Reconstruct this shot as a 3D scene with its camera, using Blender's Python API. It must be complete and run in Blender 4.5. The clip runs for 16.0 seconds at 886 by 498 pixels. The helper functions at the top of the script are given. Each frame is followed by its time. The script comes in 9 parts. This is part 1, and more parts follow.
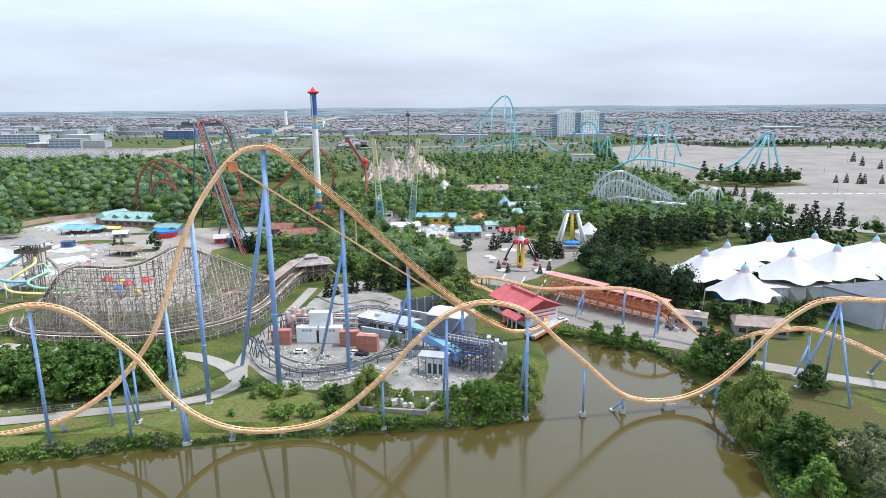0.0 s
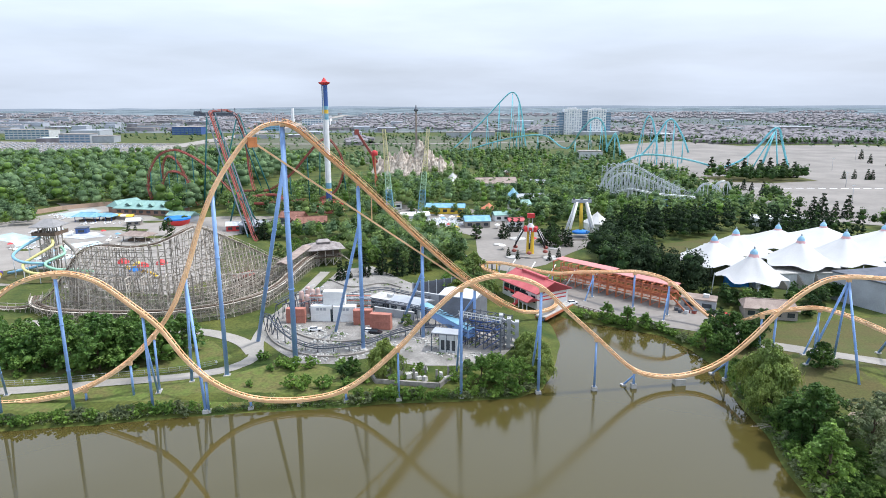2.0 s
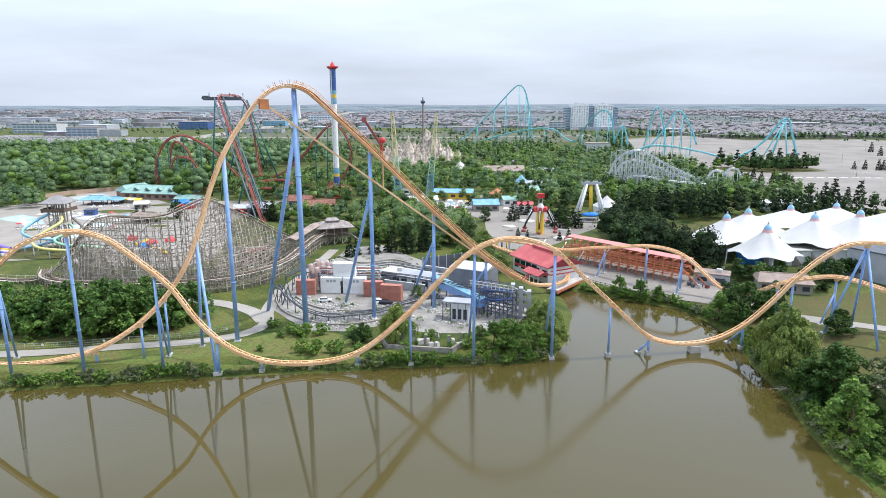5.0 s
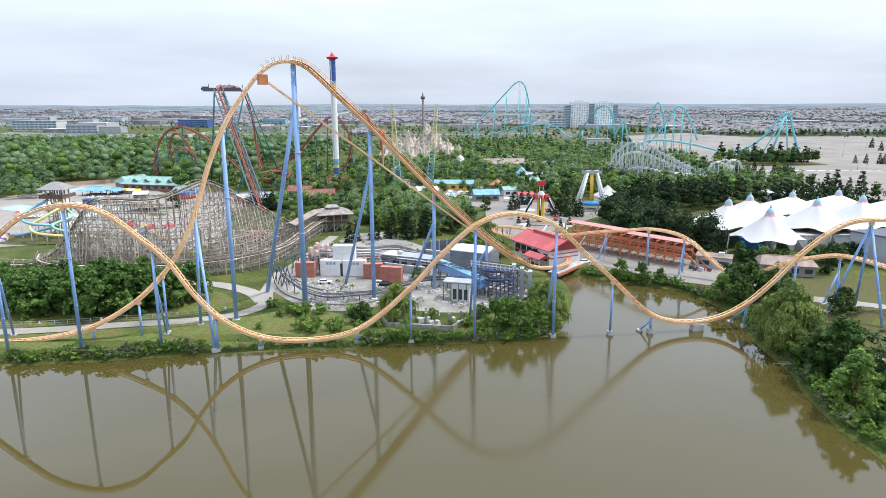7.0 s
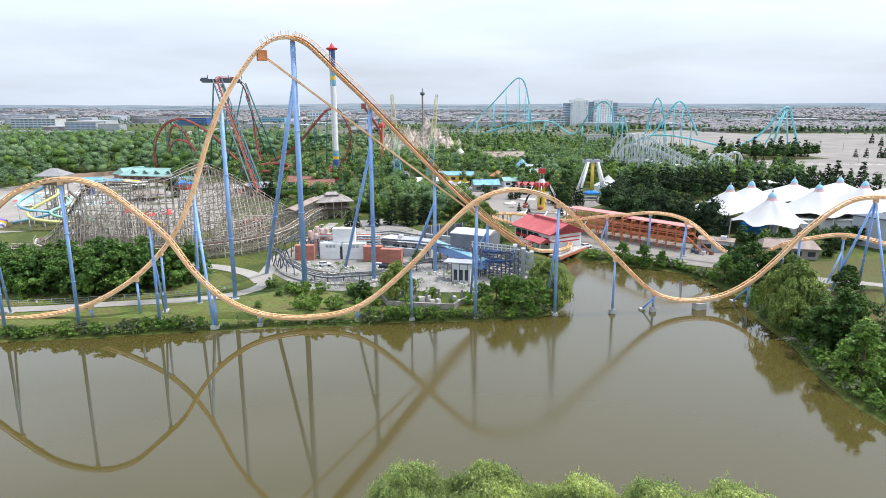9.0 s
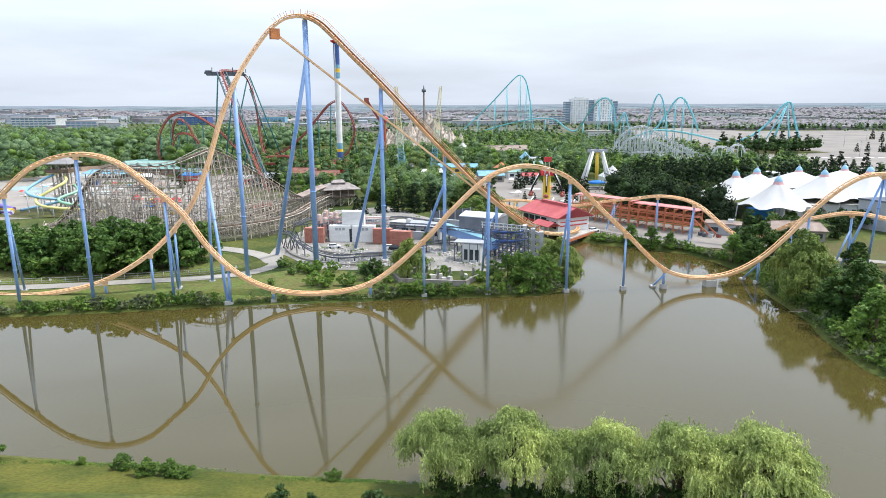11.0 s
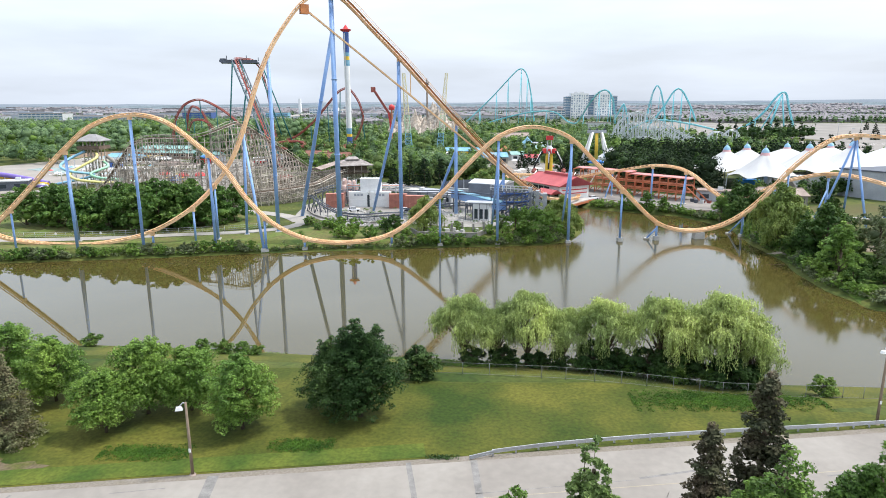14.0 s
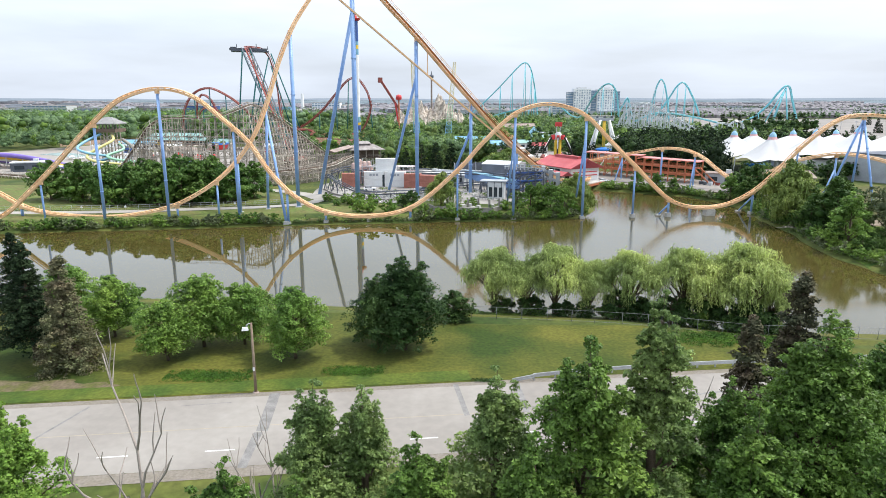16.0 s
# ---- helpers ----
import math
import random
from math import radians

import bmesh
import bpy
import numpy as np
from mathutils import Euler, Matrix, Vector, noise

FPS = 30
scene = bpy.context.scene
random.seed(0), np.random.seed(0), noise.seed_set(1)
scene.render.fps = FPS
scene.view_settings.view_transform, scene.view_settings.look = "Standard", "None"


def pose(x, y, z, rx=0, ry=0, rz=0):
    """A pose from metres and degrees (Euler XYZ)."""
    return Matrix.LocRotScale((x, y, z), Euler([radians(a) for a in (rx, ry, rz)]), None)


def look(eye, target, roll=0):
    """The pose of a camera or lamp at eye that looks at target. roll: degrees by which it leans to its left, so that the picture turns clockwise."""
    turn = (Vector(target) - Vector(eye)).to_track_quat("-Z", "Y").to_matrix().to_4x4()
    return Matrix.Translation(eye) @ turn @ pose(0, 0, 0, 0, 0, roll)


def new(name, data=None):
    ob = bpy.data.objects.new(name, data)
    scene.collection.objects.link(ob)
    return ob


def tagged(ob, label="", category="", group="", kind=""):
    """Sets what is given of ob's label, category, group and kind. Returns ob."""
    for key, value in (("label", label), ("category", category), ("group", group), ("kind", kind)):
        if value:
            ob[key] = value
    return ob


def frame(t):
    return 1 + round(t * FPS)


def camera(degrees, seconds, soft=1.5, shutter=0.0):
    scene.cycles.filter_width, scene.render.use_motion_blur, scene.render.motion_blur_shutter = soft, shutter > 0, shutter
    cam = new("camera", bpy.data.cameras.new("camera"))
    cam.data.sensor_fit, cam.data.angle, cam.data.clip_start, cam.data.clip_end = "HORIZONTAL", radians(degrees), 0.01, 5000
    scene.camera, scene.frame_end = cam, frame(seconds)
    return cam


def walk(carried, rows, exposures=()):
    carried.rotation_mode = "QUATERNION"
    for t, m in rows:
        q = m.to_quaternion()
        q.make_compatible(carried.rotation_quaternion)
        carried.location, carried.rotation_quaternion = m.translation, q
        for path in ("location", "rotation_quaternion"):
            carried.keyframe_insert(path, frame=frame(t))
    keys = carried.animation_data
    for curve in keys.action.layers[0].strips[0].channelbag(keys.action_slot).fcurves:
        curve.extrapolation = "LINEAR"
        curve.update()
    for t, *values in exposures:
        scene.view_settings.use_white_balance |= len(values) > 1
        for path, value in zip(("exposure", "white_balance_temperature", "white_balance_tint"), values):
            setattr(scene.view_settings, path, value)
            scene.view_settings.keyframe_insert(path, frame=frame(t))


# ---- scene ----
cam = camera(69.5, 16.0, 0.9)
PATH = [
    (0, (1.437, 2.045, 82.911), (1.44, 3.994, 82.463), -0.5),
    (0.5, (1.119, 0.551, 81.707), (1.118, 2.499, 81.257), -0.4),
    (1, (0.955, -0.66, 80.213), (0.95, 1.289, 79.764), -0.3),
    (1.5, (0.331, -1.696, 78.692), (0.32, 0.253, 78.244), -0.2),
    (2, (-1.318, -2.407, 77.174), (-1.33, -0.458, 76.726), -0.2),
    (2.5, (-2.582, -2.867, 75.592), (-2.6, -0.918, 75.14), -0.1),
    (3, (-2.981, -2.886, 73.824), (-3.003, -0.937, 73.375), -0.1),
    (3.5, (-3.293, -2.999, 72.342), (-3.316, -1.05, 71.891), -0.1),
    (4, (-3.388, -3.016, 70.817), (-3.413, -1.067, 70.366), -0.1),
    (6.5, (-3.488, -2.742, 62.553), (-3.516, -0.793, 62.105), -0.1),
    (7, (-3.604, -2.915, 61.039), (-3.631, -0.966, 60.591), -0.1),
    (7.5, (-3.672, -3.005, 59.562), (-3.699, -1.056, 59.115), -0.1),
    (8, (-3.656, -2.984, 57.857), (-3.683, -1.034, 57.411), -0.1),
    (8.5, (-3.813, -2.919, 56.301), (-3.839, -0.97, 55.854), -0.1),
    (9, (-4.002, -2.89, 54.752), (-4.027, -0.94, 54.306), -0.1),
    (11.5, (-8.3, -7.397, 47.203), (-8.322, -5.447, 46.762), -0.2),
    (12, (-9.051, -10.375, 45.734), (-9.073, -8.424, 45.293), -0.2),
    (12.5, (-9.658, -13.926, 44.353), (-9.68, -11.975, 43.912), -0.3),
    (13, (-9.842, -18.195, 42.909), (-9.866, -16.244, 42.468), -0.3),
    (13.5, (-10.124, -22.265, 41.553), (-10.148, -20.315, 41.108), -0.3),
    (14, (-11.116, -25.514, 40.096), (-11.139, -23.564, 39.651), -0.3),
    (14.5, (-12.801, -28.158, 38.688), (-12.822, -26.209, 38.241), -0.2),
    (15, (-14.59, -30.256, 37.425), (-14.614, -28.307, 36.975), -0.2),
    (15.5, (-15.744, -31.224, 35.909), (-15.769, -29.276, 35.458), -0.0),
    (16, (-16.111, -31.538, 34.527), (-16.134, -29.591, 34.074), 0.0),
]
walk(cam, [(t, look(eye, target, roll)) for t, eye, target, roll in PATH], [(0.0, 0.04, 5950, 12), (16.0, 0.18, 6250, 11)])

# ---- light ----
SUN_UP, SUN_ROUND = radians(62), radians(78)   # height, and turn clockwise from +y
world = bpy.data.worlds.new("sky")
scene.world = world
world.use_nodes = True
wn, wl = world.node_tree.nodes, world.node_tree.links
wn.clear()
sky = wn.new("ShaderNodeTexSky")
sky.sky_type, sky.sun_disc = "NISHITA", False
sky.sun_elevation, sky.sun_rotation = SUN_UP, SUN_ROUND
sky.altitude, sky.air_density, sky.dust_density, sky.ozone_density = 150, 1.2, 5.0, 2.5
w_coord, w_map = wn.new("ShaderNodeTexCoord"), wn.new("ShaderNodeMapping")
w_map.inputs["Scale"].default_value = (1.2, 1.2, 7.0)
w_noise, w_ramp = wn.new("ShaderNodeTexNoise"), wn.new("ShaderNodeValToRGB")
w_noise.inputs["Scale"].default_value, w_noise.inputs["Detail"].default_value = 2.6, 5.0
w_ramp.color_ramp.elements[0].position, w_ramp.color_ramp.elements[1].position = 0.30, 0.80
w_mix, w_bg, w_out = wn.new("ShaderNodeMixRGB"), wn.new("ShaderNodeBackground"), wn.new("ShaderNodeOutputWorld")
w_mix.inputs["Color2"].default_value = (8.9, 9.6, 10.5, 1)
w_thin = wn.new("ShaderNodeMath")
w_thin.operation = "MULTIPLY_ADD"
w_thin.inputs[1].default_value, w_thin.inputs[2].default_value = 0.24, 0.54
wl.new(w_coord.outputs["Generated"], w_map.inputs["Vector"])
wl.new(w_map.outputs["Vector"], w_noise.inputs["Vector"])
wl.new(w_noise.outputs["Fac"], w_ramp.inputs["Fac"])
wl.new(w_ramp.outputs["Color"], w_thin.inputs[0])
wl.new(w_thin.outputs[0], w_mix.inputs["Fac"])
wl.new(sky.outputs["Color"], w_mix.inputs["Color1"])
# thin cloud is brighter towards the zenith
w_split, w_rise, w_gain = wn.new("ShaderNodeSeparateXYZ"), wn.new("ShaderNodeMapRange"), wn.new("ShaderNodeVectorMath")
w_rise.interpolation_type = "SMOOTHSTEP"
for w_key, w_val in (("From Min", 0.04), ("From Max", 0.30), ("To Min", 1.06), ("To Max", 1.6)):
    w_rise.inputs[w_key].default_value = w_val
w_gain.operation = "SCALE"
wl.new(w_coord.outputs["Generated"], w_split.inputs["Vector"])
wl.new(w_split.outputs["Z"], w_rise.inputs["Value"])
wl.new(w_mix.outputs["Color"], w_gain.inputs[0])
wl.new(w_rise.outputs["Result"], w_gain.inputs["Scale"])
wl.new(w_gain.outputs["Vector"], w_bg.inputs["Color"])
w_bg.inputs["Strength"].default_value = 0.108
wl.new(w_bg.outputs["Background"], w_out.inputs["Surface"])

sun = new("sun", bpy.data.lights.new("sun", "SUN"))
sun.data.energy, sun.data.angle, sun.data.color = 3.7, radians(4.0), (1.0, 0.95, 0.86)
sun.matrix_world = look((0, 0, 300), (-300 * math.sin(SUN_ROUND), -300 * math.cos(SUN_ROUND), 300 - 300 * math.tan(SUN_UP)))

# ---- materials ----
def material(name, color, rough=0.7, metal=0.0, vary=0.12, scale=3.0, bump=0.0, second=None, mix=0.5, spec=0.3, fine=None, island=False, per_object=False, translucent=0.0, stand=0.0):
    """A surface with broad stains and fine grain. second: another colour that the stains bring."""
    m = bpy.data.materials.new(name)
    m.use_nodes = True
    n, l = m.node_tree.nodes, m.node_tree.links
    b = n["Principled BSDF"]
    b.inputs["Roughness"].default_value, b.inputs["Metallic"].default_value = rough, metal
    b.inputs["Specular IOR Level"].default_value = spec
    coord = n.new("ShaderNodeTexCoord")
    broad, grain = n.new("ShaderNodeTexNoise"), n.new("ShaderNodeTexNoise")
    broad.inputs["Scale"].default_value, broad.inputs["Detail"].default_value = 1.0 / scale, 5.0
    grain.inputs["Scale"].default_value, grain.inputs["Detail"].default_value = (fine or 14.0 / scale), 4.0
    l.new(coord.outputs["Object"], broad.inputs["Vector"])
    l.new(coord.outputs["Object"], grain.inputs["Vector"])
    ramp = n.new("ShaderNodeValToRGB")
    ramp.color_ramp.elements[0].position, ramp.color_ramp.elements[1].position = 0.5 - 0.3 * mix, 0.5 + 0.3 * mix
    dark = tuple(c * (1 - vary) for c in color)
    light = second or tuple(min(1, c * (1 + vary)) for c in color)
    ramp.color_ramp.elements[0].color, ramp.color_ramp.elements[1].color = (*dark, 1), (*light, 1)
    l.new(broad.outputs["Fac"], ramp.inputs["Fac"])
    val = n.new("ShaderNodeHueSaturation")
    span = n.new("ShaderNodeMapRange")
    span.inputs["From Min"].default_value, span.inputs["From Max"].default_value = 0.3, 0.7
    span.inputs["To Min"].default_value, span.inputs["To Max"].default_value = 1 - vary, 1 + vary
    l.new(grain.outputs["Fac"], span.inputs["Value"])
    out = span.outputs["Result"]
    if island or per_object:
        src = n.new("ShaderNodeNewGeometry").outputs["Random Per Island"] if island else n.new("ShaderNodeObjectInfo").outputs["Random"]
        span2, mul = n.new("ShaderNodeMapRange"), n.new("ShaderNodeMath")
        span2.inputs["To Min"].default_value, span2.inputs["To Max"].default_value = (0.62, 1.38) if scale < 6 else (0.84, 1.16)
        mul.operation = "MULTIPLY"
        l.new(src, span2.inputs["Value"])
        l.new(out, mul.inputs[0])
        l.new(span2.outputs["Result"], mul.inputs[1])
        out = mul.outputs[0]
    if stand:   # one plant differs from the next
        place, drift = n.new("ShaderNodeNewGeometry"), n.new("ShaderNodeTexNoise")
        drift.inputs["Scale"].default_value, drift.inputs["Detail"].default_value = 0.11, 1.0
        l.new(place.outputs["Position"], drift.inputs["Vector"])
        span3, mul3, span4 = n.new("ShaderNodeMapRange"), n.new("ShaderNodeMath"), n.new("ShaderNodeMapRange")
        mul3.operation = "MULTIPLY"
        for node, lo, hi in ((span3, 1 - stand, 1 + stand), (span4, 0.515, 0.485)):
            node.inputs["From Min"].default_value, node.inputs["From Max"].default_value = 0.32, 0.68
            node.inputs["To Min"].default_value, node.inputs["To Max"].default_value = lo, hi
            l.new(drift.outputs["Fac"], node.inputs["Value"])
        l.new(out, mul3.inputs[0])
        l.new(span3.outputs["Result"], mul3.inputs[1])
        l.new(span4.outputs["Result"], val.inputs["Hue"])
        out = mul3.outputs[0]
    l.new(out, val.inputs["Value"])
    l.new(ramp.outputs["Color"], val.inputs["Color"])
    l.new(val.outputs["Color"], b.inputs["Base Color"])
    if bump:
        bp = n.new("ShaderNodeBump")
        bp.inputs["Strength"].default_value, bp.inputs["Distance"].default_value = 0.6, bump
        l.new(grain.outputs["Fac"], bp.inputs["Height"])
        l.new(bp.outputs["Normal"], b.inputs["Normal"])
    if translucent:
        tr, add = n.new("ShaderNodeBsdfTranslucent"), n.new("ShaderNodeMixShader")
        l.new(val.outputs["Color"], tr.inputs["Color"])
        add.inputs["Fac"].default_value = translucent
        l.new(b.outputs[0], add.inputs[1])
        l.new(tr.outputs[0], add.inputs[2])
        l.new(add.outputs[0], n["Material Output"].inputs["Surface"])
    return m


M = {}
def mat(key, *a, **k):
    M[key] = material(key, *a, **k)
    return M[key]


mat("track_orange", (0.76, 0.46, 0.24), rough=0.45, vary=0.06, scale=4, second=(0.82, 0.55, 0.32))
mat("track_shade", (0.50, 0.19, 0.07), rough=0.55, vary=0.15, scale=2)
mat("support_blue", (0.20, 0.34, 0.63), rough=0.45, vary=0.06, scale=5, second=(0.26, 0.40, 0.66))
mat("concrete", (0.42, 0.41, 0.38), rough=0.9, vary=0.15, scale=2, bump=0.01)
mat("pale_concrete", (0.32, 0.295, 0.26), rough=0.9, vary=0.08, scale=9, second=(0.25, 0.228, 0.20))
mat("asphalt", (0.225, 0.205, 0.18), rough=0.9, vary=0.06, scale=14, second=(0.275, 0.255, 0.225), bump=0.004)
mat("lot_asphalt", (0.20, 0.185, 0.165), rough=0.95, vary=0.07, scale=40, second=(0.25, 0.23, 0.205))
mat("path_gravel", (0.28, 0.265, 0.235), rough=0.95, vary=0.08, scale=9, second=(0.33, 0.31, 0.275))
mat("shoulder", (0.25, 0.22, 0.185), rough=0.95, vary=0.2, scale=2, second=(0.17, 0.15, 0.115), fine=4)
mat("fence_steel", (0.20, 0.21, 0.20), rough=0.6, metal=0.3, vary=0.1)
mat("stunt_ground", (0.22, 0.21, 0.19), rough=0.95, vary=0.22, scale=7, second=(0.30, 0.285, 0.26), bump=0.03)
mat("lawn", (0.034, 0.064, 0.004), rough=0.95, vary=0.28, scale=10, second=(0.094, 0.095, 0.012), bump=0.03, fine=2.2)
mat("rough_grass", (0.042, 0.076, 0.010), rough=0.95, vary=0.3, scale=12, second=(0.092, 0.102, 0.020), fine=1.2)
mat("dry_grass", (0.105, 0.092, 0.030), rough=0.95, vary=0.2, scale=8, second=(0.070, 0.080, 0.020))
mat("bark", (0.10, 0.075, 0.05), rough=0.95, vary=0.25, scale=0.6, bump=0.02)
mat("leaf_mid", (0.105, 0.190, 0.036), rough=0.5, vary=0.25, scale=2, second=(0.140, 0.235, 0.040), island=True, spec=0.22, translucent=0.32, stand=0.28)
mat("leaf_dark", (0.034, 0.072, 0.021), rough=0.55, vary=0.25, scale=2, second=(0.056, 0.104, 0.026), island=True, spec=0.12, translucent=0.18, stand=0.28)
mat("leaf_bright", (0.145, 0.262, 0.046), rough=0.5, vary=0.25, scale=2, second=(0.195, 0.315, 0.058), island=True, spec=0.22, translucent=0.34, stand=0.28)
# distant foliage, paled and blued in its base colour to suggest haze
mat("leaf_hazed", (0.148, 0.235, 0.112), rough=0.7, vary=0.18, scale=8, second=(0.185, 0.275, 0.128), island=True, spec=0.12, translucent=0.3, stand=0.36)
mat("leaf_willow", (0.34, 0.43, 0.135), rough=0.5, vary=0.25, scale=2, second=(0.42, 0.50, 0.17), island=True, spec=0.22, translucent=0.45, stand=0.28)
mat("leaf_shore", (0.048, 0.102, 0.021), rough=0.55, vary=0.25, scale=2, second=(0.072, 0.134, 0.027), island=True, spec=0.14, translucent=0.22, stand=0.28)
mat("slate_roof", (0.24, 0.235, 0.23), rough=0.8, vary=0.12, scale=2)
mat("leaf_pale", (0.165, 0.255, 0.070), rough=0.5, vary=0.25, scale=2, second=(0.22, 0.30, 0.09), island=True, spec=0.22, translucent=0.38, stand=0.28)
mat("dry_field", (0.135, 0.130, 0.085), rough=0.95, vary=0.3, scale=36, second=(0.085, 0.105, 0.055), fine=0.2)
mat("leaf_olive", (0.135, 0.175, 0.075), rough=0.5, vary=0.25, scale=2, second=(0.19, 0.225, 0.105), island=True, spec=0.22, translucent=0.3, stand=0.28)
mat("needles", (0.016, 0.031, 0.015), rough=0.7, vary=0.25, scale=2, second=(0.026, 0.044, 0.018), island=True, spec=0.06, translucent=0.03, stand=0.28)
mat("needles_brown", (0.165, 0.145, 0.080), rough=0.7, vary=0.25, scale=2, second=(0.115, 0.130, 0.060), island=True, spec=0.15, translucent=0.08, stand=0.28)
mat("leaf_bank_willow", (0.19, 0.265, 0.062), rough=0.5, vary=0.25, scale=2, second=(0.24, 0.31, 0.075), island=True, spec=0.2, translucent=0.35, stand=0.2)
mat("leaf_clump", (0.096, 0.19, 0.038), rough=0.5, vary=0.25, scale=2, second=(0.115, 0.205, 0.040), island=True, spec=0.22, translucent=0.28, stand=0.2)
mat("bank_grass", (0.165, 0.155, 0.050), rough=0.95, vary=0.3, scale=4, second=(0.095, 0.132, 0.026), fine=1.2)
mat("leaf_park", (0.145, 0.225, 0.066), rough=0.6, vary=0.25, scale=2, second=(0.19, 0.275, 0.085), island=True, spec=0.15, translucent=0.3, stand=0.3)
mat("leaf_fresh", (0.20, 0.33, 0.055), rough=0.5, vary=0.25, scale=2, second=(0.25, 0.38, 0.065), island=True, spec=0.22, translucent=0.4, stand=0.15)
mat("needles_dead", (0.120, 0.096, 0.058), rough=0.7, vary=0.25, scale=2, second=(0.062, 0.072, 0.036), island=True, spec=0.12, translucent=0.06, stand=0.25)
mat("blossom", (0.5, 0.5, 0.4), rough=0.7, vary=0.32, island=True, spec=0.12, bump=0.22, fine=2.3, translucent=0.3)
mat("weathered_wood", (0.35, 0.30, 0.245), rough=0.9, vary=0.25, scale=3, second=(0.54, 0.49, 0.42), per_object=True)
mat("dark_wood", (0.13, 0.095, 0.07), rough=0.85, vary=0.2, scale=2)
mat("roof_brown", (0.26, 0.20, 0.17), rough=0.85, vary=0.15, scale=3, second=(0.32, 0.26, 0.22))
mat("roof_grey", (0.235, 0.205, 0.19), rough=0.85, vary=0.18, scale=2, second=(0.32, 0.29, 0.27))
mat("pylon_concrete", (0.36, 0.37, 0.38), rough=0.9, vary=0.12, scale=2)
mat("slate_wall", (0.175, 0.19, 0.21), rough=0.7, vary=0.1, scale=3)
mat("tank_pink", (0.46, 0.33, 0.29), rough=0.5, vary=0.1, scale=2)
mat("terrace_stone", (0.25, 0.23, 0.20), rough=0.95, vary=0.2, scale=1.5, second=(0.33, 0.31, 0.28))
mat("white_membrane", (0.47, 0.47, 0.46), rough=0.6, vary=0.03, scale=6)
mat("white_paint", (0.74, 0.74, 0.72), rough=0.6, vary=0.06, scale=3)
mat("grey_paint", (0.34, 0.36, 0.38), rough=0.6, vary=0.08, scale=4)
mat("light_grey", (0.52, 0.53, 0.53), rough=0.6, vary=0.08, scale=4)
mat("dark_grey", (0.09, 0.10, 0.12), rough=0.6, vary=0.15, scale=3)
mat("red_roof", (0.39, 0.075, 0.082), rough=0.6, vary=0.1, scale=5, second=(0.45, 0.11, 0.11))
mat("pink_roof", (0.52, 0.22, 0.20), rough=0.6, vary=0.08, scale=4)
mat("red_paint", (0.55, 0.05, 0.05), rough=0.45, vary=0.08)
mat("rust_container", (0.40, 0.165, 0.12), rough=0.7, vary=0.15, scale=2)
mat("orange_steel", (0.45, 0.155, 0.075), rough=0.6, vary=0.12, scale=2)
mat("teal_steel", (0.20, 0.53, 0.59), rough=0.45, vary=0.06)
mat("teal_roof", (0.23, 0.37, 0.33), rough=0.6, vary=0.12, scale=4)
mat("dark_teal", (0.02, 0.12, 0.12), rough=0.5, vary=0.1)
mat("coaster_red", (0.27, 0.072, 0.055), rough=0.5, vary=0.1)
mat("cap_blue", (0.27, 0.46, 0.60), rough=0.6, vary=0.08)
mat("cap_red", (0.55, 0.33, 0.33), rough=0.6, vary=0.08)
mat("bright_blue", (0.03, 0.20, 0.60), rough=0.5, vary=0.08)
mat("sky_blue", (0.15, 0.34, 0.46), rough=0.6, vary=0.12, second=(0.22, 0.40, 0.50))
mat("deep_blue", (0.05, 0.10, 0.28), rough=0.5, vary=0.1)
mat("yellow_paint", (0.70, 0.46, 0.05), rough=0.5, vary=0.08)
mat("purple_paint", (0.20, 0.14, 0.42), rough=0.5, vary=0.08)
mat("silver_steel", (0.50, 0.53, 0.54), rough=0.4, metal=0.2, vary=0.08)
mat("rock", (0.36, 0.30, 0.24), rough=0.95, vary=0.3, scale=3, second=(0.58, 0.51, 0.43), fine=0.9)
mat("glass_blue", (0.13, 0.21, 0.29), rough=0.15, vary=0.15, scale=8, spec=0.6)
mat("dark_window", (0.03, 0.04, 0.05), rough=0.15, vary=0.1, spec=0.6)
mat("brick_brown", (0.27, 0.17, 0.13), rough=0.9, vary=0.15, scale=4)
mat("black_rubber", (0.02, 0.02, 0.02), rough=0.7)
mat("galvanized", (0.46, 0.47, 0.48), rough=0.45, metal=0.4, vary=0.12)
mat("pole_wood", (0.22, 0.17, 0.12), rough=0.9, vary=0.15, scale=1)
# far roofs and walls: greyish, low-contrast colours with distance haze painted in
mat("roof_hazed", (0.190, 0.180, 0.188), rough=0.9, vary=0.14, scale=26, second=(0.265, 0.25, 0.258), fine=0.12, spec=0.1)
mat("wall_hazed", (0.215, 0.198, 0.200), rough=0.9, vary=0.14, scale=26, second=(0.29, 0.272, 0.275), fine=0.12, spec=0.1)
mat("shed_white", (0.38, 0.40, 0.43), rough=0.8, vary=0.06, scale=30, island=True)
mat("car_mix", (0.32, 0.33, 0.36), rough=0.3, vary=0.2, scale=20, island=True)


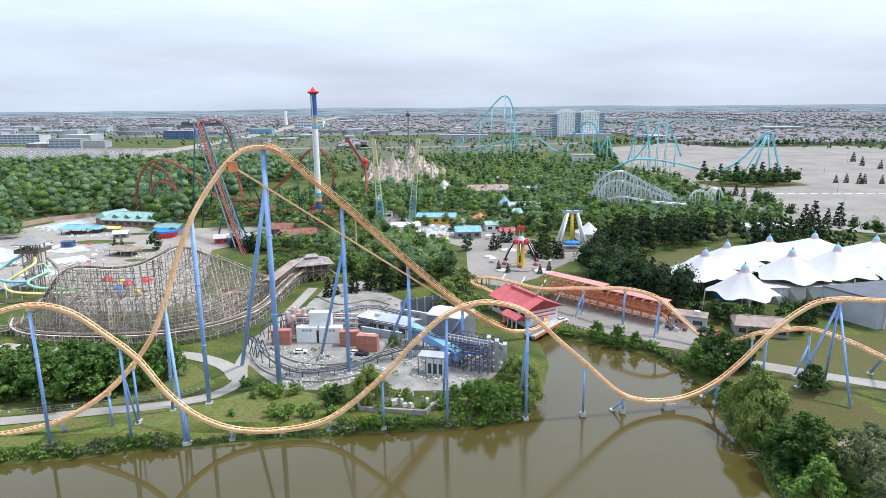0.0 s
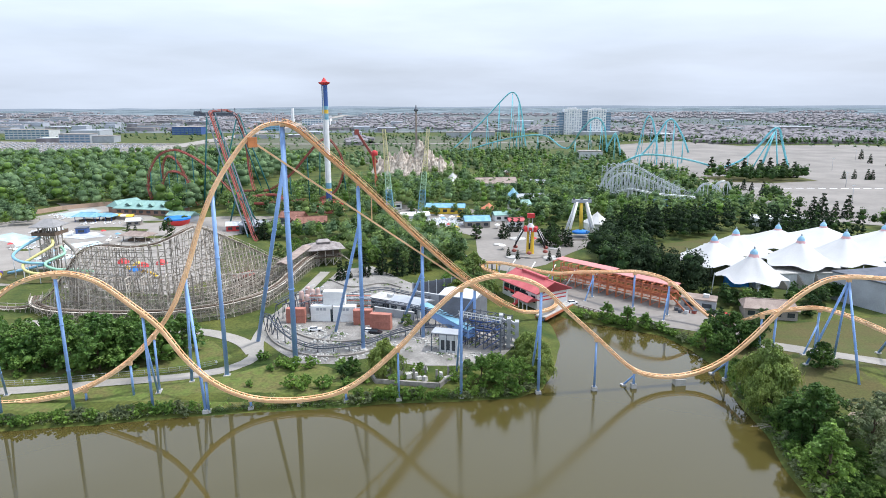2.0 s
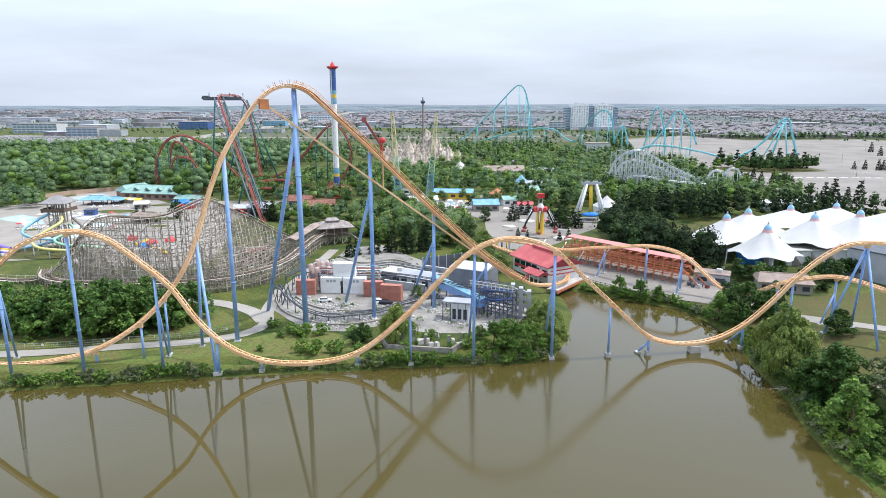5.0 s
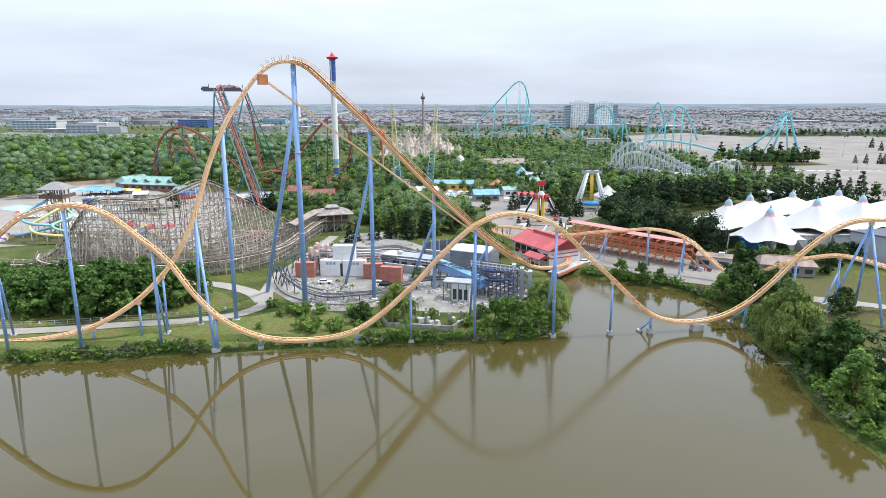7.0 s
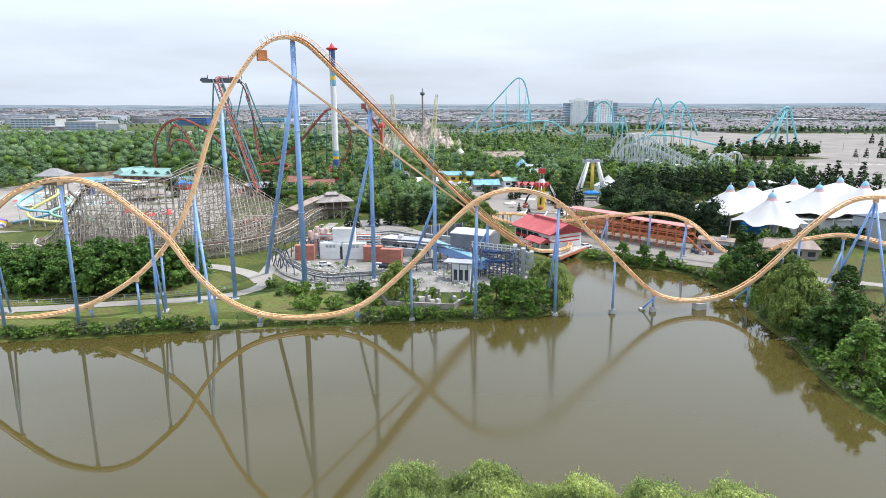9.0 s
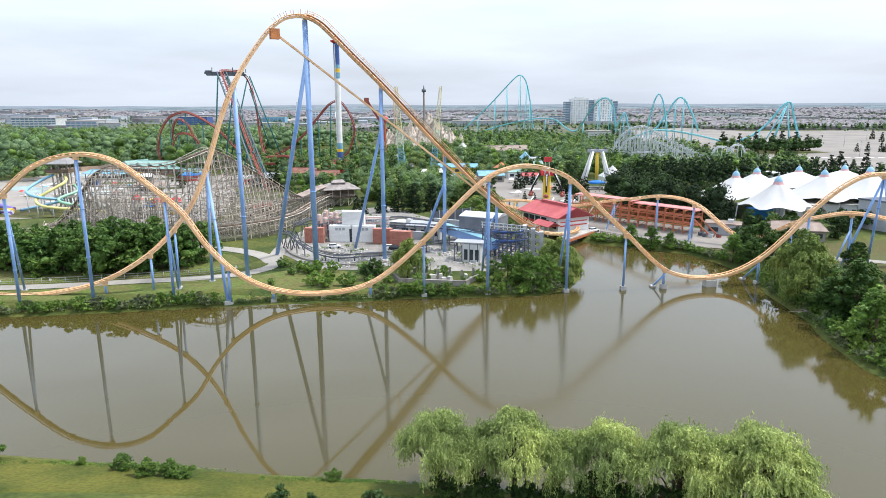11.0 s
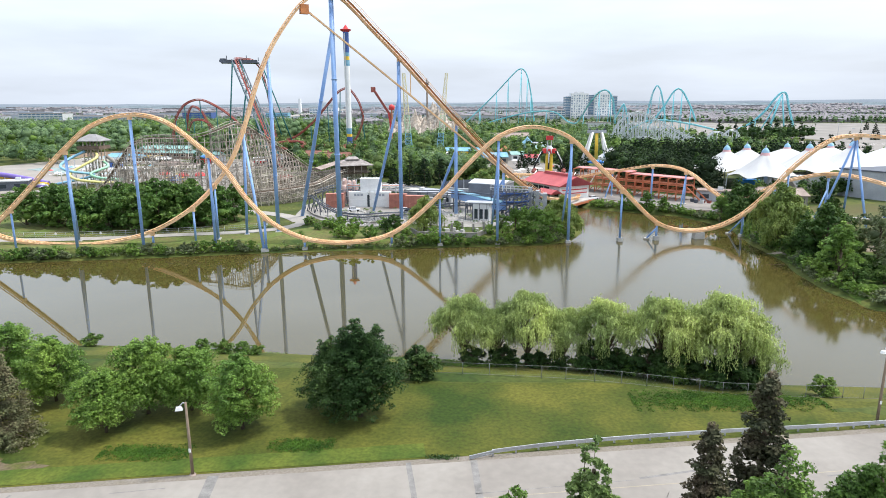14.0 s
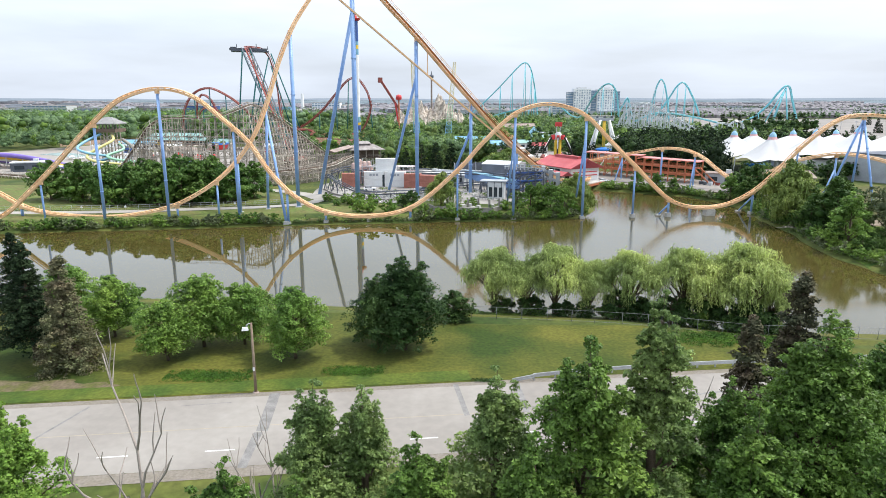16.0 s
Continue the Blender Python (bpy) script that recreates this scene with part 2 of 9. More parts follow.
# ---- mesh building ----
class MB:
    """Gathers vertices and faces, then links them as one mesh."""
    def __init__(self):
        self.v, self.f, self.s = [], [], []

    def add(self, vs, fs, smooth=False):
        k = len(self.v)
        self.v.extend(tuple(map(float, v)) for v in vs)
        self.f.extend(tuple(k + i for i in f) for f in fs)
        self.s.extend([smooth] * len(fs))
        return self

    def box(self, c, size, rz=0.0, top=1.0):
        """c: the middle of the base. top: the upper face's share of the lower one's size."""
        x, y, z = size[0] / 2, size[1] / 2, size[2]
        ca, sa = math.cos(rz), math.sin(rz)
        vs = []
        for k, h in ((1, 0), (top, z)):
            for sx, sy in ((-1, -1), (1, -1), (1, 1), (-1, 1)):
                px, py = sx * x * k, sy * y * k
                vs.append((c[0] + px * ca - py * sa, c[1] + px * sa + py * ca, c[2] + h))
        return self.add(vs, [(3, 2, 1, 0), (4, 5, 6, 7), (0, 1, 5, 4), (1, 2, 6, 5), (2, 3, 7, 6), (3, 0, 4, 7)])

    def prism(self, pts, z0, z1):
        """A block over a plan, given anticlockwise."""
        n = len(pts)
        vs = [(p[0], p[1], z0) for p in pts] + [(p[0], p[1], z1) for p in pts]
        return self.add(vs, [tuple(range(n - 1, -1, -1)), tuple(range(n, 2 * n))] + [(i, (i + 1) % n, n + (i + 1) % n, n + i) for i in range(n)])

    def beam(self, p, q, w, h=None):
        p, q, h = Vector(p), Vector(q), h or w
        d = (q - p).normalized()
        side = d.cross(Vector((0, 0, 1)))
        side = side.normalized() if side.length > 1e-3 else Vector((1, 0, 0))
        up = side.cross(d)
        vs = [e + side * (a * w / 2) + up * (b * h / 2) for e in (p, q) for a, b in ((-1, -1), (1, -1), (1, 1), (-1, 1))]
        return self.add(vs, [(0, 1, 2, 3), (7, 6, 5, 4), (0, 4, 5, 1), (1, 5, 6, 2), (2, 6, 7, 3), (3, 7, 4, 0)])

    def tube(self, pts, r, n=8, r1=None, caps=True):
        pts = [Vector(p) for p in pts]
        vs, fs, m = [], [], len(pts)
        last = None
        for i, p in enumerate(pts):
            d = (pts[min(i + 1, m - 1)] - pts[max(i - 1, 0)]).normalized()
            side = d.cross(Vector((0, 0, 1)))
            if side.length < 1e-3:
                side = Vector((1, 0, 0)) if last is None else last
            side = side.normalized()
            if last is not None and side.dot(last) < 0:
                side = -side
            last = side
            up = side.cross(d)
            rr = r if r1 is None else r + (r1 - r) * i / (m - 1)
            vs += [p + (side * math.cos(a) + up * math.sin(a)) * rr for a in (2 * math.pi * k / n for k in range(n))]
        for i in range(m - 1):
            fs += [(i * n + k, i * n + (k + 1) % n, (i + 1) * n + (k + 1) % n, (i + 1) * n + k) for k in range(n)]
        self.add(vs, fs, True)
        if caps:
            k0 = len(self.v) - len(vs)
            self.f += [tuple(k0 + k for k in range(n - 1, -1, -1)), tuple(k0 + (m - 1) * n + k for k in range(n))]
            self.s += [False, False]
        return self

    def lathe(self, c, prof, n=16, smooth=True):
        """prof: pairs of radius and height above c."""
        vs = [(c[0] + r * math.cos(2 * math.pi * k / n), c[1] + r * math.sin(2 * math.pi * k / n), c[2] + h) for r, h in prof for k in range(n)]
        m = len(prof)
        fs = [(i * n + k, i * n + (k + 1) % n, (i + 1) * n + (k + 1) % n, (i + 1) * n + k) for i in range(m - 1) for k in range(n)]
        self.add(vs, fs, smooth)
        return self.add([vs[k] for k in range(n)] + [vs[(m - 1) * n + k] for k in range(n)], [tuple(range(n - 1, -1, -1)), tuple(range(n, 2 * n))])

    def gable(self, c, size, rise, rz=0.0, over=0.4, thick=0.2, hip=0.0):
        """A pitched roof whose ridge runs along its first size; hip: how far the ridge is drawn in at each end. c: middle, at the eaves."""
        x, y = size[0] / 2 + over, size[1] / 2 + over
        ca, sa = math.cos(rz), math.sin(rz)
        pts = [(-x, -y, 0), (x, -y, 0), (x, y, 0), (-x, y, 0), (-x + hip, 0, rise), (x - hip, 0, rise)]
        pts = pts + [(a, b, h - thick) for a, b, h in pts]
        vs = [(c[0] + a * ca - b * sa, c[1] + a * sa + b * ca, c[2] + h) for a, b, h in pts]
        return self.add(vs, [(0, 1, 5, 4), (2, 3, 4, 5), (1, 2, 5), (3, 0, 4), (7, 6, 10, 11), (9, 8, 11, 10), (8, 7, 11), (6, 9, 10),
                             (0, 6, 7, 1), (1, 7, 8, 2), (2, 8, 9, 3), (3, 9, 6, 0)])

    def mesh(self, name):
        me = bpy.data.meshes.new(name)
        me.from_pydata(self.v, [], self.f)
        me.polygons.foreach_set("use_smooth", self.s)
        me.update()
        return me


def part(name, mb, material, parent=None, label=""):
    """Links what mb gathered as one mesh, under a thing or a part."""
    me = mb.mesh(name) if isinstance(mb, MB) else mb
    if not me.materials:
        me.materials.append(M[material] if isinstance(material, str) else material)
    ob = new(name, me)
    if parent is not None:
        ob.parent = parent
    return tagged(ob, label)


def thing(name, label, category, group="", kind="", at=(0, 0, 0), rz=0.0):
    ob = new(name)
    ob.empty_display_size = 0.3
    ob.matrix_basis = pose(*at, 0, 0, math.degrees(rz))
    return tagged(ob, label, category, group, kind)


def smooth_path(pts, step=1.0):
    """A curve through the points (centripetal Catmull-Rom), at even steps."""
    p = [Vector(q) for q in pts]
    p = [p[0] * 2 - p[1]] + p + [p[-1] * 2 - p[-2]]
    out = []
    for a, b, c, d in zip(p, p[1:], p[2:], p[3:]):
        n = max(2, int((c - b).length / step))
        t0 = 0.0
        t1 = t0 + (b - a).length ** 0.5
        t2 = t1 + (c - b).length ** 0.5
        t3 = t2 + (d - c).length ** 0.5
        for i in range(n):
            t = t1 + (t2 - t1) * i / n
            a1 = a * ((t1 - t) / (t1 - t0)) + b * ((t - t0) / (t1 - t0))
            a2 = b * ((t2 - t) / (t2 - t1)) + c * ((t - t1) / (t2 - t1))
            a3 = c * ((t3 - t) / (t3 - t2)) + d * ((t - t2) / (t3 - t2))
            b1 = a1 * ((t2 - t) / (t2 - t0)) + a2 * ((t - t0) / (t2 - t0))
            b2 = a2 * ((t3 - t) / (t3 - t1)) + a3 * ((t - t1) / (t3 - t1))
            out.append(b1 * ((t2 - t) / (t2 - t1)) + b2 * ((t - t1) / (t2 - t1)))
    return out + [p[-2]]


def poly_at(poly, x, y):
    """Whether a point lies in a plan, and how far from its edge."""
    inside, near = False, 1e9
    for (ax, ay), (bx, by) in zip(poly, poly[1:] + poly[:1]):
        if (ay > y) != (by > y) and x < (bx - ax) * (y - ay) / (by - ay) + ax:
            inside = not inside
        dx, dy = bx - ax, by - ay
        t = max(0, min(1, ((x - ax) * dx + (y - ay) * dy) / (dx * dx + dy * dy)))
        near = min(near, math.hypot(x - ax - t * dx, y - ay - t * dy))
    return inside, near

# ---- ground, water, roads ----
LAKE = [(-600, 100), (-180, 126), (-110.7, 137), (-86.9, 140.6), (-63.8, 145.1), (-46, 147.4), (-27.6, 149.5), (-18, 151.5), (4, 153.3), (17, 154.6),
        (24.7, 160), (29.5, 170), (36, 195), (36, 212), (30, 228), (36, 232), (42, 219), (55.4, 211), (71.4, 201), (76, 189), (78.5, 175), (75, 155),
        (74, 134), (71, 122), (70, 107), (72, 95), (90, 86), (150, 74), (400, 60), (400, 20), (150, 52), (90, 57), (49.5, 60), (27, 61.5), (12, 67), (-13, 70),
        (-35, 72.3), (-72, 76.7), (-94, 73), (-180, 70), (-600, 60)]


ROAD_A, ROAD_B = (-62.3, 20.4), (36.2, 33.0)   # two points of the road's middle line
ROAD_DIR = Vector((ROAD_B[0] - ROAD_A[0], ROAD_B[1] - ROAD_A[1])).normalized()


def road_off(x, y):
    """Metres beyond the road's middle line, to its far side."""
    return -(x - ROAD_A[0]) * ROAD_DIR.y + (y - ROAD_A[1]) * ROAD_DIR.x


def height(x, y):
    inside, d = poly_at(LAKE, x, y)
    if inside:
        return max(-2.0, -0.5 * d)
    if y < 100 and x < 78:
        off = road_off(x, y)
        if off < 8.6:
            return 4.0
        return min(4.0, 0.25 + 0.28 * d) * min(1, d / 1.2 + 0.15)
    z = min(1.9, 0.3 * d) + min(1.0, max(0, (d - 12) / 60))
    if x > 80 and y < 260:   # grassy rise behind the bank
        z += 3.0 * max(0, 1 - math.hypot((x - 112) / 26, (y - 165) / 30))
    far = math.hypot(x, y)
    if far > 1500:
        z += 32 * min(1, (far - 1500) / 3200) ** 1.6 + 5 * noise.noise((x / 900, y / 900, 3.0)) * min(1, (far - 1500) / 1500)
    return z


def spaced(a, b, step, lo, hi, grow=1.18):
    xs = list(np.arange(a, b + 0.01, step))
    s, x = step, b
    while x < hi:
        s = min(s * grow, 160)
        x += s
        xs.append(x)
    s, x = step, a
    while x > lo:
        s = min(s * grow, 160)
        x -= s
        xs.insert(0, x)
    return xs


gx, gy = spaced(-150, 130, 2.5, -4600, 4600), spaced(8, 240, 2.5, -300, 4600)
gv = [(x, y, height(x, y)) for y in gy for x in gx]
nx = len(gx)
gf = [(j * nx + i, j * nx + i + 1, (j + 1) * nx + i + 1, (j + 1) * nx + i) for j in range(len(gy) - 1) for i in range(nx - 1)]
ground = part("ground", MB().add(gv, gf, True), "rough_grass")
tagged(ground, "wide grassy land with a lake basin, reaching the horizon", "ground", kind="structure")

water_mat = bpy.data.materials.new("lake_water")
water_mat.use_nodes = True
n, l = water_mat.node_tree.nodes, water_mat.node_tree.links
b = n["Principled BSDF"]
b.inputs["Base Color"].default_value = (0.064, 0.053, 0.015, 1)
b.inputs["IOR"].default_value = 1.5
wave, bp, tc, mp = n.new("ShaderNodeTexNoise"), n.new("ShaderNodeBump"), n.new("ShaderNodeTexCoord"), n.new("ShaderNodeMapping")
mp.inputs["Scale"].default_value = (0.55, 0.9, 1)
wave.inputs["Scale"].default_value, wave.inputs["Detail"].default_value = 0.7, 1.5
bp.inputs["Strength"].default_value, bp.inputs["Distance"].default_value = 0.05, 0.05
l.new(tc.outputs["Object"], mp.inputs["Vector"])
l.new(mp.outputs["Vector"], wave.inputs["Vector"])
l.new(wave.outputs["Fac"], bp.inputs["Height"])
l.new(bp.outputs["Normal"], b.inputs["Normal"])
# wind ruffles the open middle of the lake; the western reach and the eastern bank lie sheltered
breeze, gust, lay, ruffle = n.new("ShaderNodeSeparateXYZ"), n.new("ShaderNodeTexNoise"), n.new("ShaderNodeMath"), n.new("ShaderNodeMapRange")
gust.inputs["Scale"].default_value, gust.inputs["Detail"].default_value = 0.03, 3.0
lay.operation = "MULTIPLY_ADD"
lay.inputs[1].default_value = 60.0
apart, away = n.new("ShaderNodeMath"), n.new("ShaderNodeMath")
apart.operation, away.operation = "SUBTRACT", "ABSOLUTE"
apart.inputs[1].default_value = 55.0
ruffle.inputs["From Min"].default_value, ruffle.inputs["From Max"].default_value = 58.0, 8.0
ruffle.inputs["To Min"].default_value, ruffle.inputs["To Max"].default_value = 0.025, 0.15
l.new(tc.outputs["Object"], breeze.inputs["Vector"])
l.new(tc.outputs["Object"], gust.inputs["Vector"])
l.new(gust.outputs["Fac"], lay.inputs[0])
l.new(breeze.outputs["X"], lay.inputs[2])
l.new(lay.outputs[0], apart.inputs[0])
l.new(apart.outputs[0], away.inputs[0])
l.new(away.outputs[0], ruffle.inputs["Value"])
l.new(ruffle.outputs["Result"], b.inputs["Roughness"])
M["lake_water"] = water_mat
water = part("water", MB().add([(-600, 15, 0), (400, 15, 0), (400, 240, 0), (-600, 240, 0)], [(0, 1, 2, 3)]), "lake_water")
tagged(water, "still olive-brown lake water mirroring the coaster", "water", kind="structure")


def strip(points, width, lift=0.06, step=3.0):
    """A band of pavement that follows the ground."""
    path = smooth_path([(x, y, 0) for x, y in points], step)
    m = MB()
    vs = []
    for i, p in enumerate(path):
        d = (path[min(i + 1, len(path) - 1)] - path[max(i - 1, 0)]).normalized()
        s = Vector((-d.y, d.x, 0))
        for k in (-1, -0.33, 0.33, 1):
            q = p + s * (k * width / 2)
            vs.append((q.x, q.y, height(q.x, q.y) + lift))
    fs = [(4 * i + k, 4 * i + 4 + k, 4 * i + 5 + k, 4 * i + 1 + k) for i in range(len(path) - 1) for k in range(3)]
    return m.add(vs, fs, True)


def sheet(poly, lift=0.05, step=6.0, z=None):
    """A patch of ground cover over a plan, on a fan of small squares cut to its outline."""
    bm = bmesh.new()
    bm.faces.new([bm.verts.new((x, y, 0)) for x, y in poly])
    xs, ys = [p[0] for p in poly], [p[1] for p in poly]
    if z is None:
        for axis, vals in (((1, 0, 0), np.arange(min(xs) + step, max(xs), step)), ((0, 1, 0), np.arange(min(ys) + step, max(ys), step))):
            for c in vals:
                bmesh.ops.bisect_plane(bm, geom=bm.verts[:] + bm.edges[:] + bm.faces[:], plane_co=(axis[0] * c, axis[1] * c, 0), plane_no=axis)
    for v in bm.verts:
        v.co.z = (height(v.co.x, v.co.y) if z is None else z) + lift
    bmesh.ops.recalc_face_normals(bm, faces=bm.faces[:])
    me = bpy.data.meshes.new("sheet")
    bm.to_mesh(me)
    bm.free()
    if me.polygons and me.polygons[0].normal.z < 0:
        me.flip_normals()
    return me


rd = lambda s, off: (ROAD_A[0] + ROAD_DIR.x * s - ROAD_DIR.y * off, ROAD_A[1] + ROAD_DIR.y * s + ROAD_DIR.x * off)
road = part("road", strip([rd(s, 0) for s in range(-160, 300, 20)], 13.4, 0.05), "asphalt")
tagged(road, "pale worn asphalt road with grey crack patches", "road", kind="structure")
for off in (7.2, -7.5):
    verge = part("trim", strip([rd(s, off) for s in range(-160, 300, 10)], 1.6, 0.03), "shoulder")
    tagged(verge, "narrow gravel shoulder along the road edge", "road shoulder", kind="structure")
lawn = part("ground_lawn", sheet([rd(-120, 7.7), rd(200, 7.7), (90, 54), (49, 58.5), (27, 60), (12, 65.5), (-13, 68.5), (-35, 70.8), (-72, 75), (-94, 71.5), (-180, 68)], 0.05, 5.0), "lawn")
tagged(lawn, "mown yellow-green lawn sloping to the lake", "lawn", kind="structure")

# ---- ground covers of the far side ----
mat("needle_litter", (0.165, 0.130, 0.080), rough=0.95, vary=0.25, scale=1.6, second=(0.080, 0.084, 0.020), mix=0.35, fine=3.0)
mat("bare_soil", (0.30, 0.25, 0.19), rough=0.95, vary=0.2, scale=2, second=(0.22, 0.18, 0.12), fine=2.0)
mat("lush_patch", (0.034, 0.096, 0.007), rough=0.95, vary=0.3, scale=2, second=(0.060, 0.122, 0.011), fine=3.0)
mat("lush_cover", (0.040, 0.088, 0.010), rough=0.95, vary=0.3, scale=4, second=(0.085, 0.135, 0.018), bump=0.2, fine=1.2)
def cover(name, poly, key, label, category, lift=0.06, step=7.0):
    ob = part(name, sheet(poly, lift, step), key)
    return tagged(ob, label, category, kind="structure")


cover("ground_bank", [(-300, 140), (-180, 130), (-110.7, 139.5), (-87, 143), (-64, 147.5), (-46, 149.8), (-27, 152), (-22, 160), (-36, 171), (-50, 176), (-60, 168), (-84, 160), (-120, 152), (-300, 150)], "bank_grass", "grassy lake bank under the coaster", "lawn", 0.05, 5)
cover("ground_knoll", [(-300, 158), (-120, 158), (-92, 164), (-72, 170), (-66, 178), (-76, 190), (-90, 196), (-150, 205), (-300, 230)], "bank_grass", "lawn with a clump of dark trees", "lawn", 0.05, 8)
cover("ground_right", [(84, 160), (86, 178), (92, 192), (112, 206), (150, 212), (190, 215), (190, 130), (130, 132), (104, 140), (90, 148)], "dry_grass", "dry grassy rise beside the lake", "lawn", 0.05, 7)
cover("ground_thicket", [(71.5, 96), (73, 112), (76, 126), (79, 140), (92, 138), (104, 128), (110, 104), (96, 90)], "lush_cover", "lush dark-green growth along the lake bank", "undergrowth", 0.06, 5)
cover("ground_scrape", [(93, 138), (98, 142.5), (104, 141.5), (106, 137.5), (99, 135.5)], "bare_soil", "bare pale soil beside the bank trees", "soil", 0.1, 3)
for cx, cy, w, d in ((-6, 12.6, 6.5, 2.4), (2.5, 11.8, 5.0, 1.7), (-13, 13.2, 5.5, 2.2), (8, 11.2, 3.0, 1.0)):
    cover("ground_litter", [rd(cx + w * math.cos(a) * (1 + 0.2 * math.sin(5 * a + cx)), cy + d * math.sin(a) * (1 + 0.2 * math.cos(4 * a + cx))) for a in (i * math.pi / 12 for i in range(24))], "needle_litter", "dry needle litter below the spruces", "litter", 0.07 + 0.004 * (cx + 14) / 8, 3)
cover("ground_berm", [(93, 318), (110, 303), (118, 296), (165, 330), (160, 345), (140, 343)], "dry_grass", "yellowing grass berm behind the tents", "lawn", 0.4, 9)
cover("pavement_stunt", [(-66, 212), (-61, 192), (-53, 182), (-45, 173.5), (-35, 173), (-24, 178), (-10, 172), (5, 172), (16, 180), (22, 192), (16, 206), (11, 226), (-4, 242), (-20, 262), (-36, 285), (-50, 279), (-55, 240)], "stunt_ground", "rubble-grey paved stunt yard", "yard", 0.08, 7)
part("pavement_path", strip([(-300, 150), (-180, 151.5), (-115, 156), (-95, 160.4), (-74, 165), (-63.6, 170.5), (-59.5, 178), (-62, 189), (-63, 205), (-60.5, 225), (-58, 250), (-56, 275)], 4.4, 0.12), "path_gravel")
tagged(bpy.data.objects["pavement_path"], "pale gravel service path along the bank", "path", kind="structure")
part("pavement_branch", strip([(-60.5, 181), (-66, 189), (-75, 195.5), (-86, 199.5), (-110, 200.5), (-150, 208)], 5.0, 0.16), "path_gravel")
tagged(bpy.data.objects["pavement_branch"], "pale gravel path below the wooden coaster", "path", kind="structure")
part("pavement_shore", strip([(190, 150), (150, 160), (127, 168.5), (115, 172.5), (102, 184.5), (92, 195)], 7.0, 0.14), "path_gravel")
tagged(bpy.data.objects["pavement_shore"], "pale path over the grassy rise", "path", kind="structure")
cover("pavement_station", [(43, 252), (45, 232), (57, 215.5), (73, 206), (84, 199.5), (94, 195), (100, 203), (98, 222), (86, 236), (70, 250), (52, 268)], "lot_asphalt", "concrete yard round the coaster station", "yard", 0.1, 7)
cover("pavement_plaza", [(14, 284), (28, 276), (45, 288), (62, 312), (84, 340), (66, 362), (45, 385), (50, 420), (18, 446), (-20, 452), (-62, 500), (-75, 480), (-36, 428), (-10, 384), (15, 352), (14, 310)], "lot_asphalt", "wide grey park plaza between the rides", "plaza", 0.1, 9)
cover("pavement_deck", [(-300, 480), (-270, 445), (-300, 360), (-262, 330), (-240, 255), (-205, 246), (-165, 262), (-160, 250), (-112, 240), (-104, 262), (-112, 300), (-128, 352), (-100, 385), (-92, 420), (-150, 420), (-190, 410), (-240, 465)], "pale_concrete", "pale concrete deck of the water park", "deck", 0.1, 10)
cover("pavement_green", [(-78, 500), (-62, 460), (-108, 425), (-140, 470), (-120, 520)], "lawn", "lawn round the swing tower", "lawn", 0.12, 12)
mat("splash_white", (0.58, 0.58, 0.57), rough=0.8, vary=0.1, scale=5, second=(0.36, 0.37, 0.37), mix=0.25)
mat("pool_water", (0.54, 0.67, 0.68), rough=0.12, vary=0.1, scale=6, spec=0.5)
for k, poly in enumerate(([(-269.8, 430), (-250.8, 413), (-244.5, 442), (-257.5, 454)], [(-200.4, 322), (-185, 331.4), (-195, 342.4), (-210, 330)], [(-230, 327), (-225.7, 337), (-234, 348.4), (-246, 346)], [(-262, 350), (-240, 338), (-236, 352), (-258, 366)], [(-205, 300), (-190, 296), (-184, 306), (-198, 312)])):
    p = cover("water_pool", poly, "pool_water", "shallow pale-blue swimming pool", "pool", 0.16 + 0.012 * k, 20)
for x, y, w in ((-207, 377, 13), (-188, 372, 9), (-166, 352, 9), (-160, 330, 7), (-238, 375, 8), (-222, 320, 6), (-190, 400, 8)):
    cover("ground_bed", [(x + w * math.cos(a) * 0.9, y + w * 0.45 * math.sin(a)) for a in (i * math.pi / 6 for i in range(12))], "rough_grass", "planted bed between the pools", "planting", 0.2, 20)
cover("ground_slope", [(-215, 262), (-186, 256), (-166, 258), (-160, 268), (-178, 281), (-200, 280)], "dry_grass", "dry grass slope below the slides", "lawn", 0.18, 12)
cover("pavement_splash", [(-222, 352), (-206, 346), (-196, 354), (-208, 366), (-226, 364)], "splash_white", "white splash pad with round grey patches", "splash pad", 0.25, 20)
cover("pavement_white", [(-250, 372), (-236, 362), (-228, 370), (-240, 384)], "splash_white", "white pool apron", "splash pad", 0.27, 20)
mat("mulch", (0.115, 0.105, 0.070), rough=0.95, vary=0.3, scale=6, second=(0.085, 0.105, 0.045), fine=1.5)
cover("ground_timber", [(-152, 222), (-142, 212.5), (-125, 207), (-105, 205.5), (-90, 207), (-77, 213), (-68, 224), (-65, 240), (-64, 262), (-62, 290), (-72, 284), (-84, 262), (-100, 238), (-128, 238), (-148, 236)], "mulch", "dark mulch and weeds under the timber coaster", "ground cover", 0.12, 9)

# ---- the orange steel coaster over the lake ----
def track_axes(path, i, bank=0.0):
    d = (path[min(i + 1, len(path) - 1)] - path[max(i - 1, 0)]).normalized()
    side = d.cross(Vector((0, 0, 1)))
    side = side.normalized() if side.length > 0.05 else Vector((1, 0, 0))
    up = side.cross(d)
    if bank:
        q = Matrix.Rotation(bank, 3, d)
        side, up = q @ side, q @ up
    return d, side, up


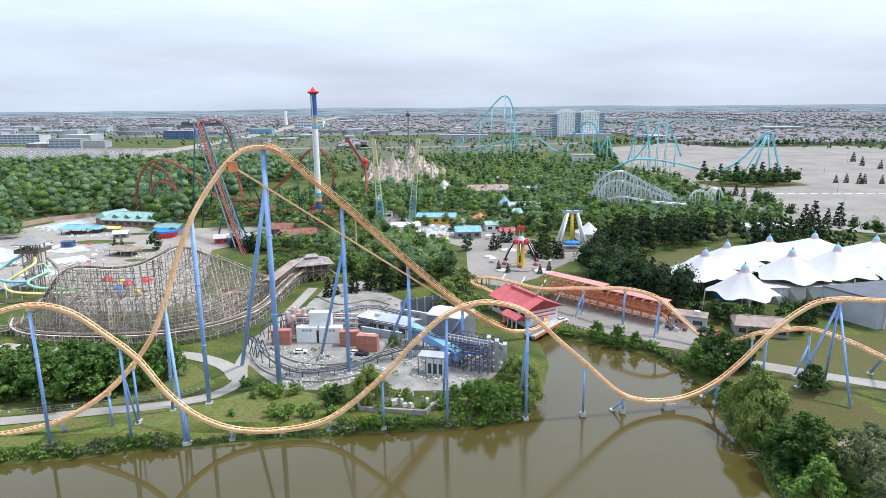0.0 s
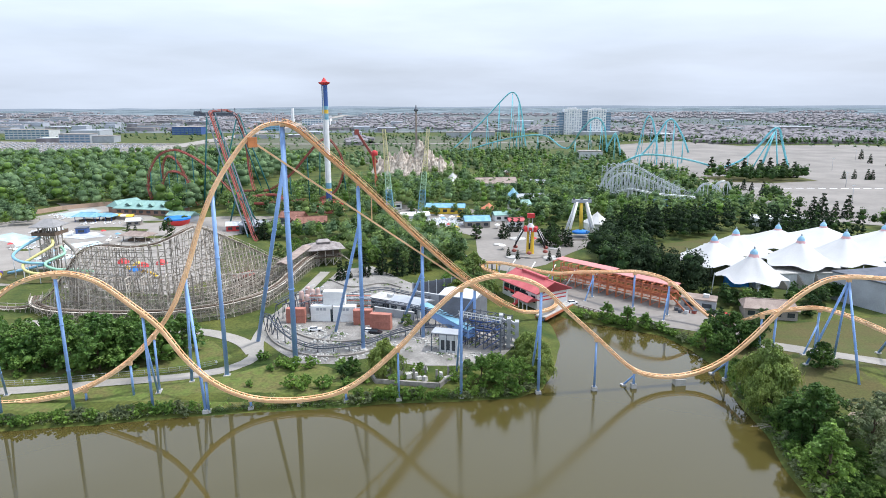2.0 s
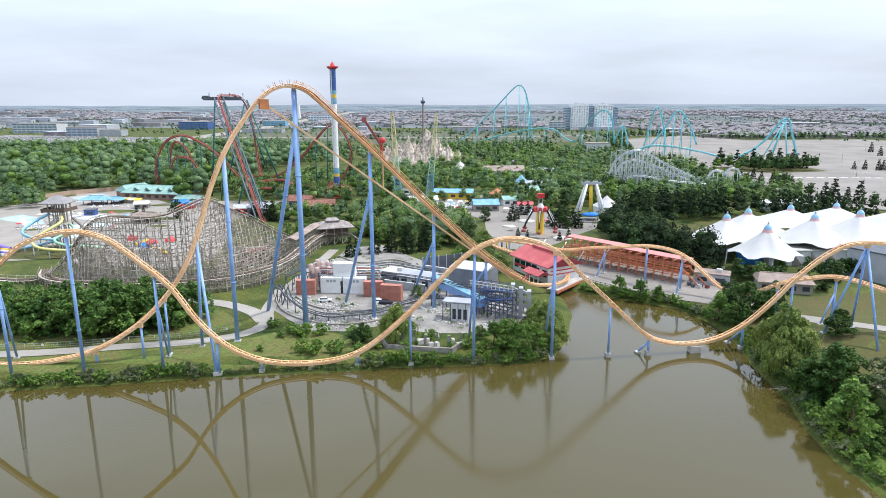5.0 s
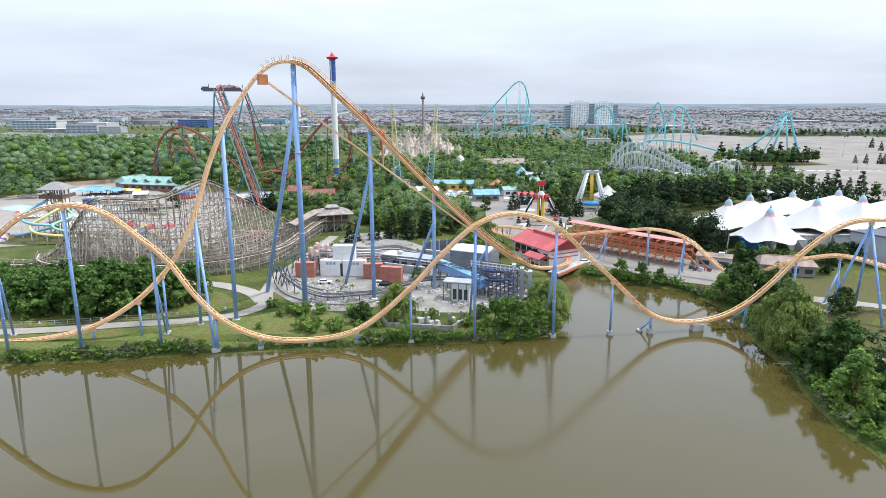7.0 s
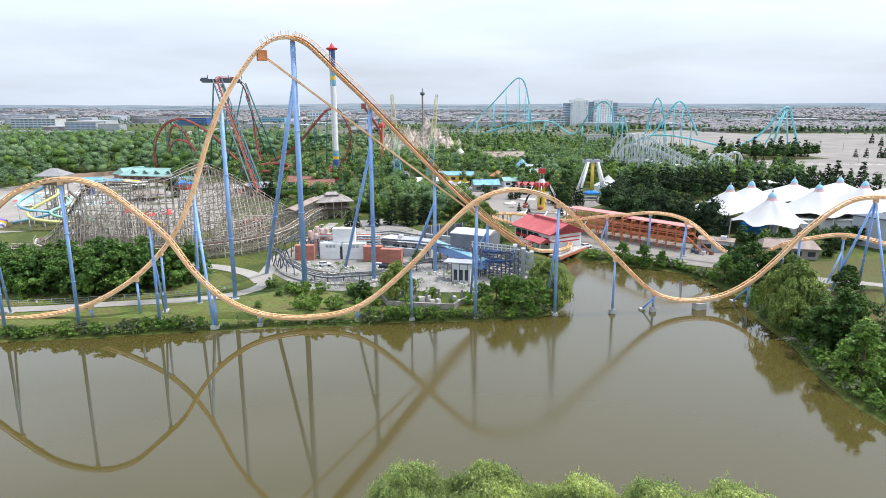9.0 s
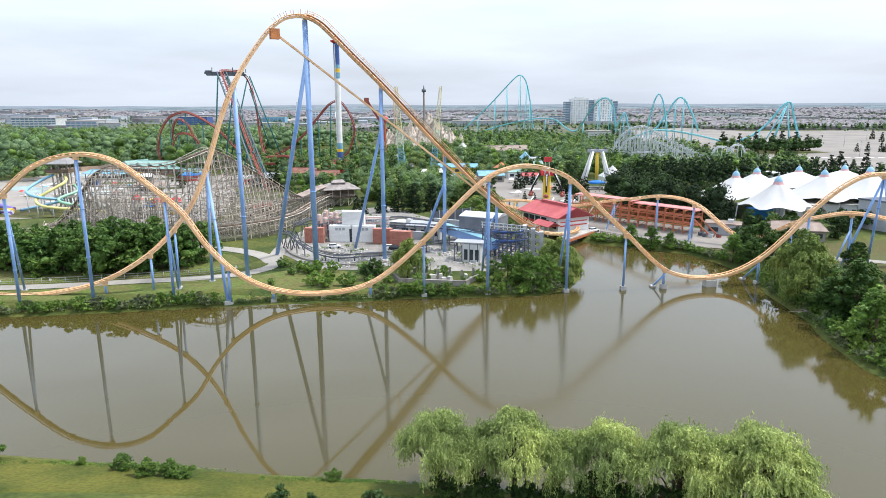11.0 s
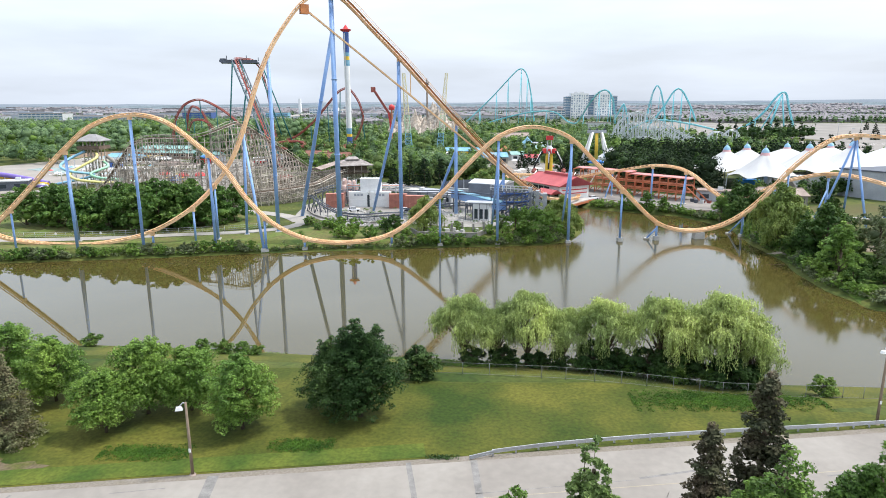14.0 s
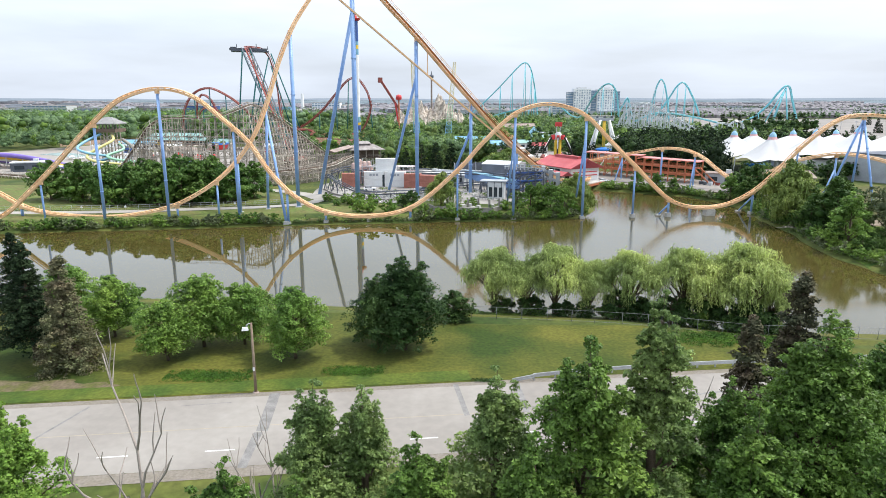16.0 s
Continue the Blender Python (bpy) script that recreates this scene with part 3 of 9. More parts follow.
def steel_track(path, parent, rail_mat, spine_mat, gauge=1.3, rail_r=0.15, spine=(1.05, 0.6), drop=0.62, tie_every=1.1, bank=None, sides=6):
    """Two rails, a box spine below and the ties between them."""
    left, right, box, ties = [], [], [], MB()
    walked = 0.0
    for i, p in enumerate(path):
        d, side, up = track_axes(path, i, bank(i) if bank else 0.0)
        left.append(p - side * gauge / 2)
        right.append(p + side * gauge / 2)
        c = p - up * drop
        w, h = spine[0] / 2, spine[1] / 2
        box.append([c - side * w - up * h, c + side * w - up * h, c + side * w + up * h, c - side * w + up * h])
        walked += (path[i] - path[i - 1]).length if i else 0
        if walked >= tie_every:
            walked = 0.0
            a, b, e = p - side * gauge / 2, p + side * gauge / 2, c + up * h * 0.6
            t = d * 0.09
            ties.add([a - t, b - t, e + side * w - t, e - side * w - t, a + t, b + t, e + side * w + t, e - side * w + t],
                     [(0, 1, 2, 3), (7, 6, 5, 4), (0, 4, 5, 1), (1, 5, 6, 2), (2, 6, 7, 3), (3, 7, 4, 0)])
    part("rail", MB().tube(left, rail_r, sides), rail_mat, parent)
    part("rail", MB().tube(right, rail_r, sides), rail_mat, parent)
    m = MB()
    vs = [v for ring in box for v in ring]
    m.add(vs, [(4 * i + k, 4 * i + (k + 1) % 4, 4 * i + 4 + (k + 1) % 4, 4 * i + 4 + k) for i in range(len(path) - 1) for k in range(4)])
    part("spine", m, spine_mat, parent)
    part("crosstie", ties, rail_mat, parent)["kind"] = "stuff"


coaster = thing("roller_coaster", "tall orange steel roller coaster on sky-blue tubular columns", "roller coaster")
DROP = [(40, 247, 4.2), (40.5, 235, 4.2), (38.5, 222, 4.4), (32, 214.5, 4.8), (24.2, 211.1, 6.2), (9.6, 203.4, 16.3), (-8.9, 193.6, 34.6), (-27.1, 184.0, 54.7), (-35.1, 179.8, 62.9),
        (-39.5, 177.5, 67.6), (-43, 175.6, 70.8), (-46.5, 173.8, 72.1), (-50.5, 171.7, 71.5), (-54.2, 169.8, 68.8), (-58.3, 167.8, 63.5), (-63, 165.2, 55.6), (-67, 162.6, 45.5), (-70.3, 160.4, 34.5), (-74, 158.0, 25.0),
        (-79, 156.0, 17.6), (-85, 153, 11.6), (-95.3, 150.3, 5.7), (-107, 149.3, 2.9), (-119, 149, 2.1), (-137, 149.3, 4.3), (-146, 149.5, 9.0),
        (-160, 150, 17), (-185, 151, 25), (-215, 150, 24), (-232, 146.5, 21), (-215, 142.5, 18)]
CAMEL = [(-215, 142.5, 18), (-190, 141.4, 10), (-165, 141.2, 3.0), (-150, 141.4, 1.9), (-141, 141.7, 3.5), (-132.5, 142.2, 10.3), (-124, 142.7, 18.2), (-113.7, 143.3, 28.4), (-105, 143.9, 35.3), (-94.8, 144.5, 38.0),
         (-86.3, 145.0, 36.2), (-77.9, 145.6, 29.6), (-71.8, 145.9, 23.8), (-65.9, 146.3, 14.9), (-59.6, 147.0, 8.3), (-51.4, 148.3, 3.9), (-39.5, 150.2, 2.4),
         (-27.9, 152.0, 4.5), (-14, 153.3, 15.5), (-6.4, 154, 23.7), (2.6, 154.8, 31.5), (10.7, 156.1, 33.9), (18, 157.2, 32.9), (23.5, 158, 30.4), (31.8, 159, 22.6)]
CAMEL += [(39.1, 160, 15.8), (50, 161.3, 5.9), (56, 162.4, 3.5), (62.9, 163.5, 2.9), (70, 164.6, 4.0), (76.9, 165.4, 7.4), (83.6, 165.7, 13.5), (90.2, 165.9, 20.9), (97.9, 166.1, 27.4), (103, 166.2, 30.0), (109.6, 166.6, 30.6),
         (118, 167.2, 30.0), (130, 168, 29.0), (150, 168, 27)]
BRAKE = [(150, 150, 4), (135, 153, 8.5), (122, 160, 14.5), (114, 168.9, 17.6), (108, 177, 18.2), (101.5, 181, 16.5), (96, 184.5, 14.2), (92.5, 190, 10.0), (90.5, 197, 6.8), (88.5, 204, 6.0), (84.8, 209.5, 9.0), (80.5, 214.2, 13.4), (76, 218.5, 15.9), (68.8, 225.4, 16.4), (60.5, 233.8, 14.2), (51, 243.5, 11.5), (45, 249.5, 9.4), (39.6, 255.5, 8.3), (30, 265.5, 8.2), (22, 272.5, 8.0), (15.5, 273.5, 7.6), (14.5, 267, 7.2), (19.5, 259.5, 6.8), (25, 250.5, 6.4), (30, 242, 6.2)]
drop_path, camel_path, brake_path = smooth_path(DROP, 0.8), smooth_path(CAMEL, 0.8), smooth_path(BRAKE, 0.9)
for path in (drop_path, camel_path, brake_path):
    steel_track(path, coaster, "track_orange", "track_orange")


def lowest(path, x, y):
    """The track's height over a place."""
    return min(path, key=lambda p: (p.x - x) ** 2 + (p.y - y) ** 2).z


def support(legs, r=0.55, slim=1.0):
    """One column group: legs as pairs of head and foot. slim: the braces' share of the main leg's width."""
    s = part("support", MB().box((legs[0][0][0], legs[0][0][1], legs[0][0][2] - 0.5), (1.0, 1.0, 1.3), 0.1), "track_orange", coaster)
    main = r
    for k0, (head, base) in enumerate(legs):
        r = main * (slim if k0 else 1.0)
        n = 12 if r > 0.3 else 8
        part("leg", MB().tube([base, head], r, n, r * 0.92), "support_blue", s)
        hv, bv = Vector(head), Vector(base)
        k = 0.33
        while (hv - bv).length > 24 and k < 0.9:
            c = bv.lerp(hv, k)
            d = (hv - bv).normalized() * 0.12
            part("flange", MB().tube([c - d, c + d], r * 1.18, n), "support_blue", s)
            k += 0.33
        z = height(base[0], base[1])
        part("footing", MB().box((base[0], base[1], min(z, -0.5) if z < 0 else z - 0.4), (max(r * 3.4, 1.5), max(r * 3.4, 1.5), base[2] + 0.25 - (min(z, -0.5) if z < 0 else z - 0.4)), 0.15, 0.9), "concrete", s)
    return s


def column(path, x, y, base=None, r=0.5, under=1.15, braces=()):
    h = lowest(path, x, y) - under
    z = max(0.15, height(x, y)) if base is None else base
    legs = [((x, y, h), (x, y, z))]
    for bx, by, share in braces:
        legs.append(((x, y, z + (h - z) * share), (bx, by, max(0.2, height(bx, by)))))
    return support(legs, r, 0.78)


# the tall columns of the first hill
column(drop_path, -46.3, 174.8, 2.0, 0.78, 1.2, [(-62, 190.5, 0.86)])
column(drop_path, -27.4, 184.6, 2.3, 0.62, 1.4, [(-38.5, 199, 0.78)])
column(drop_path, -9.1, 194.2, 2.3, 0.58, 1.4, [(-17, 208, 0.72)])
column(drop_path, 8.0, 203.2, 2.3, 0.5, 1.4, [(3.0, 213, 0.8)])
column(drop_path, -63.6, 165.6, 2.0, 0.6, 1.0)
support([((-70.5, 160.3, 32.6), (-72, 161.5, 2.0)), ((-70.5, 160.3, 30.0), (-62.8, 146.6, 0.9))], 0.4)
column(drop_path, -78.6, 156, 1.9, 0.32)
column(drop_path, -84.2, 153.2, 1.5, 0.32)
column(drop_path, -95.2, 150.4, 1.4, 0.32)
column(drop_path, -119, 149, 1.2, 0.42, 0.9)
column(drop_path, -140, 149.4, 1.3, 0.4)
# the camelback hills
column(camel_path, -129, 142.4, 1.0, 0.29)
column(camel_path, -112.8, 143.4, 1.0, 0.39, 1.2, [(-117.8, 153, 0.92)])
column(camel_path, -95.2, 144.6, 1.0, 0.42)
column(camel_path, -75.8, 145.8, 1.0, 0.35, 1.2, [(-78.2, 154.3, 0.72)])
column(camel_path, -62.2, 146.9, 0.6, 0.35)
for x in (-51.8, -39.6, -27.8):
    column(camel_path, x, 148.5 + 0.146 * (x + 51.8), 0.9, 0.35, 0.9)
column(camel_path, -14.1, 153.5, 0.7, 0.29)
column(camel_path, 2.4, 154.9, 0.5, 0.39, 1.2, [(1.3, 164.5, 0.86)])
column(camel_path, 23.4, 158.1, 0.5, 0.42, 1.2, [(22.4, 165.5, 0.8)])
column(camel_path, 39.0, 160.0, 0.8, 0.32)
column(camel_path, 50.2, 161.5, 1.0, 0.35, 1.0, [(47.8, 163, 0.7)])
column(camel_path, 77.5, 166, 0.6, 0.35, 1.1, [(75.5, 170.5, 0.8)])
column(camel_path, 90.0, 166.4, 2.2, 0.32)
support([((109, 167, 29.2), (101.3, 168.5, 3.8)), ((109, 167, 29.2), (110.4, 171, 4.6)), ((109, 167, 29.2), (107.6, 154.5, 3.6))], 0.34)
support([((133, 168, 27.4), (128, 178, 3.4)), ((133, 168, 27.4), (129, 160, 3.4))], 0.4)
pier = part("pier", MB().box((63.5, 163.6, -2), (3.0, 2.2, 3.9), 0.14), "concrete", coaster)
# the run behind, over the station
column(brake_path, 108.5, 177.5, 3.2, 0.34, 1.2, [(104.5, 176, 0.7), (112, 181, 0.7)])
column(brake_path, 95.5, 184.6, 2.4, 0.34, 1.2, [(98, 189, 0.6)])
column(brake_path, 89.4, 201, 2.2, 0.38)
column(brake_path, 77.8, 216.4, 2.2, 0.36, 1.2, [(74.8, 211.4, 0.9)])
column(brake_path, 68.2, 226, 2.2, 0.38)
column(brake_path, 55.8, 238.6, 2.2, 0.34, 1.2, [(52, 234, 0.85)])
column(brake_path, 42.3, 252.5, 2.2, 0.30)
column(brake_path, 22, 272.4, 2.2, 0.30)

# the lift: walkways with handrails on both sides, and the return beam below
lift = [p for p in drop_path if 22 >= p.x >= -46]
for s in (-1, 1):
    walkway, posts, rails = MB(), [], [[], []]
    for i, p in enumerate(lift):
        d, side, up = track_axes(lift, i)
        o = p + side * (s * 1.6) - up * 0.15
        walkway.beam(o - d * 0.42, o + d * 0.42, 1.15, 0.10)
        for k in (0, 1):
            rails[k].append(o + side * (s * 0.56) + up * (0.55 + 0.5 * k))
        if i % 3 == 0:
            posts.append(MB().beam(o + side * (s * 0.56), o + side * (s * 0.56) + up * 1.1, 0.09))
    w = part("walkway", walkway, "track_shade", coaster)
    part("handrail", MB().tube(rails[0], 0.07, 5).tube(rails[1], 0.08, 5), "track_orange", w)
    for m in posts:
        part("railing_post", m, "track_orange", w)
crest = [p for p in drop_path if -54 <= p.x < -44 and p.z > 66]
for i, p in enumerate(crest):
    d, side, up = track_axes(crest, i)
    for s in (-1, 1):
        if i % 2 == 0:
            part("railing_post", MB().beam(p + side * (s * 1.1), p + side * (s * 1.3) + up * 1.2, 0.09), "track_shade", coaster)
beam_a, beam_b = Vector((-53.6, 170.0, 67.3)), Vector((17.5, 207.6, 8.4))
part("return_beam", MB().beam(beam_a, beam_b, 0.55, 0.5), "track_orange", coaster)
part("chain_box", MB().box((-53.4, 170.2, 65.6), (2.4, 1.8, 2.6), 0.5), "track_shade", coaster)
for share in (0.42, 0.62, 0.84):
    c = beam_a.lerp(beam_b, share)
    part("hanger", MB().beam(c, (c.x, c.y, lowest(lift, c.x, c.y) - 1), 0.28), "track_orange", coaster)

# ---- the wooden coaster ----
wooden = thing("wooden_coaster", "weathered grey timber roller coaster on dense wooden trestles", "roller coaster")


def trestle(points, step, batter, floor=2.4, out_side=1, level=2.6, rails=True):
    """Timber bents under a run of track, tied together lengthwise."""
    path = smooth_path(points, step)
    rows, ties = [], MB()
    for i, p in enumerate(path):
        d = path[min(i + 1, len(path) - 1)] - path[max(i - 1, 0)]
        d.z = 0
        d.normalize()
        side = Vector((d.y, -d.x, 0)) * out_side
        tall = p.z - floor
        m = MB()
        inner, outer = p - side * 1.3, p + side * 1.3
        foot_in, foot_out = inner.copy(), outer + side * (tall * batter)
        foot_in -= side * (tall * batter * 0.35)
        foot_in.z = foot_out.z = floor
        m.beam(foot_in, inner, 0.22)
        m.beam(foot_out, outer, 0.22)
        if tall > 6:
            m.beam((p.x, p.y, floor), p, 0.2)
        levels = []
        k = 0
        while True:
            h = floor + 0.3 + k * level
            if h > p.z - 0.5:
                break
            t = (h - floor) / max(tall, 0.1)
            a, b = foot_in.lerp(inner, t), foot_out.lerp(outer, t)
            m.beam(a, b, 0.13, 0.2)
            levels.append((a, b))
            if k and k % 2 == i % 2:
                m.beam(levels[k - 1][0], b, 0.11, 0.16)
            k += 1
        if i % 2 == 0:
            for e, k in ((inner - side * 0.7, -1), (outer + side * 0.7, 1)):
                m.beam(e, e + Vector((0, 0, 1.5)), 0.16)
        m.beam(inner - side * 0.8, outer + side * 0.8, 0.22, 0.3)
        part("bent", m, "weathered_wood", wooden)
        rows.append(levels)
        if i:
            last = rows[i - 1]
            for k in range(min(len(last), len(levels))):
                ties.beam(last[k][1], levels[k][1], 0.14, 0.2)
                ties.beam(last[k][0], levels[k][0], 0.12, 0.18)
                if k and (i + k) % 3 == 0:
                    ties.beam(last[k - 1][1], levels[k][1], 0.1, 0.16)
                elif k and (i + k) % 3 == 1:
                    ties.beam(last[k][1], levels[k - 1][1], 0.1, 0.16)
    t = part("ledger", ties, "weathered_wood", wooden)
    t["kind"] = "stuff"
    if not rails:
        return
    fine = smooth_path(points, 1.0)
    for s in (-1, 1):
        line, rail, deck, guard = [], [], [], []
        for i, p in enumerate(fine):
            d = fine[min(i + 1, len(fine) - 1)] - fine[max(i - 1, 0)]
            d.z = 0
            d.normalize()
            side = Vector((d.y, -d.x, 0))
            line.append(p + side * (0.55 * s) + Vector((0, 0, 0.3)))
            deck.append(p + side * (1.6 * s) + Vector((0, 0, 0.15)))
            guard.append(p + side * (2.0 * s) + Vector((0, 0, 1.2)))
        for name, pts, w, h, mt in (("track_rail", line, 0.5, 0.34, "dark_wood"), ("catwalk", deck, 0.6, 0.08, "weathered_wood"), ("handrail", guard, 0.10, 0.16, "weathered_wood")):
            m = MB()
            for a, b in zip(pts, pts[1:]):
                m.beam(a, b, w, h)
            part(name, m, mt, wooden)


trestle([(-58, 300, 7), (-64, 288, 6.5), (-71, 274, 7), (-76, 264.5, 11.5), (-83, 250.4, 20.3), (-89.6, 237.7, 28), (-92.5, 232, 31.2), (-95, 226.5, 32.6), (-98.5, 221.5, 31), (-104, 218, 28.6), (-112, 217, 27.5), (-120, 217.5, 27.8), (-127, 219, 27.4), (-132, 220, 25.6),
         (-137, 220.6, 20.5), (-142, 220.6, 14), (-147, 220.3, 8.5), (-153, 220.2, 5), (-162, 221.5, 3.6), (-185, 228, 3.6), (-215, 240, 4)], 2.2, 0.22, 2.4, -1)
trestle([(-159, 232, 5), (-152, 220.5, 5.5), (-142, 213, 6), (-125, 208.5, 6.5), (-105, 207, 7), (-90, 208.8, 7.5), (-78, 214.5, 8), (-70.5, 225, 8), (-67.5, 240, 7.5), (-66.5, 260, 7.5), (-64.5, 280, 8), (-61, 293, 8)], 2.6, 0.05, 2.3, -1, 1.9)
trestle([(-148, 240, 12), (-140, 226, 14.5), (-126, 215, 17), (-110, 211.5, 18), (-97, 213, 18.5), (-87, 219, 17), (-80, 231, 14), (-76, 248, 11), (-72, 266, 9.5), (-66, 290, 9)], 2.6, 0.14, 2.4, -1, 2.6, False)
shed = part("tunnel_shed", MB().box((-83.5, 246, 5), (9, 4.5, 4.5), 0.95), "dark_wood", wooden, "dark board tunnel shed over the track")
part("roof", MB().gable((-83.5, 246, 9.5), (9, 4.5), 1.2, 0.95), "coaster_red", shed)
roofing = MB()
roofing.gable((-68.2, 270, 12.2), (34, 4.5), 0.9, 1.47, 0.3)
part("track_roof", roofing, "roof_brown", wooden)


def house(name, label, category, c, size, h, roof="gable", rise=2.0, rz=0.0, wall="white_paint", top="roof_brown", openings=0, group="", over=0.6, hip=0.0, z=None, open_sides=False):
    """A simple building: walls, roof, and a row of dark openings on the long sides."""
    z = height(c[0], c[1]) if z is None else z
    t = thing(name, label, category, group, at=(c[0], c[1], z), rz=rz)
    if open_sides:
        for sx in (-1, 0, 1):
            for sy in (-1, 1):
                part("post", MB().box((sx * size[0] * 0.46, sy * size[1] * 0.46, -0.3), (0.3, 0.3, h + 0.3)), wall, t)
        part("counter", MB().box((0, 0, -0.2), (size[0] * 0.7, size[1] * 0.6, 1.3)), "dark_wood", t)
    else:
        part("wall", MB().box((0, 0, -0.4), (size[0], size[1], h + 0.4)), wall, t)
    if roof == "flat":
        part("roof", MB().box((0, 0, h), (size[0] + 0.5, size[1] + 0.5, 0.45)), top, t)
        if not open_sides and min(size[:2]) > 6:
            part("roof_unit", MB().box((size[0] * 0.2, 0, h + 0.45), (2.0, 1.6, 1.2)), "light_grey", t)
    elif roof == "cone":
        part("roof", MB().lathe((0, 0, h), [(max(size) * 0.62, -0.15), (max(size) * 0.62, 0.0), (max(size) * 0.22, rise * 0.6), (0.25, rise), (0.05, rise + 0.6)], 12, False), top, t)
    else:
        part("roof", MB().gable((0, 0, h), size, rise, 0, over, 0.25, hip), top, t)
        if rise > 1.2:
            part("ridge_cap", MB().box((0, 0, h + rise - 0.05), (max(0.5, size[0] + 2 * over - 2 * hip), 0.5, 0.18)), top, t)
    if openings:
        w = size[0] / openings
        for sy in (-1, 1):
            for i in range(openings):
                part("window", MB().box((-size[0] / 2 + w * (i + 0.5), sy * (size[1] / 2 + 0.02), h * 0.3), (w * 0.55, 0.12, h * 0.42)), "dark_window", t)
    return t


lodge_t = thing("stilt_station", "weathered timber coaster station on stilts under hipped roofs", "building", at=(-59.5, 291, height(-59.5, 291)), rz=0.35)
for sx in range(5):
    for sy in (-1, 0, 1):
        part("stilt", MB().box((-7.2 + 3.6 * sx, sy * 4.8, -0.3), (0.35, 0.35, 8.6)), "weathered_wood", lodge_t)
part("floor", MB().box((0, 0, 3.9), (16, 11.4, 0.4)), "dark_wood", lodge_t)
part("wall", MB().box((0.6, 0.6, 4.3), (12, 8.4, 3.6)), "dark_wood", lodge_t)
for sy in (-5.6, 5.6):
    for z in (4.9, 5.4):
        part("railing", MB().beam((-8, sy, z), (8, sy, z), 0.12), "weathered_wood", lodge_t)
for k in range(4):
    part("brace", MB().beam((-7.2 + 3.6 * k, -4.9, 0), (-3.6 + 3.6 * k, -4.9, 3.8), 0.2), "weathered_wood", lodge_t)
part("roof", MB().gable((0, 0, 8.0), (15, 10.5), 2.4, 0, 1.7, 0.25, 4.5), "roof_grey", lodge_t)
part("upper_roof", MB().box((0, 0, 9.6), (5, 2.6, 1.1)).gable((0, 0, 10.7), (5, 2.6), 1.2, 0, 0.8, 0.2, 1.2), "roof_grey", lodge_t)
part("stair", MB().beam((8, -3, 4.1), (13, -3, 0.2), 1.6, 0.3), "weathered_wood", lodge_t)

# ---- the station and the red-roofed house ----
station = thing("coaster_station", "open orange steel coaster station with long pink roofs", "station")
ax = Vector((0.70, -0.714, 0))
ay = Vector((0.714, 0.70, 0))
def st(s, o, z):
    p = Vector((50.5, 258.0, 0)) + ax * s + ay * o
    return (p.x, p.y, z)
for s0, s1, zr in ((-6, 20, 11.9), (20.5, 46, 11.0)):
    n = 7
    for i in range(n + 1):
        s = s0 + (s1 - s0) * i / n
        for o in (-3.3, 4.0):
            part("post", MB().beam(st(s, o, 2.2), st(s, o, zr - 0.2), 0.38), "orange_steel", station)
        part("roof_beam", MB().beam(st(s, -3.5, zr - 0.45), st(s, 4.3, zr - 0.4), 0.3), "orange_steel", station)
    slab = MB()
    slab.add([st(s0 - 1, -0.6, zr), st(s1 + 0.6, -0.6, zr - 0.2), st(s1 + 0.6, 4.4, zr), st(s0 - 1, 4.4, zr + 0.2),
              st(s0 - 1, -0.6, zr - 0.25), st(s1 + 0.6, -0.6, zr - 0.45), st(s1 + 0.6, 4.4, zr - 0.25), st(s0 - 1, 4.4, zr - 0.05)],
             [(0, 1, 2, 3), (7, 6, 5, 4), (0, 4, 5, 1), (1, 5, 6, 2), (2, 6, 7, 3), (3, 7, 4, 0)])
    part("roof", slab, "pink_roof", station)
    for z in (5.2, 8.0):
        part("deck", MB().beam(st(s0, 1.8, z), st(s1, 1.8, z), 3.4, 0.25), "orange_steel", station)
        for o in (-3.3, 4.0):
            part("deck_edge", MB().beam(st(s0, o, z + 0.1), st(s1, o, z + 0.05), 0.2, 0.35), "orange_steel", station)
            for k in (0.65, 1.1):
                part("railing", MB().beam(st(s0, o, z + k), st(s1, o, z + k), 0.12), "orange_steel", station)
            part("baluster", MB().beam(st((s0 + s1) / 2, o, z), st((s0 + s1) / 2, o, z + 1.1), 0.12), "orange_steel", station)
    for i in range(n):
        s = s0 + (s1 - s0) * i / n
        part("brace", MB().beam(st(s, -3.3, 2.4), st(s + (s1 - s0) / n, -3.3, 5.0), 0.2), "orange_steel", station)
for k in range(2):
    part("stair_stringer", MB().beam(st(46, -3 + 5 * k, 8), st(53, -3 + 5 * k, 2.4), 0.3, 0.5), "orange_steel", station)
red = house("ride_house", "white ride house under a broad red metal roof", "building", (33.0, 238.5), (22.5, 14.5), 6.2, "gable", 3.4, -1.06, "white_paint", "red_roof", 5, over=1.3)
part("ridge_vent", MB().box((0, 0, 9.2), (15, 1.6, 1.1)), "red_roof", red)
part("porch_roof", MB().gable((7, -9.5, 3.4), (9, 5), 1.4, 0, 0.4), "red_roof", red)
for i in range(4):
    part("porch_post", MB().box((3.2 + 2.6 * i, -11.6, -0.3), (0.25, 0.25, 3.6)), "white_paint", red)
for i in range(4):   # open loading bays under the eaves
    part("loading_bay", MB().box((-8.4 + 3.7 * i, -7.3, 2.6), (3.1, 0.2, 2.6)), "dark_window", red)
    part("bay_railing", MB().box((-8.4 + 3.7 * i, -7.5, 2.6), (3.2, 0.1, 0.9)), "red_paint", red)
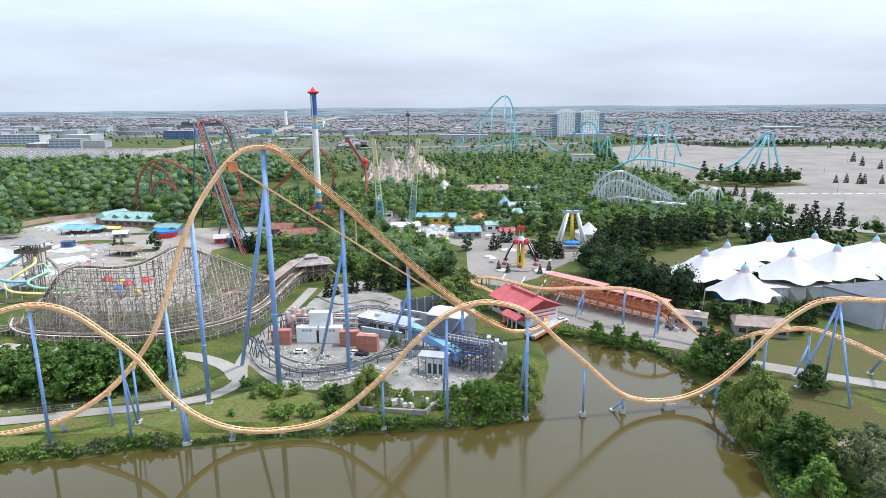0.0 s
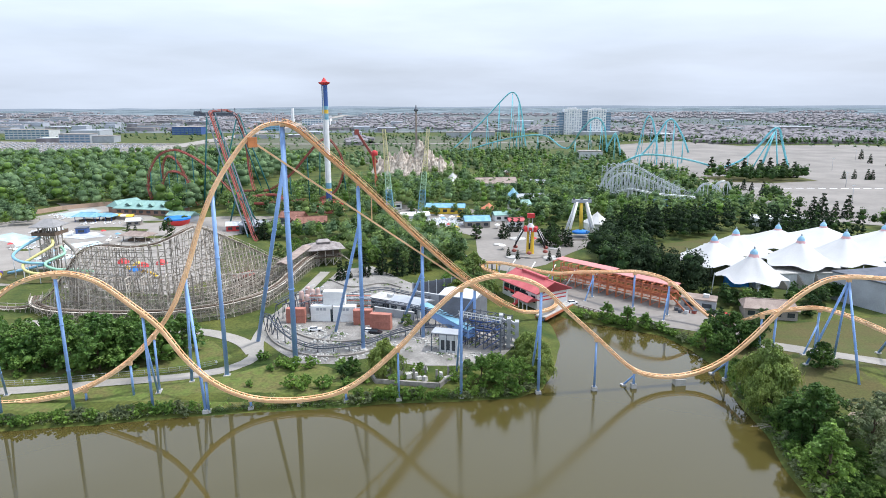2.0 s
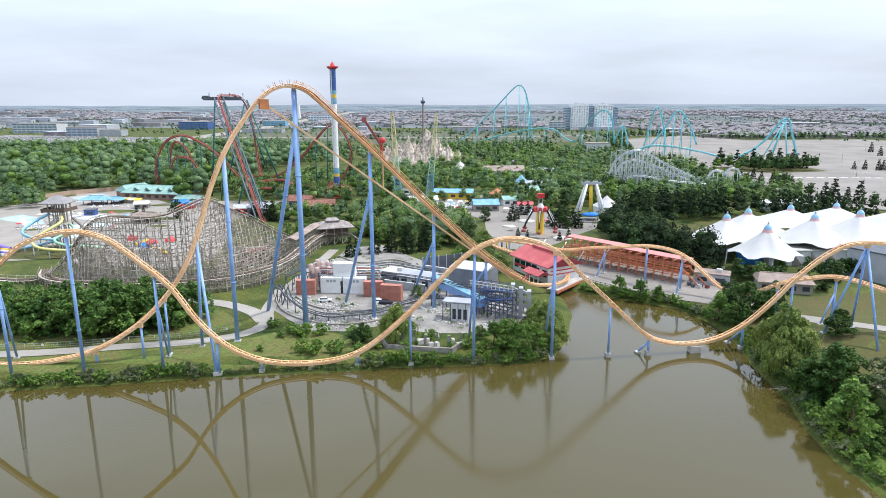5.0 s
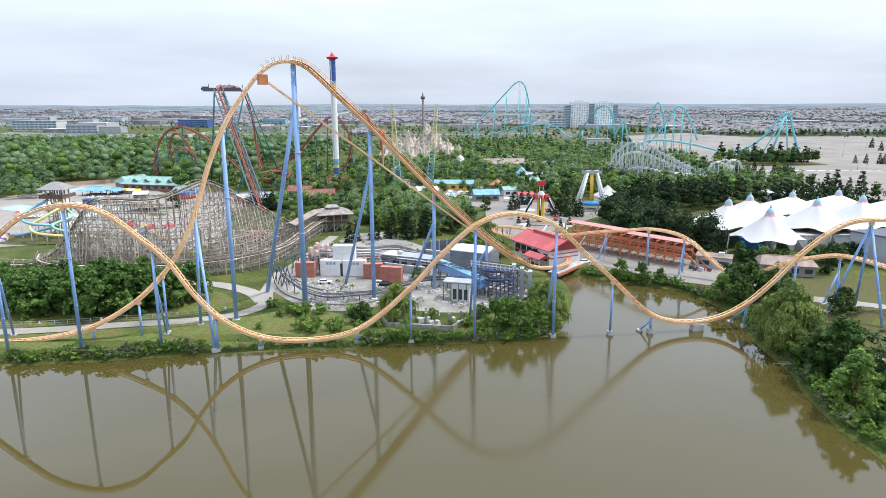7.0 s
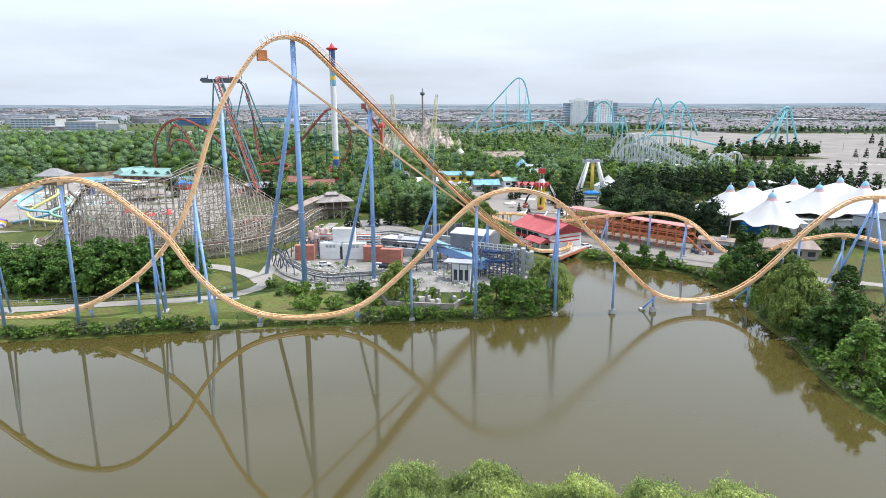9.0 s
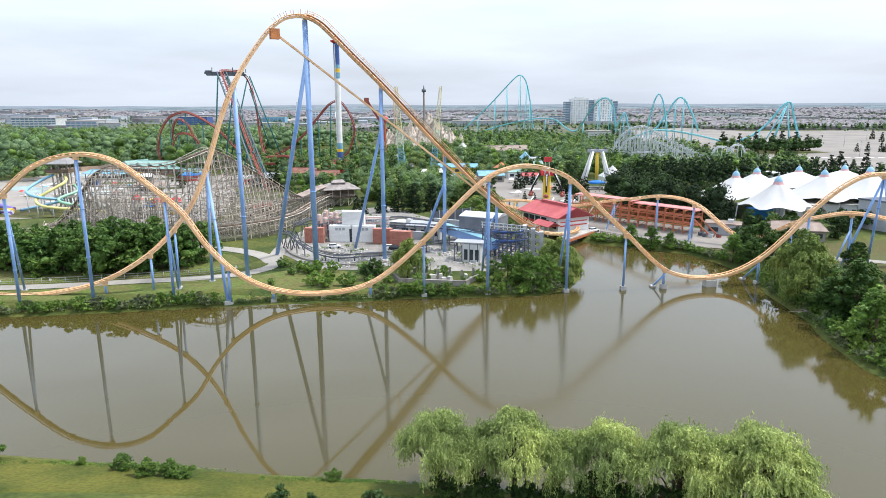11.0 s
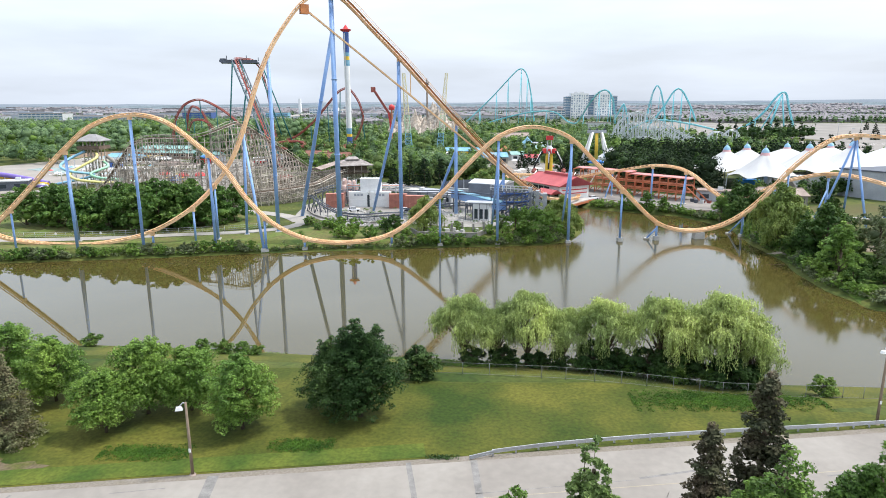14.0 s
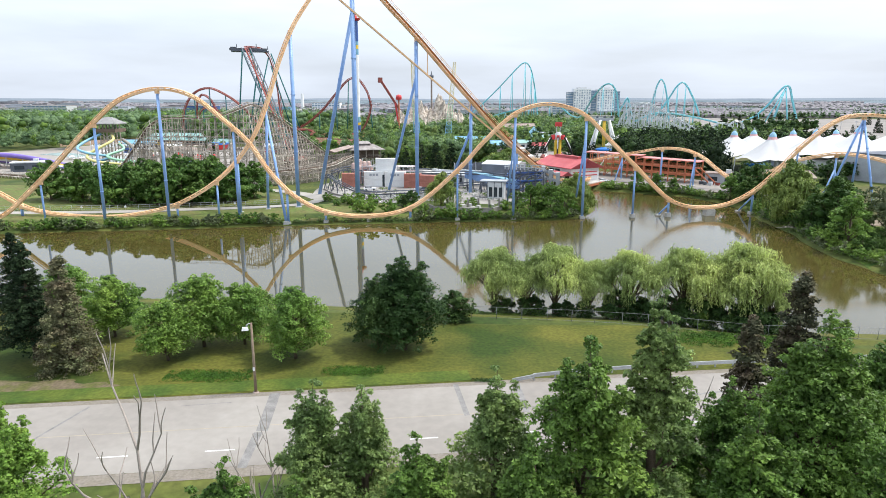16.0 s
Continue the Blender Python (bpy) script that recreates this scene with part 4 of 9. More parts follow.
for z in (2.8, 4.2):
    part("gable_rail", MB().box((11.4, 0, z), (0.2, 12.5, 0.35)), "red_paint", red)
part("stair", MB().beam((3.5, -8.2, 3.0), (3.5, -12.4, 0.2), 1.8, 0.3), "red_paint", red)
bridge = thing("service_bridge", "low orange steel bridge over the inlet", "bridge")
part("deck", MB().beam((32, 214.5, 2.4), (45, 231, 2.4), 4.0, 0.5), "concrete", bridge)
for k in (-1, 1):
    part("girder", MB().beam((32 + 1.6 * k, 214.5 - 1.3 * k, 1.9), (45 + 1.6 * k, 231 - 1.3 * k, 1.9), 0.3, 0.9), "orange_steel", bridge)
for s in (0.1, 0.5, 0.9):
    part("pile", MB().tube([(32 + 13 * s, 214.5 + 16.5 * s, -1.5), (32 + 13 * s, 214.5 + 16.5 * s, 2.2)], 0.3, 8), "support_blue", bridge)

# ---- the tented pavilion ----
pavilion = thing("tent_pavilion", "white peaked tent pavilion with blue and red striped caps", "pavilion")
PEAKS = [(113.5, 266, 21.8, 15), (130, 282.5, 21.4, 16), (117, 237.5, 22.6, 12.5), (157, 298, 20.6, 20), (148, 261.5, 22.6, 14.5), (182, 304, 20.6, 20), (170.5, 267.5, 23.2, 16), (203, 291, 21.5, 20), (222, 262, 21.5, 20), (198, 258, 22, 18)]
for k, (x, y, tip, reach) in enumerate(PEAKS):
    canopy = MB()
    n, rings = 36, 12
    vs = []
    for r in range(rings + 1):
        t = r / rings
        for j in range(n):
            a = 2 * math.pi * j / n
            edge = reach * (0.98 + 0.10 * math.cos(6 * a + k))
            rad = 1.3 + (edge - 1.3) * t
            z = 11.2 + (tip - 3.2 - 11.2) * (1 - t) ** 1.3 + 0.3 * t * t - 0.55 * t ** 3 * (1 + math.cos(6 * a + k)) + 0.12 * math.cos(12 * a) * t
            vs.append((x + rad * math.cos(a), y + rad * math.sin(a), z))
    canopy.add(vs, [(r * n + j, (r + 1) * n + j, (r + 1) * n + (j + 1) % n, r * n + (j + 1) % n) for r in range(rings) for j in range(n)], True)
    c = part("canopy", canopy, "white_membrane", pavilion)
    z = tip - 3.6
    part("cap_band", MB().lathe((x, y, z), [(2.1, -0.5), (1.85, 0.1), (1.5, 0.9)], 16), "cap_red", c)
    part("cap", MB().lathe((x, y, z), [(1.5, 0.88), (1.4, 1.6), (0.85, 2.4), (0.3, 2.9)], 16), "cap_blue", c)
    part("finial", MB().lathe((x, y, z), [(0.22, 2.8), (0.4, 3.2), (0.25, 3.6), (0.08, 3.9)], 8), "grey_paint", c)
    part("mast", MB().tube([(x, y, 2), (x, y, tip - 3)], 0.35, 8), "light_grey", c)
for x, y in [(104, 262), (103, 240), (114, 226), (130, 235), (146, 246), (168, 250), (108, 283), (126, 298)]:
    part("tie_post", MB().beam((x, y, 2.5), (x + 1.5, y + 2, 11.2), 0.35), "light_grey", pavilion)
hall = thing("backstage_block", "long grey concrete block with slanted buttress fins", "building")
part("wall", MB().prism([(124, 247.5), (165, 250), (166, 262), (124, 259)], 2, 8.8), "light_grey", hall)
part("roof", MB().prism([(123.6, 247.1), (165.4, 249.6), (166.4, 262.4), (123.6, 259.4)], 8.8, 9.2), "concrete", hall)
for i in range(6):
    x = 126 + i * 7.4
    y = 247.4 + i * 0.45
    part("buttress", MB().add([(x, y, 8.6), (x, y, 2), (x + 3.4, y - 3.6, 2), (x + 0.5, y, 8.6), (x + 0.5, y, 2), (x + 3.9, y - 3.6, 2)], [(0, 1, 2), (5, 4, 3), (0, 3, 4, 1), (1, 4, 5, 2), (2, 5, 3, 0)]), "pale_concrete", hall)
part("screen", MB().box((118, 252, 2.4), (9, 4, 5.0), -0.2), "bright_blue", hall, "bright blue curved wall panel")
big = thing("warehouse", "large pale-grey warehouse with a dark flat roof", "building")
part("wall", MB().prism([(146, 234), (155, 216), (200, 222), (196, 246)], 2, 13.5), "grey_paint", big)
part("roof", MB().prism([(145.6, 234.3), (154.8, 215.6), (200.5, 221.7), (196.4, 246.4)], 13.5, 14.0), "dark_grey", big)
for i in range(5):
    part("pilaster", MB().box((158 + i * 8.5, 216.2 + i * 1.13, 2), (0.5, 0.5, 11.4), 0.13), "light_grey", big)
part("loading_door", MB().box((161.5, 216.8, 2.3), (4, 0.3, 4.2), 0.13), "dark_window", big)
house("utility_shed", "small grey flat-roofed utility shed", "shed", (92.5, 225.5), (12, 7), 3.8, "flat", 0, -0.45, "grey_paint", "roof_brown", 2)
house("brown_hall", "low hall with a broad brown shingle roof", "building", (113.5, 216), (17, 10), 3.8, "gable", 2.2, -0.25, "pale_concrete", "roof_brown", 4, over=0.7, hip=1.5)

# ---- tall rides inside the park ----
wx, wy = -83.5, 440.2
seeker = thing("swing_tower", "very tall white and blue swing tower with a red crown", "tower ride")
for z0, z1, mt in ((3, 7, "red_paint"), (7, 17, "deep_blue"), (17, 19, "yellow_paint"), (19, 23, "sky_blue"), (23, 66, "white_paint"), (66, 70, "sky_blue"), (70, 72.5, "yellow_paint"), (72.5, 75, "sky_blue"), (75, 89, "deep_blue")):
    part("shaft", MB().lathe((wx, wy, z0), [(2.0, 0), (2.0, z1 - z0)], 20), mt, seeker)
part("ladder_track", MB().beam((wx - 0.8, wy - 1.95, 23), (wx - 0.8, wy - 1.95, 88), 0.7, 0.3), "light_grey", seeker)
part("crown", MB().lathe((wx, wy, 88.6), [(1.6, 0), (3.6, 1.0), (4.0, 1.9), (1.9, 2.4), (1.2, 3.6), (0.25, 5.0)], 12, False), "red_paint", seeker)
ring = part("seat_ring", MB().lathe((wx, wy, 8.2), [(3.0, 0), (7.5, 0.6), (7.5, 1.2), (3.0, 1.6)], 24), "red_paint", seeker)
for i in range(16):
    a = i * math.pi / 8
    part("swing_arm", MB().beam((wx + 3 * math.cos(a), wy + 3 * math.sin(a), 11.5), (wx + 9.5 * math.cos(a), wy + 9.5 * math.sin(a), 9.8), 0.35), "coaster_red", ring)
    part("swing_seat", MB().box((wx + 9.3 * math.cos(a), wy + 9.3 * math.sin(a), 6.4), (1.1, 1.1, 1.5), a), "red_paint", ring)
part("platform", MB().lathe((wx, wy, 2.6), [(11, 0), (11, 1.0)], 24), "coaster_red", seeker)

claw = thing("claw_ride", "red and yellow spinning ride with black drooping arms", "fairground ride", at=(40.3, 309, 2.7))
part("base", MB().lathe((0, 0, -0.3), [(9.5, 0), (9.5, 0.9)], 24), "pale_concrete", claw)
part("column", MB().lathe((0, 0, 0.6), [(2.0, 0), (1.8, 11.5)], 12), "yellow_paint", claw)
hub = part("hub", MB().lathe((0, 0, 11.5), [(1.6, 0), (2.4, 1.0), (1.8, 3.0), (1.0, 4.2)], 12), "light_grey", claw)
for k in (-1, 1):
    part("mast", MB().beam((0.9 * k, 0, 15), (0.9 * k, 0, 19.2), 0.3), "light_grey", hub)
part("crown_sign", MB().box((0, 0, 18.6), (3.6, 1.2, 2.2)), "red_paint", hub)
for i in range(6):
    a = i * math.pi / 3 + 0.35
    d = Vector((math.cos(a), math.sin(a), 0))
    arm = part("arm", MB().tube([d * 2.0 + Vector((0, 0, 13.3)), d * 4.2 + Vector((0, 0, 12.6)), d * 7.5 + Vector((0, 0, 7.2)), d * 8.6 + Vector((0, 0, 4.6))], 0.62, 8, 0.4), "black_rubber", claw)
    part("shoulder", MB().box((d.x * 2.9, d.y * 2.9, 12.0), (1.8, 1.8, 2.2), a, 0.8), "red_paint", arm)
    pod = part("gondola", MB().lathe((d.x * 8.8, d.y * 8.8, 2.0), [(0.4, 0), (1.2, 0.4), (1.3, 1.0), (0.4, 1.7)], 10), "coaster_red", arm)
    part("arm_stripe", MB().tube([d * 4.6 + Vector((0, 0, 12.8)), d * 7.8 + Vector((0, 0, 7.6))], 0.18, 5), "white_paint", arm)

giant = thing("pendulum_ride", "white four-legged pendulum ride with a yellow shaft", "fairground ride", at=(73, 347, 2.8))
part("plinth", MB().box((0, 0, -0.3), (17, 13, 1.2)), "pale_concrete", giant)
for sx in (-1, 1):
    for sy in (-1, 1):
        part("leg", MB().tube([(sx * 8.0, sy * 5.0, 0.6), (sx * 2.6, sy * 1.6, 20.6)], 0.75, 10, 0.6), "white_paint", giant)
part("crossbeam", MB().box((0, 0, 20.2), (10.5, 2.4, 1.6)), "grey_paint", giant)
for k in (-1, 0, 1):
    part("floodlight", MB().box((k * 4.2, 0, 21.8), (1.1, 1.1, 1.0)), "dark_grey", giant)
part("shaft", MB().tube([(0, 0, 20.6), (0.3, 0, 4.8)], 0.95, 10), "yellow_paint", giant)
part("gondola", MB().lathe((0.3, 0, 2.9), [(1.0, 0), (4.6, 0.3), (5.0, 1.0), (3.5, 1.5), (1.0, 2.2)], 20), "bright_blue", giant)

mat("pale_yellow", (0.62, 0.55, 0.30), rough=0.5, vary=0.08)
mat("pale_green", (0.36, 0.52, 0.34), rough=0.5, vary=0.08)
sling = thing("slingshot_ride", "pair of yellow-green lattice slingshot towers with blue feet", "fairground ride")
for bx, by, tx, tz in ((-39.2, 424, -42.6, 62), (-18.8, 421, -13.6, 58)):
    for z0, z1, mt in ((3, 20, "sky_blue"), (20, 32, "pale_green"), (32, 60, "pale_yellow")):
        tower = MB()
        levels = int((z1 - z0) / 2.4)
        for i in range(levels):
            ring_pts = []
            for k in (0, 1):
                t = (z0 + (z1 - z0) * (i + k) / levels - 3) / (tz - 3)
                cx, cy, cz, w = bx + (tx - bx) * t, by + (424 - by) * t, 3 + (tz - 3) * t, 2.3 * (1 - 0.65 * t)
                ring_pts.append([Vector((cx + sx * w, cy + sy * w, cz)) for sx, sy in ((-1, -1), (1, -1), (1, 1), (-1, 1))])
            for j in range(4):
                tower.beam(ring_pts[0][j], ring_pts[1][j], 0.34)
                tower.beam(ring_pts[0][j], ring_pts[1][(j + 1) % 4], 0.2)
                tower.beam(ring_pts[1][j], ring_pts[1][(j + 1) % 4], 0.2)
        part("lattice", tower, mt, sling)
    part("base", MB().box((bx, by, 2.6), (6.5, 6.5, 1.0)), "sky_blue", sling)
pole = thing("drop_pole", "slim orange pole ride with a red head", "fairground ride")
part("pole", MB().lathe((-60, 522, 3), [(0.6, 0), (0.6, 34)], 10), "orange_steel", pole)
part("head", MB().lathe((-60, 522, 35), [(2.2, 0), (2.6, 1.5), (2.4, 3.4), (0.6, 4.4)], 12), "red_paint", pole)
loopy = thing("looping_arm", "dark red tilted ride arm above the trees", "fairground ride")
part("boom", MB().beam((-79, 560, 52), (-62, 558, 26), 1.4, 2.0), "coaster_red", loopy)
part("counterweight", MB().box((-79.5, 560, 50), (3.5, 3, 4.5), 0.4), "coaster_red", loopy)
part("stand", MB().beam((-66, 558, 32), (-62, 560, 3), 1.2), "red_paint", loopy)

# ---- the rocky mountain with its spires ----
mountain = thing("artificial_mountain", "grey-tan artificial rock mountain with jagged spires", "mountain")
PEAKS_ROCK = [(-68, 642, 27, 13), (-58, 640, 33, 11), (-47, 638, 40, 10), (-42, 648, 34, 9), (-37, 636, 31, 9), (-28, 641, 48.5, 12), (-23, 636, 39, 8), (-16, 640, 33, 10), (-8, 637, 29, 9), (3, 641, 24, 9), (-54, 652, 30, 12), (-20, 654, 36, 12)]


def crag(x, y):
    """The rock's height: sharp peaks over a broken plateau with fluted sides."""
    side = max(0.0, min(1.0, (40 - abs(x + 33)) / 12)) * max(0.0, min(1.0, (24 - abs(y - 644)) / 10))
    z = 2 + 21 * side
    flute = abs(noise.noise((x / 2.6, y / 3.4, 1.0))) * 6.5 + abs(noise.noise((x / 6.5, y / 7.0, 5.0))) * 8
    for px, py, top, w in PEAKS_ROCK:
        d = math.hypot(x - px, (y - py) * 0.8) / w
        z = max(z, 2 + (top - 2) * max(0.0, 1 - d) ** 0.8)
    return max(2.0, z - flute * min(1.0, max(0.0, z - 4) / 14))


nxr, nyr = 120, 50
body = MB().add([(-84 + 100 * a / nxr + 0.5 * noise.noise((a * 0.7, b * 0.7, 2.0)), 616 + 56 * b / nyr, crag(-84 + 100 * a / nxr, 616 + 56 * b / nyr)) for b in range(nyr + 1) for a in range(nxr + 1)],
                [(b * (nxr + 1) + a, b * (nxr + 1) + a + 1, (b + 1) * (nxr + 1) + a + 1, (b + 1) * (nxr + 1) + a) for b in range(nyr) for a in range(nxr)])
part("rock_mass", body, "rock", mountain)
spire = thing("lookout_tower", "slim brown tower with a small dark head", "tower")
part("shaft", MB().lathe((-43, 889, 3), [(1.4, 0), (1.1, 62)], 10), "roof_brown", spire)
part("head", MB().lathe((-43, 889, 65), [(1.8, 0), (3.0, 0.6), (3.0, 3.6), (1.2, 4.2), (0.3, 9)], 10), "dark_grey", spire)


# ---- the red and teal diving coaster ----
dive = thing("diving_coaster", "dark red diving coaster with a steep teal-braced lift", "roller coaster")
top_a, low_a = Vector((-160, 435.5, 70.5)), Vector((-111.5, 352, 4.5))
def tube_track(points, parent, mt, gauge=1.6, r=0.22, spine=0.5, step=2.5):
    path = smooth_path(points, step)
    a, b, c = [], [], []
    for i, p in enumerate(path):
        d, side, up = track_axes(path, i)
        a.append(p - side * gauge / 2)
        b.append(p + side * gauge / 2)
        c.append(p - up * 0.9)
    part("rail", MB().tube(a, r, 5), mt, parent)
    part("rail", MB().tube(b, r, 5), mt, parent)
    part("spine", MB().tube(c, spine, 6), mt, parent)
    ties = MB()
    for p, q in list(zip(a, b))[::2]:
        ties.beam(p, q, 0.2)
    part("crosstie", ties, mt, parent)["kind"] = "stuff"
    return path
tube_track([(-106, 340, 3.5), (-111.5, 352, 5.5), (-135, 392.5, 37), (-158, 432, 68), (-161, 438, 71.5), (-160, 452, 72.5), (-157, 464, 72), (-154, 473, 67), (-150, 476, 48), (-148, 474, 28), (-142, 466, 12), (-128, 455, 8), (-112, 446, 10), (-100, 438, 12)], dive, "coaster_red", 2.0, 0.24, 0.5)
for k in (-1, 1):
    part("lift_walkway", MB().beam(low_a + Vector((2.6 * k, 1.4 * k, 0.5)), top_a + Vector((2.6 * k, 1.4 * k, 0)), 0.7, 0.3), "dark_grey", dive)
    part("lift_truss", MB().beam(low_a + Vector((2.2 * k, 1.2 * k, -2)), top_a + Vector((2.2 * k, 1.2 * k, -3)), 0.5), "dark_teal", dive)
truss = MB()
for i in range(26):
    p, q = low_a.lerp(top_a, i / 26), low_a.lerp(top_a, (i + 1) / 26)
    s = Vector((2.2, 1.2, -2.2)) if i % 2 else Vector((-2.2, -1.2, -2.2))
    e = Vector((-s.x, -s.y, -2.2))
    truss.beam(p + s, q + e, 0.3)
    truss.beam(p + s, p + Vector((s.x, s.y, 0.3)), 0.3)
part("truss_web", truss, "dark_teal", dive)["kind"] = "stuff"
part("crest_platform", MB().box((-161, 448, 68.6), (26, 9, 0.7), 0.25).box((-161, 444, 69.3), (26, 0.3, 1.6), 0.25).box((-172, 445, 69.3), (4, 8, 2.4), 0.25), "dark_grey", dive)
for x, y in ((-168, 440), (-154, 440), (-166, 458), (-152, 462)):
    part("platform_rail", MB().beam((x, y, 71), (x, y, 73.5), 0.4), "dark_grey", dive)
for head, base in [((-163, 437, 70), (-172, 441, 3)), ((-158, 439, 70), (-150, 455, 3)), ((-147, 414, 53), (-158, 420, 3)), ((-140, 402, 44), (-128, 412, 3)), ((-127, 379, 26), (-136, 386, 3)), ((-124, 374, 22), (-116, 384, 3)),
                   ((-154, 470, 66), (-172, 470, 3)), ((-153, 472, 60), (-140, 484, 3)), ((-152, 470, 69), (-128, 466, 3))]:
    part("support", MB().tube([base, head], 0.5, 8), "dark_teal", dive)
tube_track([(-150, 455, 10), (-160, 462, 16), (-168.5, 470, 21.6), (-176.5, 470, 30.5), (-188.8, 470, 39.4), (-201.4, 470, 44.3), (-212.7, 470, 40.7), (-220.4, 470, 30.9), (-223.5, 470, 18), (-220, 466, 8)], dive, "coaster_red", 1.8, 0.24, 0.55)
tube_track([(-214, 474, 8), (-214, 474, 20), (-213, 474, 33), (-208.5, 474, 39.4), (-202.3, 474, 36.3), (-196.5, 474, 24), (-194, 474, 12)], dive, "coaster_red", 1.7, 0.22, 0.5)
tube_track([(-212, 462, 10), (-207.7, 462, 24), (-203, 460, 29), (-196.3, 458, 29.5), (-189, 456, 26), (-185.5, 455, 20), (-184.6, 455, 12), (-180, 452, 6)], dive, "coaster_red", 1.7, 0.22, 0.5)
tube_track([(-160, 462, 12), (-153.7, 470, 13.7), (-133.7, 470, 14.6), (-117.4, 470, 25.6), (-104.4, 470, 39.8), (-94, 470, 50.5), (-88, 471, 52), (-83.3, 472, 47.2), (-78.3, 473, 36.3), (-80, 473, 23.1), (-86, 472, 12), (-96, 468, 8)], dive, "coaster_red", 1.8, 0.24, 0.55)
tube_track([(-150, 428, 12), (-138, 434, 10), (-122, 436, 10), (-116, 442, 12), (-124, 448, 14), (-140, 444, 13), (-150, 436, 12)], dive, "coaster_red", 2.0, 0.28, 0.7)
for head, base in [((-201, 470, 43), (-201, 470, 3)), ((-190, 457, 25), (-190, 457, 3)), ((-203, 460, 28), (-203, 460, 3)), ((-94, 470, 49), (-97, 474, 3)), ((-117.4, 470, 24), (-117.4, 471, 3)), ((-104, 470, 38), (-104, 472, 3)), ((-79, 473, 34), (-76, 476, 3)), ((-213, 470, 40), (-213, 470, 3)), ((-188.8, 470, 38), (-188.8, 470, 3)), ((-176.5, 470, 29), (-176.5, 470, 3)), ((-220.4, 470, 29), (-222, 470, 3))]:
    part("support", MB().tube([base, head], 0.4, 8), "dark_teal", dive)

# ---- the tall teal coaster far behind ----
teal = thing("teal_coaster", "giant teal steel coaster with a steep tall hill", "roller coaster")
TEAL = ([(-2, 1004, -2), (3, 1004, 2), (51.9, 1004, 47), (88.3, 1004, 85.3), (95, 1004, 91), (100.5, 1004, 92.3), (105, 1004, 89.5), (109, 1004, 83), (115.3, 1004, 59), (120.5, 1004, 22.7), (122, 1002, 8)],
        [(14, 1000, 3), (40, 1000, 8), (70, 1000, 16.6), (107, 1000, 24.9), (140, 1000, 28), (156, 1000, 25), (170, 985, 13), (178, 960, 10), (180, 920, 22), (183, 885, 40), (190.6, 860, 54.8), (196, 856, 57), (201, 856, 55), (207.5, 858, 46), (211, 860, 30), (214, 862, 12)])
TEAL_NEAR = (
        [(204, 834, 16), (210, 830, 30), (215.3, 830, 38.5), (219.7, 830, 28), (224.7, 830, 6)],
        [(236, 790, 12), (246, 790, 23), (257, 790, 40), (265, 790, 53), (271, 790, 57), (277, 790, 53), (284, 790, 42), (290, 790, 31), (296, 790, 16)],
        [(188, 705, 10), (200, 700, 17), (209, 700, 20.6), (228.5, 700, 21), (251.5, 700, 17.7), (271, 700, 13.6), (284, 695, 10)],
        [(282, 684, 7), (291, 680, 9), (311, 680, 16.8), (325.6, 680, 29.2), (337, 680, 44.5), (343, 680, 50), (347.5, 680, 49.5), (352, 680, 37), (357, 680, 22), (362, 680, 8)])
for pts in (*TEAL, *TEAL_NEAR):
    tube_track(pts, teal, "teal_steel", 1.6, 0.36, 0.75, 4)
for x, z, sp in ((36, 31, 4), (62, 56, 6), (80, 76, 8), (100, 91, 11), (110, 80, 9), (116, 56, 6)):
    for k in (-1, 1):
        part("support", MB().tube([(x + 0.5 * sp * k, 1004 + sp * 2 * k, 3), (x, 1004, z - 1)], 0.5, 6), "teal_steel", teal)
for x, y, z, sp in ((70, 1000, 15, 2), (107, 1000, 23, 2), (140, 1000, 26, 2), (181, 915, 22, 2), (190, 861, 52, 4), (204, 857, 50, 5), (215, 830, 37, 2), (256, 790, 38, 3), (266, 790, 53, 4), (276, 790, 53, 4), (288, 790, 33, 2), (209, 700, 19, 1), (228, 700, 20, 1), (251, 700, 16, 1), (318, 680, 22, 2)):
    for k in (-1, 1):
        part("support", MB().tube([(x + sp * k, y + 2 * sp * k, 3), (x, y, z)], 0.4, 6), "teal_steel", teal)
tube_track([(236, 812, 6), (239, 808, 24), (241.5, 804, 42), (244, 801, 55), (247.5, 800, 61), (251.5, 799, 57), (255, 797, 44), (257.5, 795, 28), (259, 792, 8)], teal, "teal_steel", 1.6, 0.3, 0.6, 4)
for x, z in ((240, 30), (243.5, 52), (253, 52), (257, 30)):
    part("support", MB().tube([(x, 812, 3), (x, 802, z)], 0.3, 6), "teal_steel", teal)
for dx, dy in ((-16, -4), (-9, 6), (4, -6), (9, 5), (-22, 2)):
    part("support", MB().tube([(344 + dx, 680 + dy, 3), (344, 680, 48)], 0.65, 6), "teal_steel", teal)

